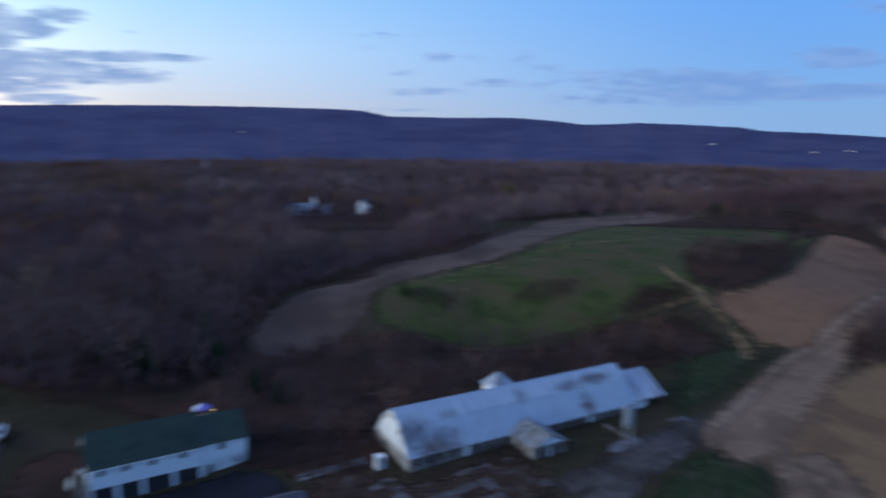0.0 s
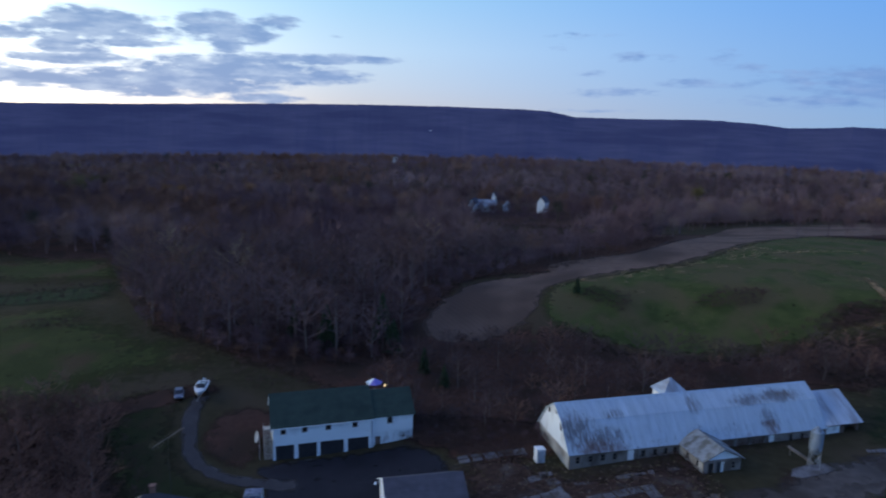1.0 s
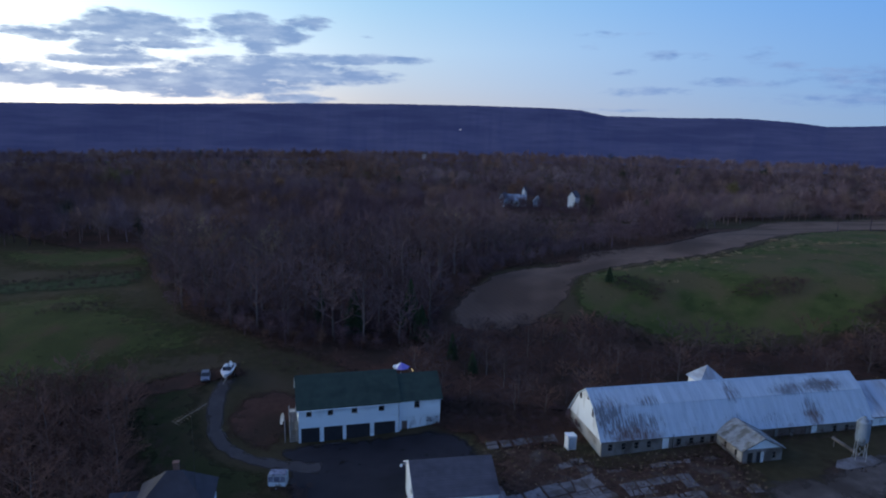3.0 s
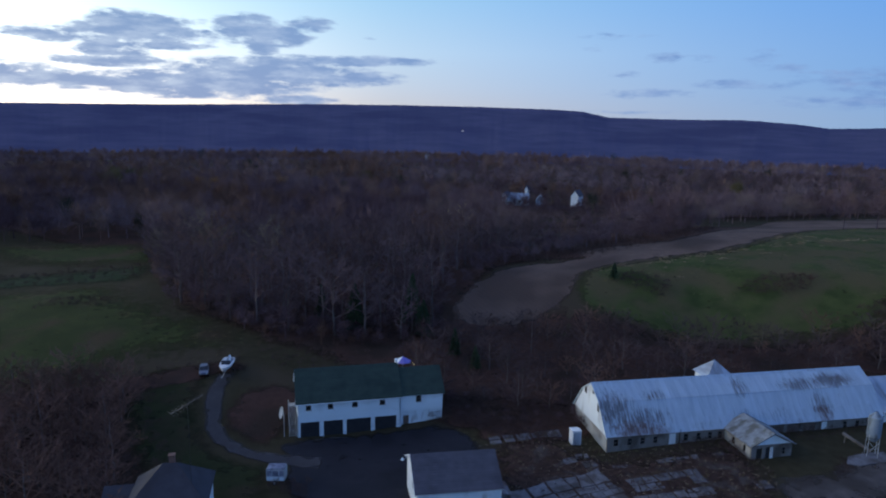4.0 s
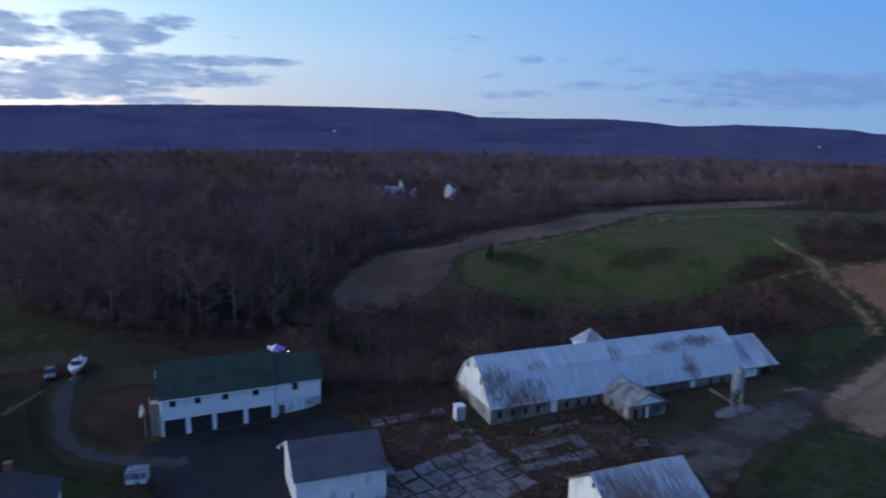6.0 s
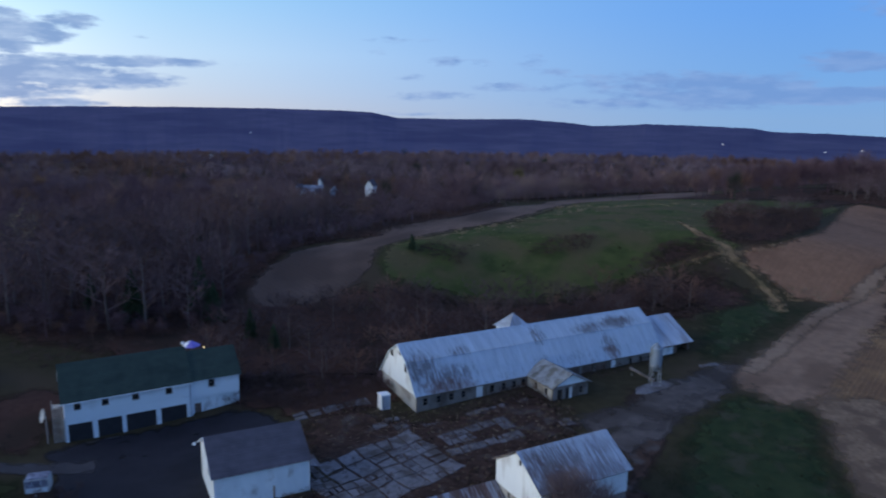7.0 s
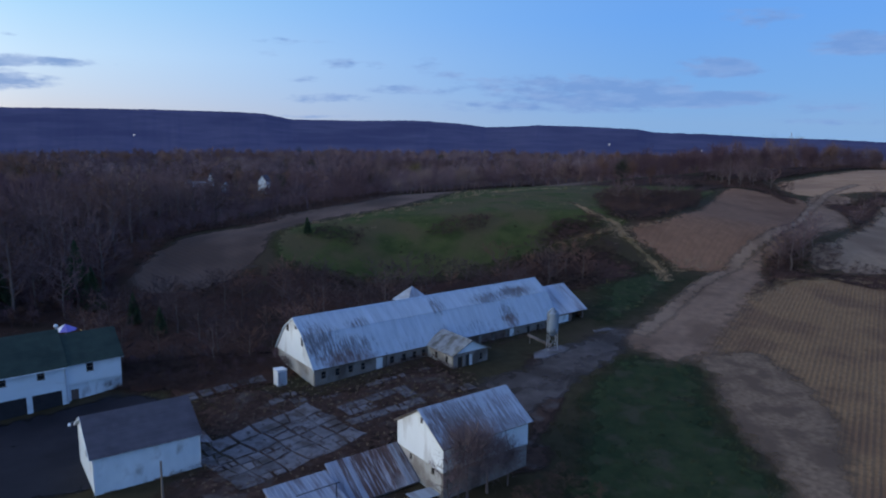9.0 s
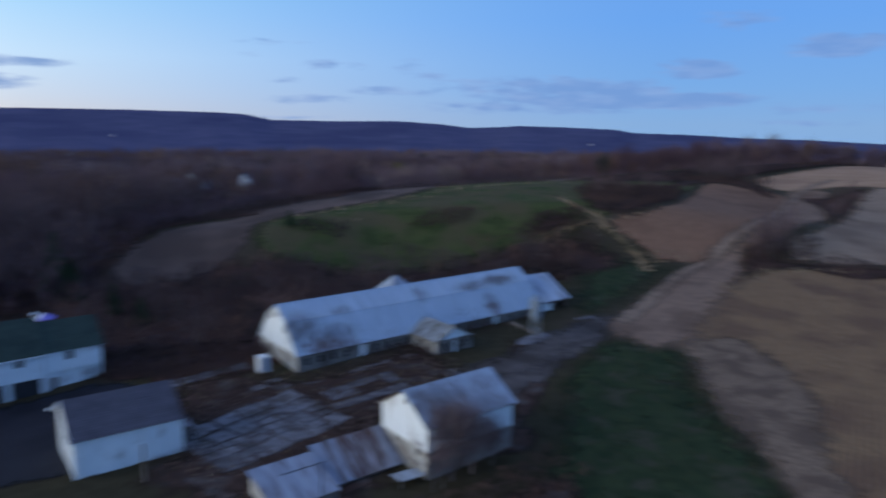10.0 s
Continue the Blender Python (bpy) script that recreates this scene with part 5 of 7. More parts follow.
def shingle_slope(parent, x0, x1, top, foot, courses, material, name="shingle_course"):
    """Overlapping courses of shingles from foot up to top."""
    for i in range(courses):
        a, b = i / courses, (i + 1.12) / courses
        p0 = (foot[0] + (top[0] - foot[0]) * a, foot[1] + (top[1] - foot[1]) * a)
        p1 = (foot[0] + (top[0] - foot[0]) * min(b, 1), foot[1] + (top[1] - foot[1]) * min(b, 1))
        bm = bmesh.new()
        nx = 14
        lo, hi, lb = [], [], []
        rr = random.Random(i * 7 + int(abs(x0) * 10))
        for k in range(nx + 1):
            x = x0 + (x1 - x0) * k / nx
            w_ = rr.uniform(-0.012, 0.012)
            lo.append(bm.verts.new((x, p0[0], p0[1] + 0.055 + w_)))
            lb.append(bm.verts.new((x, p0[0], p0[1] + 0.03)))
            hi.append(bm.verts.new((x, p1[0], p1[1] + 0.035)))
        for k in range(nx):
            bm.faces.new((lo[k], lo[k + 1], hi[k + 1], hi[k]))
            bm.faces.new((lb[k], lb[k + 1], lo[k + 1], lo[k]))
        part(name, bm, material, parent)


def slope_slab(bm, x0, x1, top, foot, thick=0.12):
    """The roof deck under the covering."""
    d = Vector((foot[0] - top[0], foot[1] - top[1])).normalized()
    nrm = Vector((-d.y, d.x))
    if nrm.y > 0:
        nrm = -nrm
    pts = [top, foot, (foot[0] + nrm.x * thick, foot[1] + nrm.y * thick), (top[0] + nrm.x * thick, top[1] + nrm.y * thick)]
    prism(bm, pts, "x", x0, x1)


# ---------- the long dairy barn ----------
barn = thing("dairy_barn", pose(-5.3, 102.9, 0, 0, 0, 30.4), "long white dairy barn with rust-streaked tin gambrel roof", "barn")
BL, BW = 50.0, 13.0
PEAK, KNEE_F, KNEE_B, EAVE_F, EAVE_B = (6.5, 8.7), (3.25, 6.65), (9.75, 6.65), (-0.35, 2.30), (13.35, 2.30)
wins = [(1.1, 1.95), (3.45, 4.3), (5.65, 6.5), (7.85, 8.7), (13.1, 13.95), (15.4, 16.2), (17.4, 18.2), (19.2, 20.0), (42.5, 43.3), (44.9, 45.7), (47.2, 48.0)]
ops = [(a, b, 0.6, 1.8) for a, b in wins] + [(10.6, 11.8, -0.1, 2.05), (28.6, 31.2, -0.1, 1.95), (31.8, 34.2, -0.1, 1.95), (34.8, 37.2, -0.1, 1.95), (38.3, 39.4, -0.1, 2.05)]
part("front_wall", wall_cells(bmesh.new(), 0, BL, -1.6, 2.45, ops, 0, 0.3), M_BLOCK, barn, "stained grey concrete-block wall")
part("back_wall", boxm(0, BL, BW - 0.3, BW, -1.6, 2.45), M_BLOCK, barn)
part("end_wall", boxm(0.004, 0.3, 0.3, BW - 0.3, -1.6, 2.30), M_BLOCK_PALE, barn, "pale block end wall")
part("end_wall", boxm(BL - 0.3, BL, 0.3, BW - 0.3, -1.6, 2.45), M_BLOCK, barn)
part("floor_slab", boxm(0.3, BL - 0.3, 0.3, BW - 0.3, -0.3, -0.1), M_SLAB, barn)
gable = [(-0.05, 2.30), (13.05, 2.30), (9.8, 6.55), (6.5, 8.62), (3.2, 6.55)]
gb = prism(bmesh.new(), gable, "x", -0.10, 0.12)
part("gable", gb, M_WHITE, barn, "white boarded gable")
part("gable", prism(bmesh.new(), gable, "x", BL - 0.12, BL + 0.05), M_WHITE, barn)
# No holes here: dark blocks on the gable paint the openings' shade.
for y, z, wd, ht in ((8.3, 6.2, 0.8, 1.25), (5.4, 7.15, 0.62, 0.95), (3.3, 5.0, 0.62, 1.3)):
    b2 = boxm(-0.16, -0.101, y, y + wd, z, z + ht)
    part("gable_opening", b2, M_SHADOWED, barn, "dark block painted as a shaded loft opening")
rk = bmesh.new()
for a, b in ((EAVE_F, KNEE_F), (KNEE_F, PEAK), (PEAK, KNEE_B), (KNEE_B, EAVE_B)):
    prism(rk, [(a[0], a[1] - 0.16), (b[0], b[1] - 0.16), (b[0], b[1] + 0.02), (a[0], a[1] + 0.02)], "x", -0.34, -0.24)
part("rake_board", rk, M_WORN, barn)
deck = bmesh.new()
for a, b in ((KNEE_F, EAVE_F), (PEAK, KNEE_F), (PEAK, KNEE_B), (KNEE_B, EAVE_B)):
    slope_slab(deck, -0.22, BL + 0.25, a, b)
roof = part("roof", deck, M_WOOD, barn)
M_BARNTIN = stained_tin("barn_tin", (-5.3, 102.9, 0), 30.4, (0.335, 0.415, 0.505), (0.430, 0.520, 0.605), (0.100, 0.094, 0.102), (0.118, 0.068, 0.058),
                        [(2, 5.5, 5, 3.2, 1.0), (7, 4.2, 6, 2.2, 0.9), (9.5, 7.0, 3, 0.9, 0.8), (25, 7.2, 2.2, 1.6, 0.8), (24, 3.6, 3, 1.6, 0.5), (36, 7.2, 5, 1.0, 1.0), (43, 7.4, 6, 1.1, 1.1), (39, 4.4, 3.2, 2.4, 0.8), (31, 3.5, 6, 1.3, 0.5), (17, 3.0, 5, 1.0, 0.4)],
                        [(5, 3.0, 6, 1.6, 1.0), (9, 2.8, 3, 1.2, 0.8), (39, 3.4, 2.6, 1.7, 0.9), (44, 7.6, 3, 0.7, 0.5), (34, 2.6, 4, 0.6, 0.5)])
LAP = (EAVE_F[0] + (KNEE_F[0] - EAVE_F[0]) * 0.42, EAVE_F[1] + (KNEE_F[1] - EAVE_F[1]) * 0.42)
sheet_slope(roof, -0.35, BL + 0.3, KNEE_F, (LAP[0] - 0.08, LAP[1] - 0.09), 0.9, 3, M_BARNTIN, seed=1)
sheet_slope(roof, -0.35, BL + 0.3, (LAP[0], LAP[1] - 0.035), EAVE_F, 0.9, 3, M_BARNTIN, seed=21)
sheet_slope(roof, -0.35, BL + 0.3, PEAK, (KNEE_F[0] - 0.12, KNEE_F[1] - 0.06), 0.9, 3, M_BARNTIN, seed=2)
sheet_slope(roof, -0.35, BL + 0.3, PEAK, KNEE_B, 1.8, 6, M_TIN, seed=3)
sheet_slope(roof, -0.35, BL + 0.3, KNEE_B, EAVE_B, 1.8, 6, M_TIN, seed=4)
part("ridge_cap", prism(bmesh.new(), [(6.2, 8.62), (6.5, 8.83), (6.8, 8.62), (6.8, 8.58), (6.5, 8.78), (6.2, 8.58)], "x", -0.36, BL + 0.31), M_TIN, roof)
for a, b in wins:
    window_unit(barn, a, 0.6, b - a, 1.2, 0.06)
part("door", boxm(10.62, 11.78, 0.05, 0.12, -0.08, 2.03), M_WHITE, barn, "white-painted plank door")
part("door", boxm(38.32, 39.38, 0.05, 0.12, -0.08, 2.03), M_WHITE, barn, "white-painted plank door")
# Brown boards added across the bays, standing in for their deep shade.
for a, b in ((28.6, 31.2), (31.8, 34.2), (34.8, 37.2)):
    part("bay_panel", boxm(a + 0.02, b - 0.02, 0.16, 0.22, -0.08, 1.93), M_BROWN, barn, "brown boards added in place of the bay's dark shade")
dp = tube(bmesh.new(), (12.35, -0.12, -0.9), (12.35, -0.12, 2.3), 0.06)
tube(dp, (12.35, -0.12, 2.25), (12.35, -0.4, 2.75), 0.06)
part("downpipe", dp, M_IRON, barn)
# the feed tower whose pointed roof rises behind the ridge
wing = thing("feed_tower", barn.matrix_world @ pose(25.6, 11.4, 0), "square feed tower with pale zinc pyramid roof", "tower")
part("wall", boxm(-2.3, 2.3, -1.0, 3.0, -1.6, 6.75), M_WHITE, wing)
bm = bmesh.new()
lo_ = [bm.verts.new(p) for p in ((-2.7, -1.4, 6.65), (2.7, -1.4, 6.65), (2.7, 3.4, 6.65), (-2.7, 3.4, 6.65))]
tp_ = bm.verts.new((0, 1.0, 9.2))
bm.faces.new(lo_[::-1])
for i in range(4):
    bm.faces.new((lo_[i], lo_[(i + 1) % 4], tp_))
part("roof", bm, M_TIN_BLUE, wing)
# the lower annex at the far end
annex = thing("barn_annex", barn.matrix_world @ pose(50.06, 0, 0), "lower barn annex with plain blue-grey zinc roof", "barn annex")
part("front_wall", wall_cells(bmesh.new(), 0, 7.6, -1.6, 2.8, [(0.6, 3.6, -0.1, 2.3), (4.4, 7.2, -0.1, 2.4)], 0.3, 0.5), M_BROWN, annex)
part("door", boxm(0.62, 2.0, 0.36, 0.42, -0.08, 2.28), M_WHITE, annex, "white sliding door")
part("door", boxm(2.05, 3.58, 0.36, 0.42, -0.08, 2.28), M_WORN, annex, "worn white sliding door")
# Panel coloured near black to give the bay its shade.
part("bay_back", boxm(4.42, 7.18, 1.6, 1.66, -0.08, 2.38), M_SHADOWED, annex, "dark panel painted as the open bay's shade")
part("end_wall", prism(bmesh.new(), [(0.5, -1.6), (12.4, -1.6), (12.4, 2.8), (6.5, 6.45), (0.5, 2.8)], "x", 7.4, 7.6), M_BROWN, annex, "brown boarded end wall")
part("back_wall", boxm(0, 7.4, 12.4, 12.6, -1.6, 2.8), M_BROWN, annex)
ad = bmesh.new()
for b in ((-0.2, 2.72), (13.2, 2.72)):
    slope_slab(ad, 0.0, 8.1, (6.5, 6.6), b)
ar = part("roof", ad, M_WOOD, annex)
sheet_slope(ar, 0.0, 8.15, (6.5, 6.6), (-0.25, 2.7), 0.9, 3, M_TIN_BLUE, seed=5)
sheet_slope(ar, 0.0, 8.15, (6.5, 6.6), (13.25, 2.7), 1.8, 6, M_TIN_BLUE, seed=6)
# the milk house on the yard side
milk = thing("milk_house", barn.matrix_world @ pose(20.4, -6.9, -0.2), "small grey block milk house with patchy worn roof", "outbuilding")
mops = [(0.9, 1.9, 0.1, 2.2), (2.5, 3.7, 0.1, 2.3), (5.3, 6.0, 0.9, 2.1)]
part("front_wall", wall_cells(bmesh.new(), 0, 7.0, -1.2, 2.75, mops, 0, 0.25), M_BLOCK, milk)
part("gable", prism(bmesh.new(), [(0, 2.75), (7.0, 2.75), (3.5, 4.5)], "y", 0.003, 0.22), M_WORN, milk, "weathered board gable")
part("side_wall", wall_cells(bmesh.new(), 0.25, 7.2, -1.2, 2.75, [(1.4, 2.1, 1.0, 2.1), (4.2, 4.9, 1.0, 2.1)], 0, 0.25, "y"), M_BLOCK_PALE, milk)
part("side_wall", boxm(6.75, 7.0, 0.25, 7.2, -1.2, 2.75), M_BLOCK, milk)
window_unit(milk, 1.4, 1.0, 0.7, 1.1, 0.06, "y")
window_unit(milk, 4.2, 1.0, 0.7, 1.1, 0.06, "y")
window_unit(milk, 5.3, 0.9, 0.7, 1.2, 0.06)
part("door", boxm(2.52, 3.1, 0.06, 0.12, 0.12, 2.28), M_DARKDOOR, milk, "dark blue-black door")
part("door", prism(bmesh.new(), [(3.15, 0.12), (3.68, 0.12), (3.68, 2.28), (3.15, 2.28)], "y", -0.10, -0.04), M_WHITE, milk, "white door leaf standing open")
# Near-black panel paints the shade inside the doorway.
part("doorway_back", boxm(0.9, 1.9, 0.2, 0.24, 0.1, 2.2), M_SHADOWED, milk)
md = bmesh.new()
for e in (-0.4, 7.4):
    prism(md, [(3.5, 4.55), (e, 2.62), (e, 2.50), (3.5, 4.43)], "y", -0.35, 7.6)
mr = part("roof", md, M_WOOD, milk, "patchy grey-green board roof")
M_MOSSROOF = mat("mossy_roof", (0.20, 0.212, 0.218), (0.30, 0.318, 0.328), 1.1, (0.14, 0.135, 0.12), 0.8, 0.55, rough=0.95, bump=0.4, bscale=5, rnd=0.15)
for side in (0, 1):
    for i in range(9):
        y0 = -0.38 + i * 0.885
        bm = bmesh.new()
        e = -0.45 if side == 0 else 7.45
        prism(bm, [(3.5, 4.585), (e, 2.625), (e, 2.66), (3.5, 4.62)], "y", y0, y0 + 0.87)
        part("roof_panel", bm, M_MOSSROOF, mr)
part("ramp", prism(bmesh.new(), [(2.4, 0.12), (3.9, 0.12), (3.9, -0.1), (2.4, -0.1)], "y", -1.4, -0.02), M_SLAB, milk)
plank = thing("leaning_plank", barn.matrix_world @ pose(24.8, -8.6, -0.25, 0, 0, -25), "long pale plank lying by the doorway", "plank")
pb = boxm(0, 0.25, -1.6, 1.4, 0.02, 0.09)
part("board", pb, M_WORN, plank)

# feed bin on legs, its pad and the auger beam
fbx, fby = 33.6, 115.2
fbz = ground_z(fbx, fby)
pad = thing("concrete_pad", pose(fbx - 0.6, fby - 1.2, fbz, 0, 0, 30), "cracked pale concrete pad under the feed bin", "pad")
bm = prism(bmesh.new(), [(-4.6, -1.0), (-3.2, -1.9), (-0.5, -1.7), (1.6, -1.6), (4.2, -0.6), (3.9, 1.4), (0.6, 1.5), (-2.8, 0.9)], "z", -0.35, 0.09)
part("slab", bm, M_SLAB, pad)
fbin = thing("feed_bin", pose(fbx, fby, fbz + 0.1), "tall galvanised feed bin on steel legs", "silo")
bm = bmesh.new()
rings = []
for r, z in ((0.35, 2.3), (0.98, 3.2), (1.0, 3.3), (1.0, 6.3), (0.98, 6.35), (0.35, 6.95), (0.3, 7.0)):
    rings.append([(r * math.cos(i * math.tau / 20), r * math.sin(i * math.tau / 20), z) for i in range(20)])
loft(bm, rings)
M_BIN = mat("dull_bin_steel", (0.19, 0.24, 0.29), (0.26, 0.31, 0.37), 0.9, (0.14, 0.15, 0.16), 1.2, 0.4, rough=0.6, bump=0.05, metal=0.25, stretch=(1.5, 1.5, 0.4))
tank = part("tank", bm, M_BIN, fbin)
for z in (3.9, 4.7, 5.5):
    bm = bmesh.new()
    loft(bm, [[((1.0 + o) * math.cos(i * math.tau / 20), (1.0 + o) * math.sin(i * math.tau / 20), z + h) for i in range(20)] for o, h in ((0.0, -0.03), (0.02, -0.015), (0.02, 0.015), (0.0, 0.03))], True)
    part("seam", bm, M_BIN, tank)
part("lid", tube(bmesh.new(), (0, 0, 6.98), (0, 0, 7.12), 0.34, 0.3, 12), M_BIN, fbin)
for a in (45, 135, 225, 315):
    c, s = math.cos(radians(a)), math.sin(radians(a))
    part("leg", tube(bmesh.new(), (1.05 * c, 1.05 * s, -0.05), (0.98 * c, 0.98 * s, 3.6), 0.06, n=6), M_STEEL, fbin)
for a in (0, 90, 180, 270):
    p = [(1.0 * math.cos(radians(a + k)), 1.0 * math.sin(radians(a + k))) for k in (-45, 45)]
    part("brace", tube(bmesh.new(), (*p[0], 0.5), (*p[1], 2.4), 0.03, n=5), M_STEEL, fbin)
auger = thing("auger_beam", pose(30.2, 118.6, ground_z(29.4, 119.2), 0, 0, -38), "pale timber auger trough sloping to the ground", "beam")
part("trough", prism(bmesh.new(), [(0, 1.3), (4.4, 0.1), (4.4, 0.45), (0, 1.65)], "y", -0.2, 0.2), M_WOOD, auger)
part("prop", tube(bmesh.new(), (0.4, 0, -0.05), (0.4, 0, 1.3), 0.07, n=6), M_WOOD, auger)
# white cabinet by the gable
cab = thing("equipment_cabinet", pose(-10.4, 104.3, ground_z(-10.4, 104.3) - 0.02, 0, 0, 33), "white metal equipment cabinet beside the barn", "cabinet")
bm = boxm(-0.75, 0.75, -0.7, 0.7, 0.12, 2.45)
bmesh.ops.bevel(bm, geom=bm.edges[:], offset=0.05, segments=2, affect="EDGES")
body = part("body", bm, M_GEL, cab)
part("door", boxm(-0.62, 0.62, -0.735, -0.702, 0.3, 2.25), M_TIN_BLUE, cab, "pale blue-grey door panel")
part("roof", prism(bmesh.new(), [(-0.8, 2.45), (0.8, 2.45), (0.8, 2.52), (-0.8, 2.6)], "y", -0.76, 0.76), M_GEL, cab)
for x in (-0.6, 0.5):
    part("skid", boxm(x, x + 0.12, -0.72, 0.72, -0.1, 0.12), M_WOOD, cab)

# ---------- the garage ----------
GZ = -2.2
garage = thing("garage_house", pose(-54.3, 93.4, GZ, 0, 0, 32.5), "two-storey white garage with dark green shingle roof", "garage")
GL, GW = 17.3, 10.0
doors = [(0.35, 3.45), (4.15, 7.35), (7.95, 12.05), (12.75, 16.45)]
gw = [(1.25, 2.15), (4.85, 5.75), (8.9, 9.85), (13.55, 14.5)]
ops = [(a, b, 0.05, 2.75) for a, b in doors] + [(a, b, 4.85, 6.15) for a, b in gw]
part("front_wall", wall_cells(bmesh.new(), 0, GL, -0.8, 6.35, ops, 0, 0.25), M_SIDING, garage)
part("back_wall", boxm(0, GL, GW - 0.25, GW, -0.8, 6.35), M_SIDING, garage)
for x in (0, GL - 0.25):
    part("end_wall", prism(bmesh.new(), [(0.25, -0.8), (GW - 0.25, -0.8), (GW - 0.25, 6.35), (5.0, 10.15), (0.25, 6.35)], "x", x, x + 0.25), M_SIDING, garage)
part("stone_corner", boxm(-0.18, -0.003, 0.0, 1.2, -0.8, 3.6), M_BLOCK_PALE, garage, "mottled stone corner facing")
for a, b in doors:
    fr = bmesh.new()
    box(fr, a, b, 0.16, 0.2, 0.06, 2.74)
    dr = part("garage_door", fr, M_DARKDOOR, garage, "dark sectional garage door")
    for k in range(4):
        for j in range(3):
            x0 = a + 0.08 + j * (b - a - 0.1) / 3
            part("panel", boxm(x0, x0 + (b - a - 0.1) / 3 - 0.1, 0.135, 0.159, 0.14 + k * 0.65, 0.68 + k * 0.65), M_DARKDOOR, dr)
for a, b in gw:
    window_unit(garage, a, 4.85, b - a, 1.3, 0.06, paint=M_WOOD)
part("apron", boxm(-0.3, GL, -1.1, -0.01, -0.4, 0.04), M_SLAB, garage, "narrow concrete apron")
gd = bmesh.new()
for e in (-0.45, GW + 0.45):
    slope_slab(gd, -0.4, GL + 0.1, (5.0, 10.35), (e, 6.12), 0.16)
gr = part("roof", gd, M_SIDING, garage)
shingle_slope(gr, -0.42, GL + 0.12, (5.0, 10.35), (-0.5, 6.08), 18, M_GREENROOF)
shingle_slope(gr, -0.42, GL + 0.12, (5.0, 10.35), (GW + 0.5, 6.08), 12, M_GREENROOF)
part("gutter", boxm(-0.4, GL + 0.1, -0.6, -0.5, 6.0, 6.12), M_SIDING, gr)
dn = tube(bmesh.new(), (17.05, -0.1, 0.1), (17.05, -0.1, 5.9), 0.07)
tube(dn, (17.05, -0.1, 5.85), (17.05, -0.5, 6.05), 0.07)
part("downpipe", dn, M_TIN_BLUE, garage)
gwing = thing("garage_wing", garage.matrix_world @ pose(17.34, 0.25, 0), "lower white garage wing with green shingle roof", "garage wing")
part("upper_wall", wall_cells(bmesh.new(), 0, 7.2, 3.2, 6.35, [(2.5, 3.45, 4.75, 6.05)], 0, 0.22), M_SIDING, gwing)
window_unit(gwing, 2.5, 4.75, 0.95, 1.3, 0.06)
part("lower_wall", wall_cells(bmesh.new(), 0, 6.98, -0.8, 3.08, [(0.35, 1.35, 0.05, 2.3)], 0.3, 0.5), M_WORN, gwing, "bluish worn white lower wall")
part("door", boxm(0.37, 1.33, 0.38, 0.45, 0.07, 2.28), M_BROWN, gwing, "dark brown side door")
part("end_wall", prism(bmesh.new(), [(0.22, -0.8), (8.3, -0.8), (8.3, 6.35), (4.25, 9.4), (0.22, 6.35)], "x", 7.0, 7.2), M_SIDING, gwing)
part("back_wall", boxm(0, 7.2, 8.3, 8.5, -0.8, 6.35), M_SIDING, gwing)
part("soffit", boxm(0, 7.0, 0.22, 8.3, 3.1, 3.2), M_SIDING, gwing)
wd_ = bmesh.new()
for e in (-0.4, 8.9):
    slope_slab(wd_, 0.0, 7.55, (4.25, 9.6), (e, 6.15), 0.16)
wr_ = part("roof", wd_, M_SIDING, gwing)
shingle_slope(wr_, 0.0, 7.58, (4.25, 9.6), (-0.45, 6.11), 15, M_GREENROOF)
shingle_slope(wr_, 0.0, 7.58, (4.25, 9.6), (8.95, 6.11), 10, M_GREENROOF)
# the roof terrace behind with its umbrella and lamp
terr = thing("roof_terrace", garage.matrix_world @ pose(17.6, 8.9, -1.0), "timber roof terrace on posts behind the garage", "terrace")
part("platform", boxm(-0.4, 4.4, 0, 3.6, 7.2, 7.4), M_WOOD, terr)
for x in (-0.3, 4.2):
    for y in (0.1, 3.4):
        part("post", boxm(x, x + 0.14, y, y + 0.14, -0.9, 8.3), M_WOOD, terr)
for y in (0.1, 3.4):
    part("rail", boxm(-0.3, 4.34, y + 0.03, y + 0.1, 8.2, 8.3), M_WOOD, terr)
umb = thing("patio_umbrella", garage.matrix_world @ pose(19.3, 9.9, 6.4), "purple and white patio umbrella on the terrace", "umbrella")
part("pole", tube(bmesh.new(), (0, 0, 0.05), (0, 0, 3.2), 0.03), M_STEEL, umb)
part("base", tube(bmesh.new(), (0, 0, 0), (0, 0, 0.09), 0.3, 0.26, 14), M_IRON, umb)
for i in range(8):
    a0, a1 = i * math.tau / 8, (i + 1) * math.tau / 8
    bm = bmesh.new()
    v = [bm.verts.new(p) for p in ((0, 0, 3.22), (1.55 * math.cos(a0), 1.55 * math.sin(a0), 2.35), (1.55 * math.cos(a1), 1.55 * math.sin(a1), 2.35), (0, 0, 3.19), (1.55 * math.cos(a0), 1.55 * math.sin(a0), 2.30), (1.55 * math.cos(a1), 1.55 * math.sin(a1), 2.30))]
    for f in ((0, 1, 2), (3, 5, 4), (1, 4, 5, 2), (0, 3, 4, 1), (0, 2, 5, 3)):
        bm.faces.new([v[k] for k in f])
    part("canopy_panel", bm, M_WHITE if i in (3, 4) else M_PURPLE, umb, "white canopy panel" if i in (3, 4) else "purple canopy panel")
lamp = thing("terrace_lamp", garage.matrix_world @ pose(21.2, 9.03, 7.3), "small lit lantern on the terrace post", "lamp")
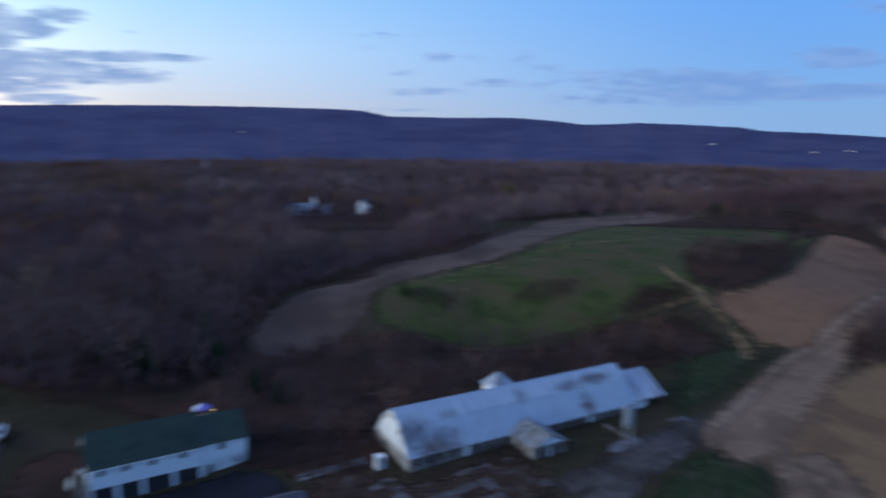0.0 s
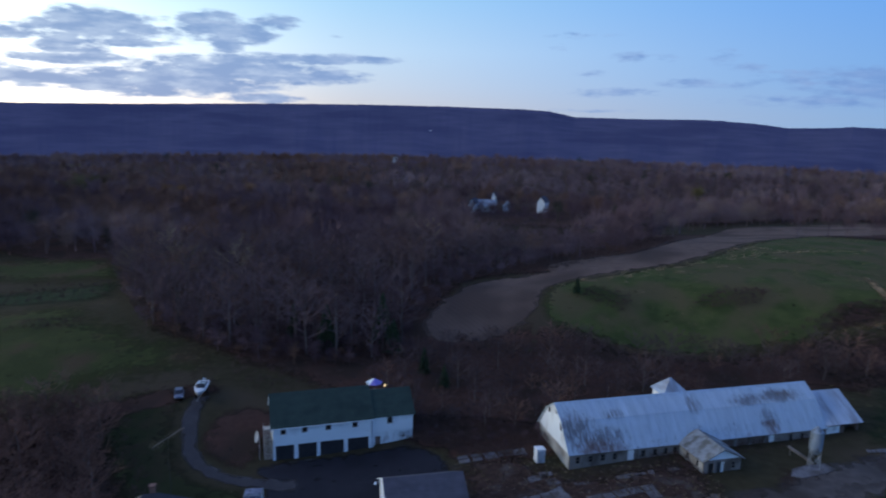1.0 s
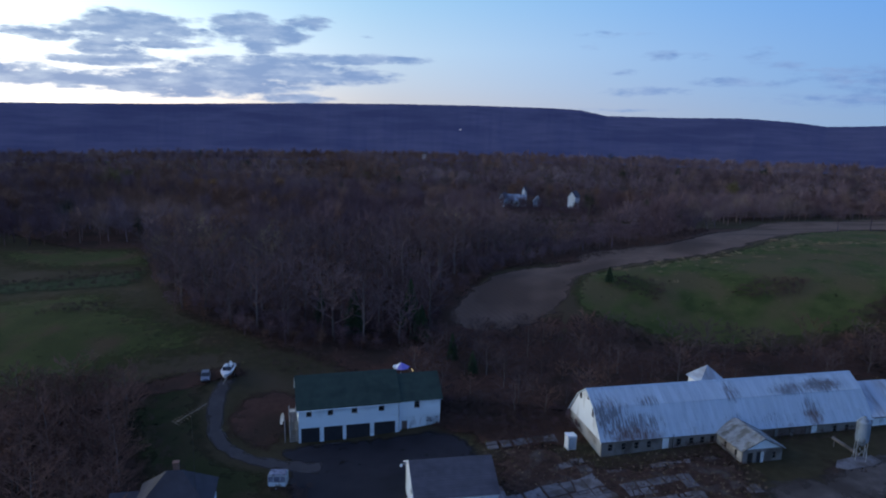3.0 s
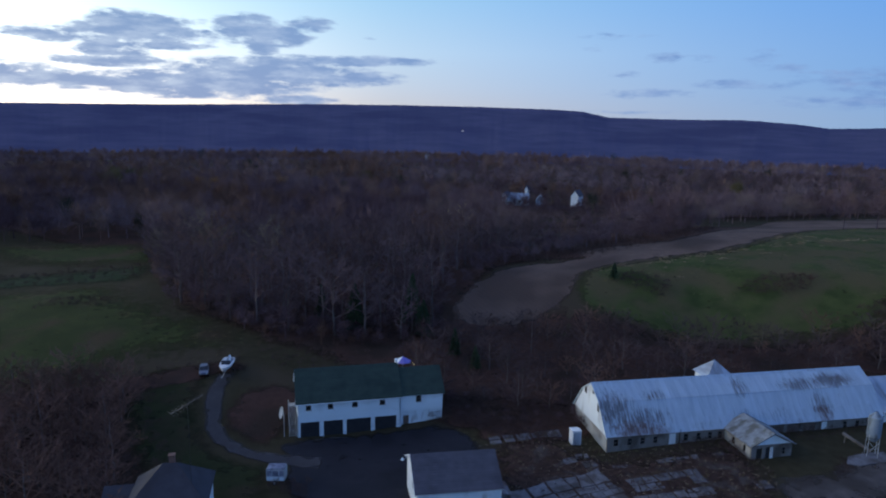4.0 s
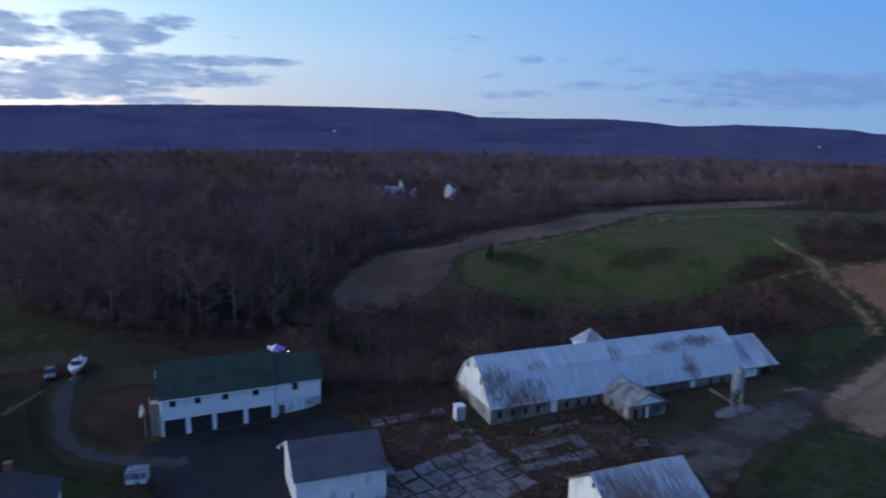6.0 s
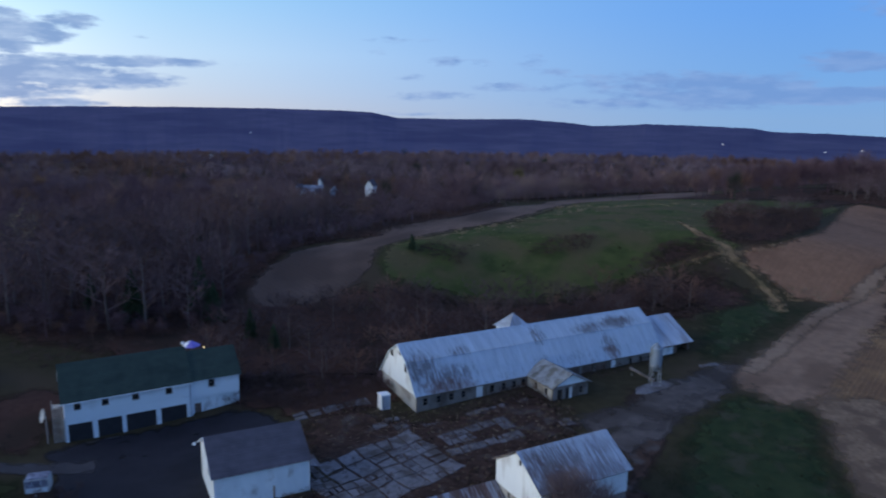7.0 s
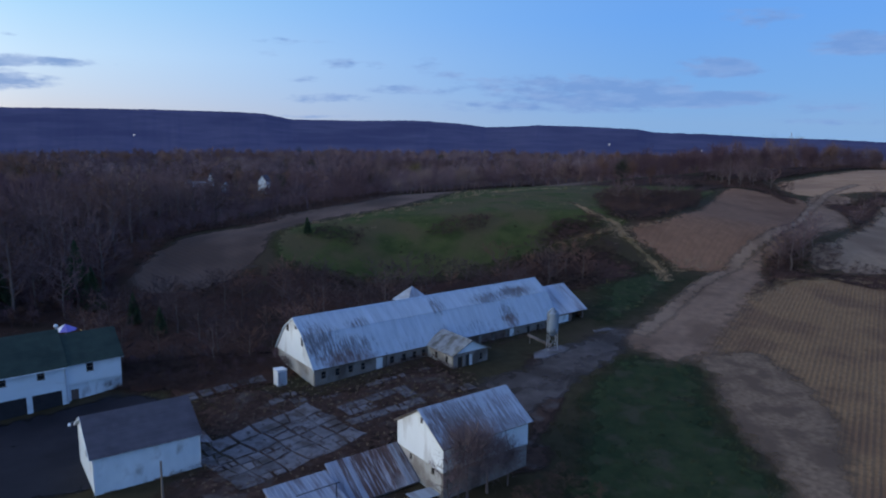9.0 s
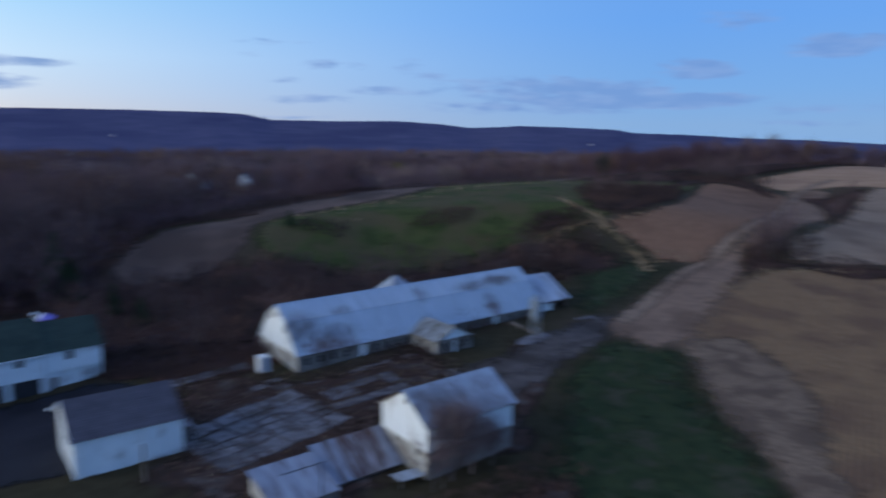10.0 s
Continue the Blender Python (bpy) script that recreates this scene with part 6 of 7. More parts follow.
part("stem", tube(bmesh.new(), (0, 0, 0), (0, 0, 0.95), 0.025), M_IRON, lamp)
bm = bmesh.new()
bmesh.ops.create_icosphere(bm, subdivisions=2, radius=0.09, matrix=Matrix.Translation((0, 0, 1.03)))
part("globe", bm, M_LAMP, lamp, "glowing warm globe")
finial = thing("vent_ball", garage.matrix_world @ pose(17.2, 5.0, 10.36), "white roof vent on the ridge end", "roof vent")
part("stem", tube(bmesh.new(), (0, 0, -0.1), (0, 0, 0.35), 0.1), M_STEEL, finial)
bm = bmesh.new()
bmesh.ops.create_icosphere(bm, subdivisions=2, radius=0.3, matrix=Matrix.Translation((0, 0, 0.5)) @ Matrix.Diagonal((1, 1, 0.8, 1)))
part("cowl", bm, M_WORN, finial)
M_PALEWOOD = mat("pale_old_wood", (0.30, 0.29, 0.28), (0.42, 0.41, 0.40), 1.6, (0.20, 0.19, 0.18), 0.9, 0.4, rough=0.9, bump=0.3, bscale=9)
M_DISH = mat("dull_white_dish", (0.40, 0.41, 0.40), (0.50, 0.51, 0.50), 1.5, (0.28, 0.28, 0.26), 1.0, 0.4, rough=0.7, bump=0.05)
dish = thing("satellite_dish", garage.matrix_world @ pose(-2.3, 0.6, -0.6), "large white satellite dish beside the garage", "satellite dish")
part("mast", tube(bmesh.new(), (0, 0, -0.2), (0, 0, 5.0), 0.07), M_STEEL, dish)
bm = bmesh.new()
rings = [[(r * math.cos(i * math.tau / 24), r * math.sin(i * math.tau / 24), 0.32 * r * r) for i in range(24)] for r in (0.05, 0.3, 0.55, 0.8, 0.98)]
rings += [[(r * math.cos(i * math.tau / 24), r * math.sin(i * math.tau / 24), 0.32 * r * r - 0.04) for i in range(24)] for r in (0.98, 0.55, 0.1)]
loft(bm, rings)
bm.transform(Matrix.Translation((-0.15, -0.1, 5.2)) @ Matrix.Rotation(radians(-75), 4, "Y") @ Matrix.Rotation(radians(12), 4, "X"))
part("bowl", bm, M_DISH, dish)

stair = thing("outside_stair", garage.matrix_world @ pose(-1.5, 0.3, -0.1), "pale weathered wooden outside stair at the garage end", "stair")
for k in range(18):
    part("tread", boxm(0.08, 1.12, 0.22 * k, 0.22 * k + 0.26, 0.2 + 0.22 * k, 0.25 + 0.22 * k), M_PALEWOOD, stair)
for x in (0.0, 1.13):
    part("stringer", prism(bmesh.new(), [(-0.05, -0.1), (0.2, -0.1), (4.0, 3.75), (4.0, 4.05), (3.7, 4.05), (-0.05, 0.25)], "x", x, x + 0.07), M_PALEWOOD, stair)
    part("handrail", prism(bmesh.new(), [(-0.05, 1.2), (3.95, 5.1), (3.95, 5.2), (-0.05, 1.3)], "x", x, x + 0.07), M_PALEWOOD, stair)
    for j in range(5):
        part("baluster", boxm(x, x + 0.07, 0.1 + j * 0.94, 0.17 + j * 0.94, 0.2 + j * 0.92, 1.32 + j * 0.92), M_PALEWOOD, stair)
    part("post", boxm(x, x + 0.1, 3.9, 4.0, -0.7, 5.3), M_PALEWOOD, stair)
part("landing", boxm(0.0, 1.2, 3.99, 5.4, 4.06, 4.14), M_PALEWOOD, stair)

# ---------- the white shed ----------
shed = thing("white_shed", pose(-27.0, 76.8, -1.7, 0, 0, 28.5), "white board shed with dark blue-grey shingle roof", "shed")
SL, SW = 11.4, 10.6
M_SHABBY = mat("shabby_white_boards", (0.58, 0.66, 0.71), (0.72, 0.79, 0.83), 0.5, (0.27, 0.28, 0.28), 0.7, 0.36, rough=0.85, bump=0.3, bscale=6, stretch=(1, 1, 0.5), patch=(0.25, 0.46, 0.66))
part("front_wall", boxm(0, SL, 0, 0.2, -0.8, 4.0), M_SHABBY, shed, "peeling white boards with dark stains")
for k in range(38):
    part("board_batten", boxm(0.15 + k * 0.295, 0.19 + k * 0.295, -0.018, -0.001, -0.6, 3.9), M_SHABBY, shed)
for u, h in ((0.9, 0.5), (3.4, 0.35), (6.1, 0.6), (8.6, 0.4), (10.2, 0.5)):
    part("foot_patch", boxm(u, u + 1.3, -0.03, -0.019, -0.7, h - 0.7), M_WOOD, shed, "rotted grey board foot")
part("back_wall", boxm(0, SL, SW - 0.2, SW, -0.8, 4.0), M_WORN, shed)
for x in (0, SL - 0.2):
    part("end_wall", prism(bmesh.new(), [(0.2, -0.8), (SW - 0.2, -0.8), (SW - 0.2, 4.0), (SW / 2, 6.75), (0.2, 4.0)], "x", x, x + 0.2), M_WHITE, shed)
part("corner_board", boxm(SL - 0.14, SL + 0.02, -0.03, -0.002, -0.6, 3.9), M_WHITE, shed)
part("corner_board", boxm(-0.02, 0.14, -0.03, -0.002, -0.6, 3.9), M_WHITE, shed)
sdk = bmesh.new()
for e in (-0.3, SW + 0.3):
    slope_slab(sdk, -0.3, SL + 0.25, (SW / 2, 6.95), (e, 3.98), 0.14)
sr_ = part("roof", sdk, M_WHITE, shed)
shingle_slope(sr_, -0.32, SL + 0.27, (SW / 2, 6.95), (-0.34, 3.95), 16, M_GREYROOF)
shingle_slope(sr_, -0.32, SL + 0.27, (SW / 2, 6.95), (SW + 0.34, 3.95), 10, M_GREYROOF)
rk = bmesh.new()
for e in (-0.32, SW + 0.32):
    prism(rk, [(SW / 2, 6.8), (e, 3.82), (e, 4.02), (SW / 2, 7.0)], "x", -0.38, -0.325)
part("rake_board", rk, M_WHITE, shed)
part("gable_window", boxm(-0.05, -0.003, 3.9, 4.5, 2.6, 3.6), M_GLASS, shed)
yl = thing("yard_lamp", shed.matrix_world @ pose(-0.4, SW / 2, 6.5), "unlit yard lamp on an arm at the gable", "lamp")
part("arm", tube(bmesh.new(), (0.05, 0, 0.1), (-0.9, 0, -0.1), 0.035), M_STEEL, yl)
part("head", tube(bmesh.new(), (-0.95, 0, -0.32), (-0.95, 0, -0.02), 0.2, 0.09, 12), M_WORN, yl)
lean = thing("lean_shelter", shed.matrix_world @ pose(SL + 0.06, 2.2, 0), "low rusty lean-to against the shed", "lean-to")
part("roof", prism(bmesh.new(), [(0.0, 2.0), (2.0, 1.55), (2.0, 1.62), (0.0, 2.07)], "y", 0, 3.6), M_TIN_RUST, lean)
for y in (0.1, 3.4):
    part("post", boxm(1.8, 1.9, y, y + 0.1, -0.8, 1.58), M_WOOD, lean)
post = thing("wooden_post", pose(-19.5, 75.4, ground_z(-19.5, 75.4)), "dark weathered wooden post before the shed", "post")
part("pole", tube(bmesh.new(), (0, 0, -0.3), (0.03, 0, 4.3), 0.13, 0.11, 10), M_WOOD, post)

# ---------- the small two-storey barn ----------
coop = thing("small_barn", pose(10.6, 72.9, -2.8, 0, 0, 30.5), "small white barn on block walls, rusty tin roof", "barn")
CL, CW = 12.3, 8.9
cops = [(1.6, 2.4, 2.6, 3.5), (7.4, 8.3, 2.5, 3.5), (9.6, 10.3, 2.5, 3.5)]
part("block_wall", wall_cells(bmesh.new(), 0, CL, -1.2, 3.8, cops, 0, 0.3), M_BLOCK, coop)
part("block_wall", boxm(0, CL, CW - 0.3, CW, -1.2, 3.8), M_BLOCK, coop)
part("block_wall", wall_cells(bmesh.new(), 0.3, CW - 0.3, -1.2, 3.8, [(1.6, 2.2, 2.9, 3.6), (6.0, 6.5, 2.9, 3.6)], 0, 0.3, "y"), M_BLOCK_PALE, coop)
part("block_wall", boxm(CL - 0.3, CL, 0.3, CW - 0.3, -1.2, 3.8), M_BLOCK, coop)
for a in (1.6, 7.4, 9.6):
    window_unit(coop, a, 2.6 if a < 2 else 2.5, 0.8 if a < 9 else 0.7, 0.9, 0.06)
window_unit(coop, 1.6, 2.9, 0.6, 0.7, 0.06, "y")
window_unit(coop, 6.0, 2.9, 0.5, 0.7, 0.06, "y")
part("upper_wall", boxm(-0.06, CL + 0.06, -0.06, 0.14, 3.8, 6.7), M_WHITE, coop, "white painted upper boards")
part("upper_wall", boxm(-0.06, CL + 0.06, CW - 0.14, CW + 0.06, 3.8, 6.7), M_WHITE, coop)
for x in (-0.06, CL - 0.1):
    part("gable", prism(bmesh.new(), [(0.14, 3.8), (CW - 0.14, 3.8), (CW - 0.14, 6.75), (CW / 2, 9.45), (0.14, 6.75)], "x", x, x + 0.16), M_WHITE, coop, "white painted gable")
# Dark block on the closed gable, painted as a shaded opening.
part("loft_opening", boxm(-0.10, -0.063, 3.75, 4.15, 8.1, 8.75), M_SHADOWED, coop)
cdk = bmesh.new()
for e in (-0.45, CW + 0.45):
    slope_slab(cdk, -0.3, CL + 0.4, (CW / 2, 9.6), (e, 6.62), 0.12)
cr_ = part("roof", cdk, M_WOOD, coop)
M_COOPTIN = stained_tin("small_barn_tin", (10.6, 72.9, -2.8), 30.5, (0.300, 0.355, 0.430), (0.400, 0.465, 0.545), (0.130, 0.122, 0.130), (0.115, 0.074, 0.066),
                        [(3, 8.0, 8, 2.5, 0.8), (9, 7.0, 5, 1.6, 0.7), (10, 8.6, 5, 1.0, 0.5)], [(3, 7.2, 5.5, 1.9, 1.0), (1, 8.4, 3, 1.2, 0.7)], 0.06)
sheet_slope(cr_, -0.4, CL + 0.45, (CW / 2, 9.6), (-0.5, 6.6), 0.8, 3, M_COOPTIN, seed=8)
sheet_slope(cr_, -0.4, CL + 0.45, (CW / 2, 9.6), (CW + 0.5, 6.6), 1.6, 6, M_TIN_RUST, seed=9)
low = thing("low_shed", coop.matrix_world @ pose(0, 0, 0), "long low shed with rust-striped tin roof", "shed")
part("back_wall", boxm(-16.6, -0.1, 8.5, 8.7, -0.9, 3.2), M_BLOCK, low)
part("front_wall", boxm(-9.6, -0.1, 4.5, 4.7, -0.9, 0.95), M_BLOCK, low)
part("front_wall", boxm(-16.6, -9.7, 2.5, 2.7, -0.9, 1.75), M_BLOCK, low)
part("end_wall", prism(bmesh.new(), [(2.7, -0.9), (8.5, -0.9), (8.5, 3.05), (2.7, 1.8)], "x", -16.6, -16.4), M_BLOCK_PALE, low)
part("end_wall", prism(bmesh.new(), [(2.7, -0.9), (8.5, -0.9), (8.5, 3.05), (2.7, 1.8)], "x", -9.9, -9.7), M_BLOCK, low)
ldk = bmesh.new()
slope_slab(ldk, -9.6, -0.12, (8.9, 3.9), (4.25, 1.05), 0.12)
lr_ = part("roof", ldk, M_WOOD, low)
sheet_slope(lr_, -9.65, -0.12, (8.95, 3.93), (4.2, 1.02), 0.75, 2, M_ZINC_DULL, seed=12, old=(M_TIN_RUST, ((1.5, 2.3), (3.0, 8.3))))
ldk = bmesh.new()
slope_slab(ldk, -16.9, -9.66, (8.6, 3.35), (2.0, 1.85), 0.12)
lr2 = part("roof", ldk, M_WOOD, low)
sheet_slope(lr2, -16.95, -9.68, (8.65, 3.36), (1.95, 1.84), 0.9, 2, M_ZINC_DULL, seed=13)
small = thing("pump_cover", coop.matrix_world @ pose(-3.4, 0.2, -0.3), "small low zinc-roofed cover by the wall", "shelter")
part("roof", prism(bmesh.new(), [(0, 1.7), (3.2, 1.5), (3.2, 1.56), (0, 1.76)], "y", 0, 2.0), M_TIN_BLUE, small)
for x in (0.1, 3.0):
    for y in (0.1, 1.8):
        part("post", boxm(x, x + 0.1, y, y + 0.1, -0.9, 1.52), M_WOOD, small)
frame_ = thing("pipe_frame", pose(-0.6, 68.4, ground_z(-0.6, 68.4), 0, 0, 25), "black iron pipe frame in the yard", "pipe frame")
part("upright", tube(bmesh.new(), (0, 0, -0.3), (0, 0, 5.0), 0.06), M_IRON, frame_)
part("crossbar", tube(bmesh.new(), (-4.2, 0, 4.75), (0.4, 0, 5.0), 0.05), M_IRON, frame_)


# ---------- broken concrete slabs of the barnyard ----------
def split(poly, r):
    """Cut a polygon in two across its longer way, slightly askew."""
    c = (sum(p[0] for p in poly) / len(poly), sum(p[1] for p in poly) / len(poly))
    p, q = max(zip(poly, poly[1:] + poly[:1]), key=lambda e: math.hypot(e[1][0] - e[0][0], e[1][1] - e[0][1]))
    a = math.atan2(q[1] - p[1], q[0] - p[0]) + r.uniform(-0.28, 0.28)
    n = (math.cos(a), math.sin(a))
    off = r.uniform(-0.25, 0.25)
    side = [(p[0] - c[0]) * n[0] + (p[1] - c[1]) * n[1] - off for p in poly]
    one, two = [], []
    for i, p in enumerate(poly):
        q, s0, s1 = poly[(i + 1) % len(poly)], side[i], side[(i + 1) % len(poly)]
        (one if s0 >= 0 else two).append(p)
        if (s0 >= 0) != (s1 >= 0):
            t = s0 / (s0 - s1)
            x = (p[0] + (q[0] - p[0]) * t, p[1] + (q[1] - p[1]) * t)
            one.append(x), two.append(x)
    return [q for q in (one, two) if len(q) > 2]


def slab_field(name, corner, ang, nu, nv, su, sv, label, skip=0.0, seed=5, drop=0.0, cracks=0.42):
    """Poured slabs, cracked into uneven pieces, with weedy joints between."""
    r = random.Random(seed)
    base = tagged(new(name), label, "paving", kind="structure")
    ca, sa = math.cos(radians(ang)), math.sin(radians(ang))
    pts = {(i, j): (i * su + r.uniform(-0.10, 0.10) * su, j * sv + r.uniform(-0.10, 0.10) * sv) for i in range(nu + 1) for j in range(nv + 1)}
    pieces = []
    for i in range(nu):
        for j in range(nv):
            if r.random() < skip:
                continue
            todo = [[pts[(i, j)], pts[(i + 1, j)], pts[(i + 1, j + 1)], pts[(i, j + 1)]]]
            bad = noise.noise((i * 0.6 + seed, j * 0.8, 0.3)) + 0.1
            for level in range(3):
                todo = [q for p in todo for q in (split(p, r) if r.random() < cracks + 0.8 * bad - 0.15 * level else [p])]
            pieces += todo
    for q in pieces:
        cx, cy = sum(p[0] for p in q) / len(q), sum(p[1] for p in q) / len(q)
        size = max(math.hypot(p[0] - cx, p[1] - cy) for p in q)
        gap = r.choice((0.05, 0.12, 0.22, 0.38))
        if size < 0.45 and r.random() < 0.35:
            continue
        q = [(cx + (p[0] - cx) * (1 - gap / size), cy + (p[1] - cy) * (1 - gap / size)) for p in q]
        ring = []
        for a, b in zip(q, q[1:] + q[:1]):
            ring.append(a)
            if math.hypot(b[0] - a[0], b[1] - a[1]) > 0.7:
                t, o = r.uniform(0.3, 0.7), r.uniform(-0.04, 0.16)
                ring.append((a[0] + (b[0] - a[0]) * t + (cx - a[0]) * o, a[1] + (b[1] - a[1]) * t + (cy - a[1]) * o))
        bm = bmesh.new()
        tilt = (r.uniform(-0.015, 0.015), r.uniform(-0.015, 0.015))
        heave = r.uniform(-0.03, 0.03)
        lo, hi = [], []
        for u, v in ring:
            x, y = corner[0] + u * ca - v * sa, corner[1] + u * sa + v * ca
            z = ground_z(x, y) + 0.15 - drop + heave + tilt[0] * (u - cx) + tilt[1] * (v - cy)
            hi.append(bm.verts.new((x, y, z)))
            lo.append(bm.verts.new((x, y, z - 0.3)))
        bm.faces.new(hi)
        for k in range(len(ring)):
            m = (k + 1) % len(ring)
            bm.faces.new((lo[k], lo[m], hi[m], hi[k]))
        part("slab", bm, M_SLAB, base)
    return base


slab_field("yard_paving", (-11.5, 76.0), 40, 6, 4, 3.1, 3.3, "cracked concrete barnyard slabs with weedy joints", 0.0, 5)
slab_field("yard_paving", (-23.5, 100.6), 26, 5, 1, 2.4, 2.5, "broken concrete strip beside the garage yard", 0.1, 7)
slab_field("yard_paving", (0.5, 90.5), 30, 6, 1, 2.0, 1.8, "long pale slab strip before the small barn", 0.0, 8)
slab_field("yard_paving", (-3.5, 98.5), 30, 8, 1, 2.3, 1.0, "sunken slab remnants along the barn", 0.35, 9, 0.05)
slab_field("yard_paving", (-2.0, 92.0), 32, 6, 2, 2.3, 1.7, "broken slab remnants sunk in weeds", 0.5, 15, 0.04)
slab_field("yard_paving", (-11.5, 95.0), 34, 3, 2, 2.2, 1.8, "broken slab pieces by the yard edge", 0.45, 16, 0.04)
slab_field("yard_paving", (-9.6, 99.6), 20, 1, 1, 2.2, 1.6, "single tilted slab by the gable", 0.0, 10)
slab_field("yard_paving", (16.5, 99.2), 30, 1, 1, 2.4, 2.0, "single slab by the milk house", 0.0, 11)
slab_field("yard_paving", (44, 123.5), 20, 2, 1, 2.0, 1.4, "pale rubble slabs by the annex", 0.0, 12)


# ---------- vehicles ----------
def wheel(parent, x, y, z, r, wdt):
    w0 = part("wheel", tube(bmesh.new(), (x, y - wdt / 2, z), (x, y + wdt / 2, z), r, r, 16), M_RUBBER, parent)
    part("rim", tube(bmesh.new(), (x, y - wdt / 2 - 0.01, z), (x, y + wdt / 2 + 0.01, z), r * 0.6, r * 0.6, 12), M_STEEL, w0)


bx_, by_ = -77.6, 106.6
boat = thing("motorboat", pose(bx_, by_, ground_z(bx_, by_), 0, 0, 294), "white motorboat with windscreen on a trailer", "boat")
bm = bmesh.new()
rings = []
for x, hw, zk, zt in ((-3.1, 1.15, 0.75, 1.75), (-1.5, 1.25, 0.65, 1.75), (0.5, 1.2, 0.65, 1.8), (2.0, 0.85, 0.8, 1.9), (3.0, 0.4, 1.15, 2.0), (3.5, 0.05, 1.7, 2.05)):
    rings.append([(x, -hw, zt), (x, -hw * 0.8, (zk + zt) / 2), (x, 0, zk), (x, hw * 0.8, (zk + zt) / 2), (x, hw, zt), (x, hw * 0.7, zt + 0.04), (x, 0, zt + 0.06), (x, -hw * 0.7, zt + 0.04)])
loft(bm, rings)
hull = part("hull", bm, M_GEL, boat)
# Raised solid box, coloured dark, where the cockpit well would be.
part("cockpit", boxm(-2.7, 0.1, -0.85, 0.85, 1.72, 1.90), M_DARKDOOR, boat, "dark solid box in place of the cockpit well")
part("coaming", boxm(-3.0, -2.7, -1.0, 1.0, 1.75, 2.0), M_GEL, boat)
bm = prism(bmesh.new(), [(0.15, 1.8), (0.9, 1.85), (0.3, 2.45), (0.22, 2.45)], "y", -0.8, 0.8)
part("windscreen", bm, M_GLASS, boat)
for y in (-0.4, 0.4):
    part("seat", boxm(-1.6, -1.0, y - 0.25, y + 0.25, 1.85, 2.25), M_WORN, boat)
bm = boxm(-3.55, -3.1, -0.22, 0.22, 1.0, 2.3)
bmesh.ops.bevel(bm, geom=bm.edges[:], offset=0.06, segments=2, affect="EDGES")
part("outboard_motor", bm, M_WORN, boat)
part("trailer_frame", boxm(-3.0, 4.3, -0.08, 0.08, 0.5, 0.62), M_STEEL, boat)
for y in (-1.0, 1.0):
    wheel(boat, -1.2, y, 0.32, 0.32, 0.2)

cx_, cy_ = -81.2, 104.6
car = thing("hatchback_car", pose(cx_, cy_, ground_z(cx_, cy_), 0, 0, 305), "dark blue-grey hatchback car parked on the grass", "car")
bm = bmesh.new()
rings = []
for x, hw, z0, z1 in ((-2.1, 0.78, 0.45, 0.85), (-1.9, 0.86, 0.3, 0.98), (-0.9, 0.88, 0.28, 0.98), (0.9, 0.88, 0.28, 0.95), (1.8, 0.85, 0.3, 0.86), (2.1, 0.75, 0.45, 0.72)):
    rings.append([(x, -hw, z0), (x, hw, z0), (x, hw * 1.02, (z0 + z1) / 2), (x, hw * 0.95, z1), (x, -hw * 0.95, z1), (x, -hw * 1.02, (z0 + z1) / 2)])
loft(bm, rings)
part("body", bm, M_CARPAINT, car)
bm = bmesh.new()
loft(bm, [[(x, -hw, z) for x, hw, z in ((-1.75, 0.80, 0.96), (1.1, 0.80, 0.94), (0.35, 0.68, 1.42), (-1.3, 0.68, 1.44))], [(x, hw, z) for x, hw, z in ((-1.75, 0.80, 0.96), (1.1, 0.80, 0.94), (0.35, 0.68, 1.42), (-1.3, 0.68, 1.44))]])
part("window_glass", bm, M_GLASS, car)
part("roof", boxm(-1.25, 0.3, -0.66, 0.66, 1.43, 1.48), M_CARPAINT, car)
for y in (-0.6, 0.6):
    part("headlight", boxm(2.0, 2.12, y - 0.16, y + 0.16, 0.58, 0.72), M_GEL, car)
    for x in (-1.3, 1.3):
        wheel(car, x, y * 1.33, 0.31, 0.31, 0.2)

tx_, ty_ = -50.3, 80.3
trl = thing("cargo_trailer", pose(tx_, ty_, ground_z(tx_, ty_), 0, 0, 20), "small white cargo trailer at the yard edge", "trailer")
bm = boxm(-1.35, 1.35, -1.0, 1.0, 0.55, 2.3)
bmesh.ops.bevel(bm, geom=bm.edges[:], offset=0.07, segments=2, affect="EDGES")
part("body", bm, M_DISH, trl)
M_TARP = mat("mottled_tarp", (0.06, 0.06, 0.10), (0.30, 0.31, 0.38), 1.6, rough=0.6, bump=0.4, bscale=4)
lb = boxm(-1.25, 1.25, -0.9, 0.9, 2.28, 2.42)
bmesh.ops.bevel(lb, geom=lb.edges[:], offset=0.05, segments=2, affect="EDGES")
part("tarpaulin", lb, M_TARP, trl, "blue-grey mottled tarpaulin over the load")
part("side_opening", boxm(-1.22, 1.22, -1.025, -1.002, 1.32, 2.2), M_TARP, trl, "dark mottled upper side")
part("side_panel", boxm(-1.25, 1.25, -1.03, -1.002, 0.62, 1.25), M_WORN, trl, "white lower side band")
for x in (-0.5, 0.5):
    part("rib", boxm(x - 0.03, x + 0.03, -1.05, -1.031, 0.7, 2.2), M_WORN, trl)
part("drawbar", boxm(1.35, 2.5, -0.05, 0.05, 0.5, 0.6), M_IRON, trl)
for y in (-1.1, 1.1):
    wheel(trl, -0.1, y, 0.33, 0.33, 0.2)

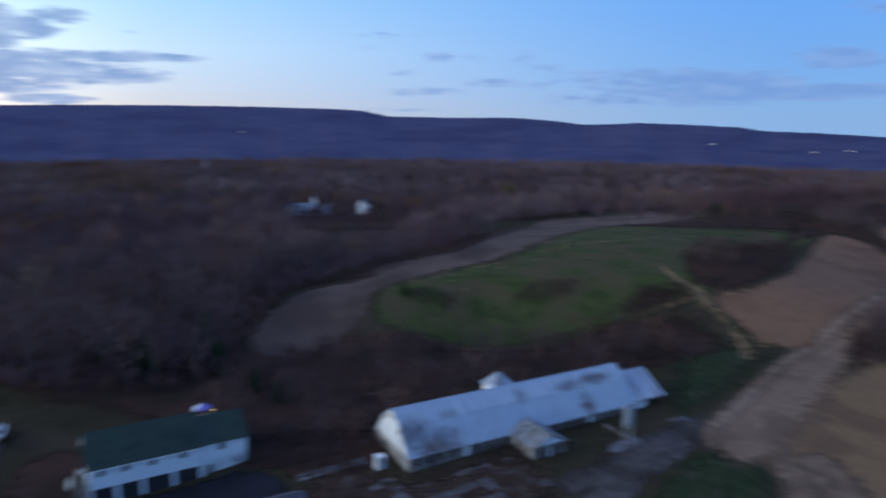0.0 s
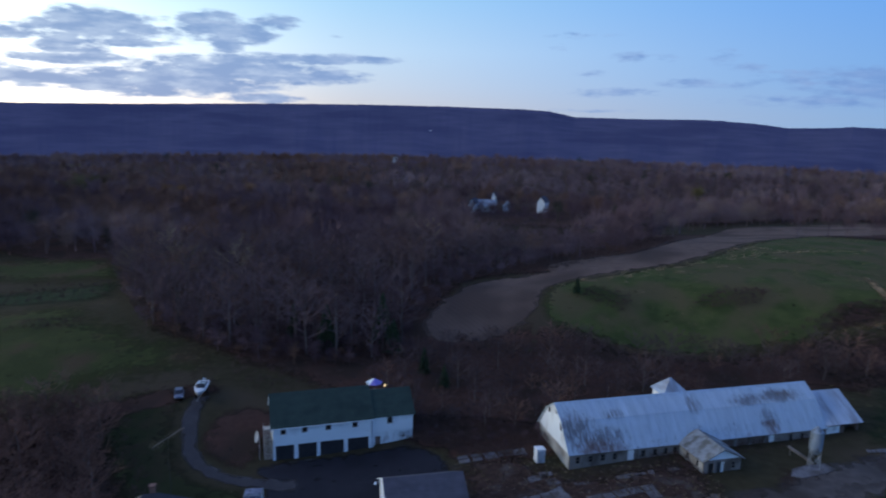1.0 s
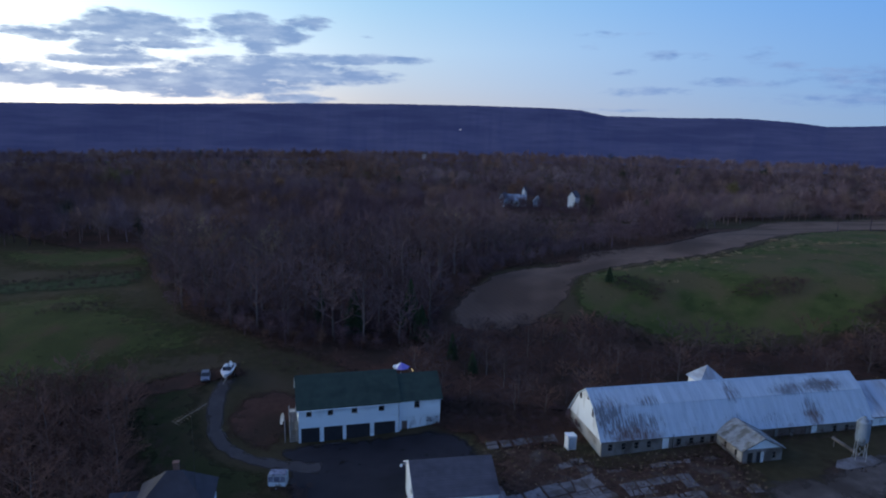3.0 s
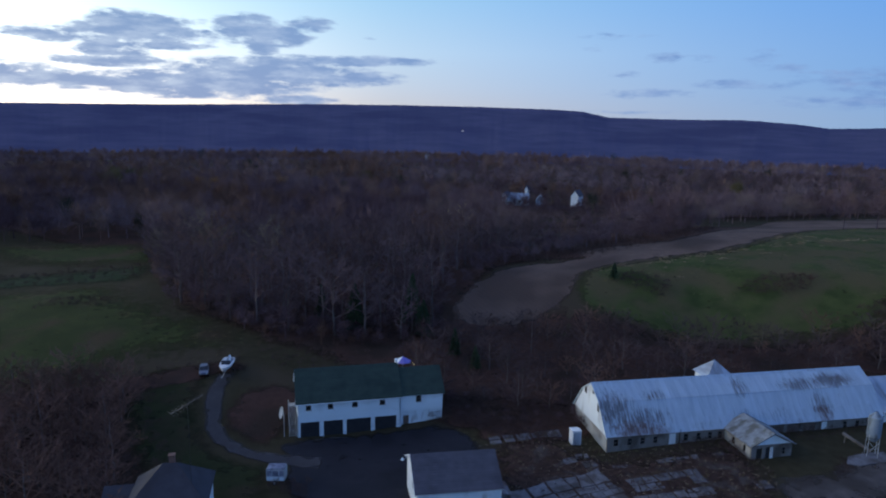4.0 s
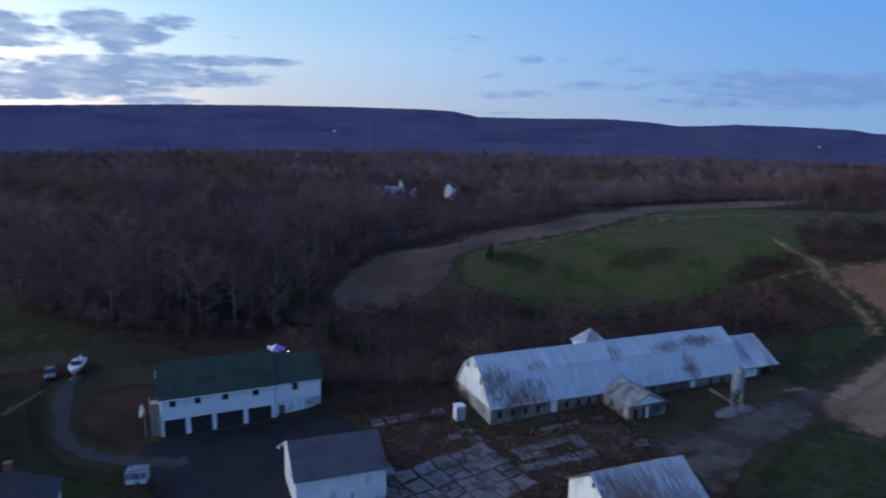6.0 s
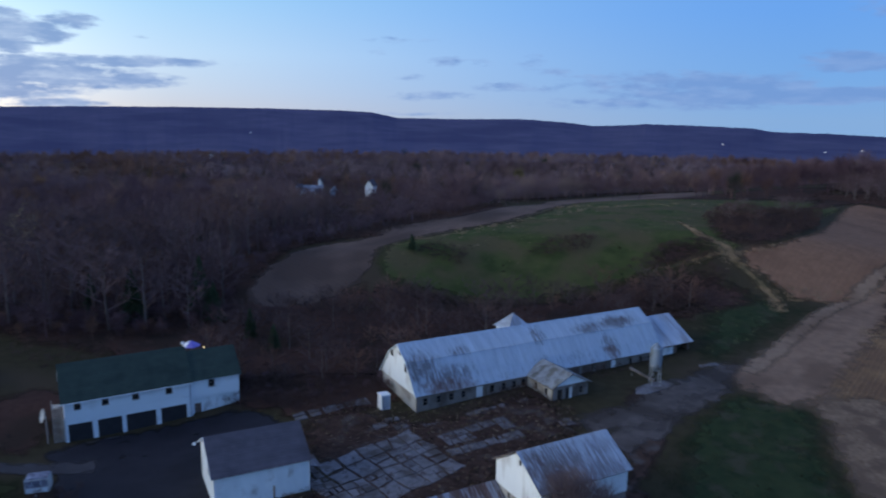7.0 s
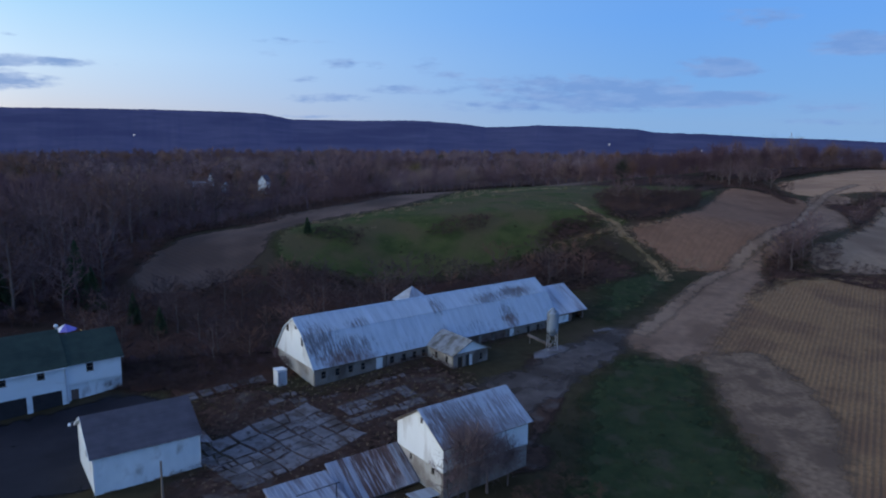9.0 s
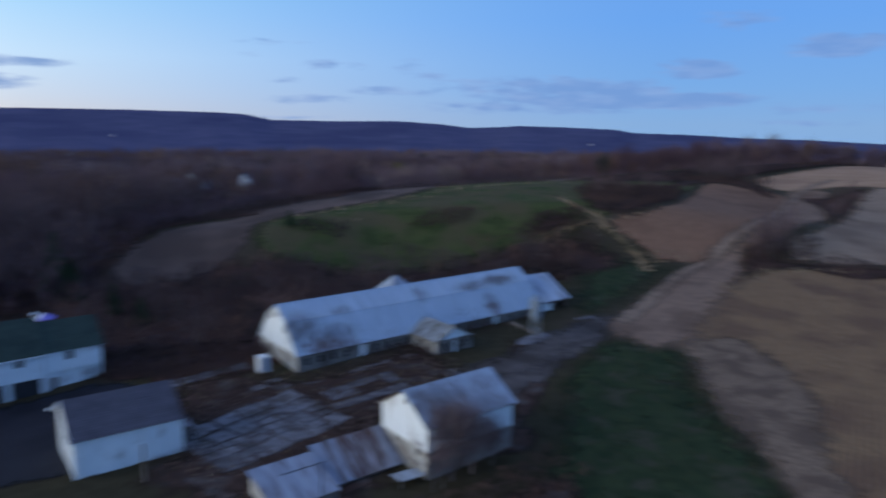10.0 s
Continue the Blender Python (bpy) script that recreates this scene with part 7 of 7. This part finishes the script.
# ---------- the farmhouse and its aerial ----------
hx_, hy_ = -56.6, 65.5
hz_ = ground_z(hx_, hy_)
house = thing("farmhouse", pose(hx_, hy_, hz_, 0, 0, 30), "farmhouse with dark slate-blue hipped roof", "house")
part("wall", boxm(-4.6, 4.6, -4.1, 4.1, -0.8, 4.4), M_WORN, house)
M_SLATE = mat("slate_roof", (0.038, 0.035, 0.045), (0.054, 0.050, 0.062), 0.8, (0.034, 0.030, 0.036), 0.3, 0.4, rough=0.75, bump=0.3, bscale=7)
bm = bmesh.new()
e = [bm.verts.new(p) for p in ((-5, -4.5, 4.3), (5, -4.5, 4.3), (5, 4.5, 4.3), (-5, 4.5, 4.3))]
t = [bm.verts.new(p) for p in ((-0.9, 0, 8.2), (0.9, 0, 8.2))]
for f in ((e[0], e[1], t[1], t[0]), (e[1], e[2], t[1]), (e[2], e[3], t[0], t[1]), (e[3], e[0], t[0]), (e[3], e[2], e[1], e[0])):
    bm.faces.new(f)
part("roof", bm, M_SLATE, house)
ch = part("chimney", boxm(-0.2, 0.5, 0.4, 1.1, 5.5, 8.9), M_BRICK, house, "red brick chimney")
part("chimney_cap", boxm(-0.28, 0.58, 0.32, 1.18, 8.9, 9.0), M_BRICK, ch)
for u in (-3.5, 0.5, 3.5):
    window_unit(house, u * 0.85 - 0.45, 1.4, 0.9, 1.4, -4.103)
ell = thing("house_extension", house.matrix_world @ pose(-6.5, 2.0, 0), "low white house extension with dark roof", "house extension")
part("wall", boxm(-1.8, 1.85, -2.4, 2.4, -0.8, 3.0), M_WHITE, ell)
part("roof", prism(bmesh.new(), [(-2.8, 3.0), (2.8, 3.0), (0, 4.6)], "x", -2.1, 1.85), M_SLATE, ell)
ax_, ay_ = -53.0, 65.0
aer = thing("radio_aerial", pose(ax_, ay_, ground_z(ax_, ay_)), "tall thin mast carrying a pale beam aerial", "aerial")
part("mast", tube(bmesh.new(), (0, 0, -0.3), (0, 0, 17.0), 0.045, 0.03, 6), M_IRON, aer)
bmst = (Vector((-0.85, -2.0, 16.4)), Vector((0.85, 2.0, 17.6)))
boom = part("boom", tube(bmesh.new(), bmst[0], bmst[1], 0.035, n=6), M_WOOD, aer)
for i in range(11):
    c = bmst[0].lerp(bmst[1], i / 10)
    hl = 1.0 - 0.06 * i
    part("element", tube(bmesh.new(), c + Vector((0.92 * hl, -0.39 * hl, 0)), c - Vector((0.92 * hl, -0.39 * hl, 0)), 0.018, n=4), M_WOOD, boom)


# ---------- houses far off ----------
def far_house(x, y, turn, ln, wd, h, rise, label, lift=0.0, lit=False, roof=None, wall=None):
    b = thing("far_house", pose(x, y, ground_z(x, y) + lift, 0, 0, turn), label, "house", "distant houses")
    part("wall", prism(bmesh.new(), [(-wd / 2, -1.5 - max(0, lift)), (wd / 2, -1.5 - max(0, lift)), (wd / 2, h), (0, h + rise), (-wd / 2, h)], "x", -ln / 2, ln / 2), wall or M_WHITE, b)
    bm = bmesh.new()
    for s in (-1, 1):
        prism(bm, [(0, h + rise + 0.05), (s * (wd / 2 + 0.5), h - 0.3), (s * (wd / 2 + 0.5), h - 0.05), (0, h + rise + 0.3)], "x", -ln / 2 - 0.4, ln / 2 + 0.4)
    part("roof", bm, roof or M_GREYROOF, b)
    for k in range(3):
        u = -ln / 2 + (k + 0.7) * ln / 3.4
        part("window", boxm(u, u + 1.1, -wd / 2 - 0.06, -wd / 2 - 0.004, 1.2, 2.8), M_FARLIGHT if lit and k == 1 else M_GLASS, b)
    return b


far_house(-61.0, 452, 80, 9, 5.0, 7.0, 3.4, "tall white gabled house among bare trees", 1.4)
far_house(-97.0, 446, 8, 12, 8, 3.6, 3.4, "long blue-grey house in the woods", 1.4, roof=M_ZINC_DULL, wall=M_DISH)
far_house(-84.0, 449, 100, 7, 5.0, 3.4, 3.2, "blue-grey house wing in the woods", 1.0, roof=M_ZINC_DULL, wall=M_ZINC_DULL)
far_house(-104.5, 441, 80, 7, 3.6, 5.5, 3.0, "narrow white gabled outbuilding in the woods", 0.6)
far_house(-95.5, 462, 80, 3, 2.2, 9.0, 2.4, "slender white gable above the roofs", 1.0)
far_house(-334, 920, 25, 7, 6, 4, 3, "white farmhouse far across the plain", 6.0)


def ridge_spot(a_deg, el_deg, eye=44):
    """Where on the ridge's flank a sight line of that azimuth and elevation ends."""
    for r in range(2100, 3900, 10):
        if ridge_z(a_deg, r) >= eye + r * math.tan(radians(el_deg)):
            break
    return r * math.sin(radians(a_deg)), r * math.cos(radians(a_deg)), ridge_z(a_deg, r)


for a, e, s in ((-17.2, -1.36, 7), (19.1, -1.83, 7), (28.2, -2.05, 10), (25.9, -2.2, 6)):
    x, y, z = ridge_spot(a, e)
    b = thing("far_house", pose(x, y, z, 0, 0, -a), "tiny pale house on the wooded slope", "house", "distant houses")
    part("wall", prism(bmesh.new(), [(-s / 2, -2), (s / 2, -2), (s / 2, 3.4), (0, 5.6), (-s / 2, 3.4)], "y", 0, 8), M_WHITE, b)
    part("window", boxm(-s * 0.3, s * 0.3, -0.1, -0.01, 0.8, 2.6), M_FARLIGHT, b)


# ---------- dead grass, stubble stalks and rocks ----------
def tuft(rng, h, r, n, width):
    g = Geo()
    for i in range(n):
        a = rng.uniform(0, math.tau)
        q = r * rng.random() ** 0.5
        p = Vector((q * math.cos(a), q * math.sin(a), -0.05))
        g.blade(p, p + Vector((rng.gauss(0, 0.35) * h, rng.gauss(0, 0.35) * h, h * rng.uniform(0.6, 1.1))), width, rng)
    return g


M_STRAW = mat("straw", (0.25, 0.182, 0.122), (0.345, 0.255, 0.172), 0.3, rough=1, bump=0, spec=0.05, world_space=True)
M_TUSSOCK = mat("tussock", (0.13, 0.12, 0.055), (0.20, 0.165, 0.085), 0.25, (0.08, 0.095, 0.04), 0.05, 0.45, rough=1, bump=0, spec=0.05, world_space=True)
TUFTS = [tuft(rng, rng.uniform(0.35, 0.7), 0.45, 16, 0.05) for _ in range(6)]
PALE = [tuft(rng, rng.uniform(0.5, 0.9), 0.8, 26, 0.06) for _ in range(4)]
line = []
for (x0, y0), (x1, y1), n, wdt in (((-18.3, 182.6), (11.9, 210), 26, 1.0), ((11.9, 210), (46, 237), 40, 1.6), ((46, 238), (82, 250), 30, 2.0), ((62.7, 185.8), (73.8, 169.9), 34, 1.8), ((75.8, 167.1), (90.2, 167.1), 26, 1.2), ((70.4, 180.2), (82.1, 183.2), 10, 1.0), ((32.1, 242), (43.4, 246.3), 16, 1.5), ((68.1, 182), (68.9, 175.2), 40, 1.5), ((73.4, 165.5), (71.7, 155.9), 24, 1.3), ((74, 166.7), (84.7, 165.4), 22, 1.2), ((58.5, 177.4), (68.1, 182), 20, 1.2), ((83.5, 142), (99, 154.6), 30, 1.2), ((99.1, 155.3), (127.1, 156.6), 60, 1.6), ((-11.1, 187.7), (40, 228), 30, 4.0)):
    for i in range(n):
        t_ = rng.random()
        line.append((x0 + (x1 - x0) * t_ + rng.gauss(0, wdt), y0 + (y1 - y0) * t_ + rng.gauss(0, wdt)))
merge("pale_dead_grass", M_STRAW, PALE, spots(line, PALE, 0.6, 1.3), "pale dead grass along the field edges", "dead grass")
tus = scatter(MEADOW, 1.6, rng, 4200, 1500) + scatter([(-160, 120), (-140, 156), (-106, 128), (-82, 122), (-78, 112), (-94, 96), (-108, 86)], 1.6, rng, 3000, 900)
tus += scatter([(-30, 104), (-16, 107), (14, 112), (19, 104), (16, 96), (2, 96), (-20, 97)], 1.1, rng, 1600, 320) + scatter([(67.3, 152.9), (82.6, 165.4), (70, 172), (40.8, 153.1), (48, 128), (60.4, 140.8)], 1.8, rng, 900, 260)
M_RANK = mat("rank_grass", (0.042, 0.054, 0.025), (0.082, 0.086, 0.044), 0.25, (0.090, 0.072, 0.045), 0.08, 0.4, rough=1, bump=0, spec=0.05, world_space=True)
front = scatter([(38, 108), (46, 112), (57, 108), (53, 93), (50, 80), (47, 60), (26, 58), (24, 84)], 0.9, rng, 4000, 1300)
merge("rank_grass", M_RANK, TUFTS, spots(front, TUFTS, 0.4, 1.3), "rank dark green grass tufts", "grass")
merge("grass_tussocks", M_TUSSOCK, TUFTS, spots(tus, TUFTS, 0.5, 1.2), "rough dull grass tussocks", "grass")
wallside = [tuple((barn.matrix_world @ Vector((u, v, 0)))[:2]) for u, v in ((11.5, -0.6), (20.0, -0.6), (19.8, -6.5), (14.0, -5.5), (9.0, -3.2))]
merge("wall_brush", M_BRUSH, SHRUB, spots(scatter(wallside, 0.7, rng, 1500, 150), SHRUB, 0.35, 0.8), "rust-brown brush growing along the barn wall", "brush")
bays = [tuple((barn.matrix_world @ Vector((u, v, 0)))[:2]) for u, v in ((27.8, -0.5), (48.5, -0.5), (46, -2.2), (36, -3.0), (28, -4.0))]
merge("wall_brush", M_BRUSH, SHRUB, spots(scatter(bays, 0.8, rng, 1500, 90), SHRUB, 0.3, 0.7), "dark brush before the barn bays", "brush")
PAVED = [(-11.6, 76.4), (2.4, 88.0), (-6.0, 97.6), (-19.6, 86.2)]
merge("trailer_bush", M_BRUSH, SHRUB, spots(scatter([(-50.5, 78.3), (-47.8, 80.2), (-44.8, 80.5), (-44.2, 77.6), (-49, 76.5)], 0.7, rng, 500, 40), SHRUB, 0.5, 0.9), "dark bush before the parked trailer", "bush")
weeds = scatter([(-24, 98), (-16, 106), (-6, 102), (6, 107), (15, 111), (19, 104), (19, 97), (10, 90), (5, 84), (0, 80), (-12, 76), (-20, 80), (-21, 90)], 0.6, rng, 6000, 1500, (PAVED,)) + scatter(PAVED, 1.0, rng, 500, 110)
merge("yard_weeds", M_BRUSH, SHRUB, spots(weeds, SHRUB, 0.18, 0.55), "dead brown weeds growing through the yard", "weeds")
dry = scatter([(-26, 99), (-16, 107), (-6, 103), (6, 107), (15, 111), (19, 104), (19, 97), (10, 90), (5, 84), (0, 80), (-12, 74), (-20, 80), (-21, 90)], 0.9, rng, 3500, 520, (PAVED,))
merge("dry_yard_weeds", M_TWIG_TAN, SHRUB, spots(dry, SHRUB, 0.12, 0.36), "pale dry weeds between the slabs", "weeds")
bank = scatter([(10, 67), (13, 70), (20, 74), (25, 77.5), (29, 73), (22, 63), (12, 62)], 0.9, rng, 1500, 220)
merge("bank_weeds", M_TWIG_RED, SHRUB, spots(bank, SHRUB, 0.3, 0.9), "reddish dead weeds on the bank below the barn", "weeds")
M_VINE = mat("reddish_fine_twigs", (0.148, 0.108, 0.108), (0.195, 0.145, 0.142), 0.5, rough=1, bump=0, rnd=0.2, spec=0.1)
for x, y, h, k in ((13.2, 72.6, 10.6, 1700), (15.6, 73.9, 9.4, 1400), (12.0, 71.2, 6.6, 420), (18.2, 75.3, 6.8, 800)):
    fuzzy = thing("bare_tree", pose(x, y, ground_z(x, y)), "bare fine-twigged tree before the small barn", "tree", "yard trees")
    g = Geo()
    g.chain([(0, 0, -0.4), (0.05, 0, h * 0.3), (0.0, 0.05, h * 0.75)], [0.08, 0.06, 0.02], 6)
    link_mesh("trunk", g.mesh("trunk"), M_BARK, fuzzy)
    link_mesh("crown", twig_ball(rng, h, h * 0.30, k, 0.04).mesh("crown"), M_VINE if h > 6.4 else M_TWIG, fuzzy)
stalks, litter = [], []
rr = random.Random(4)
ang = radians(-37.5)
ca, sa = math.cos(ang), math.sin(ang)
gap_row = math.tau / (20 * 0.39)
for i in range(-50, 130):
    for j in range(0, 260):
        v, u = gap_row * (i + 0.5) + rr.gauss(0, 0.07), 40 + j * 0.6 + rr.uniform(-0.25, 0.25)
        x, y = v * ca - u * sa, v * sa + u * ca
        if rr.random() < 0.8 and x < 140 and inside((x, y), STUBBLE):
            (litter if inside((x, y), CHAFF) else stalks).append((x, y))
STALK = [tuft(rr, 0.30, 0.16, 5, 0.06) for _ in range(5)]
merge("corn_stubble", M_STRAW, STALK, [(rr.choice(STALK), x, y, rr.uniform(0.6, 1.2), rr.uniform(0, math.tau), 1.0) for x, y in stalks], "straw-coloured cut corn stalks in rows", "stubble")
FLAT = [tuft(rr, 0.5, 0.3, 5, 0.06) for _ in range(5)]
merge("corn_chaff", M_STRAW, FLAT, [(rr.choice(FLAT), x + rr.gauss(0, 0.5), y + rr.gauss(0, 0.5), rr.uniform(0.5, 1.1), rr.uniform(0, math.tau), 0.25) for x, y in litter if rr.random() < 0.6], "flattened corn chaff on the headland", "chaff")
corner_bush = thing("corner_bush", garage.matrix_world @ pose(24.8, 0.2, 0), "reddish leafless bush at the garage corner", "bush")
for k in range(3):
    g = twig_ball(rr, 2.2, 1.1, 160, 0.05)
    ob = link_mesh("branches", g.mesh("branches"), M_TWIG_RED, corner_bush)
    ob.location = (k * 0.7 - 0.6, rr.uniform(-0.4, 0.4), 0)
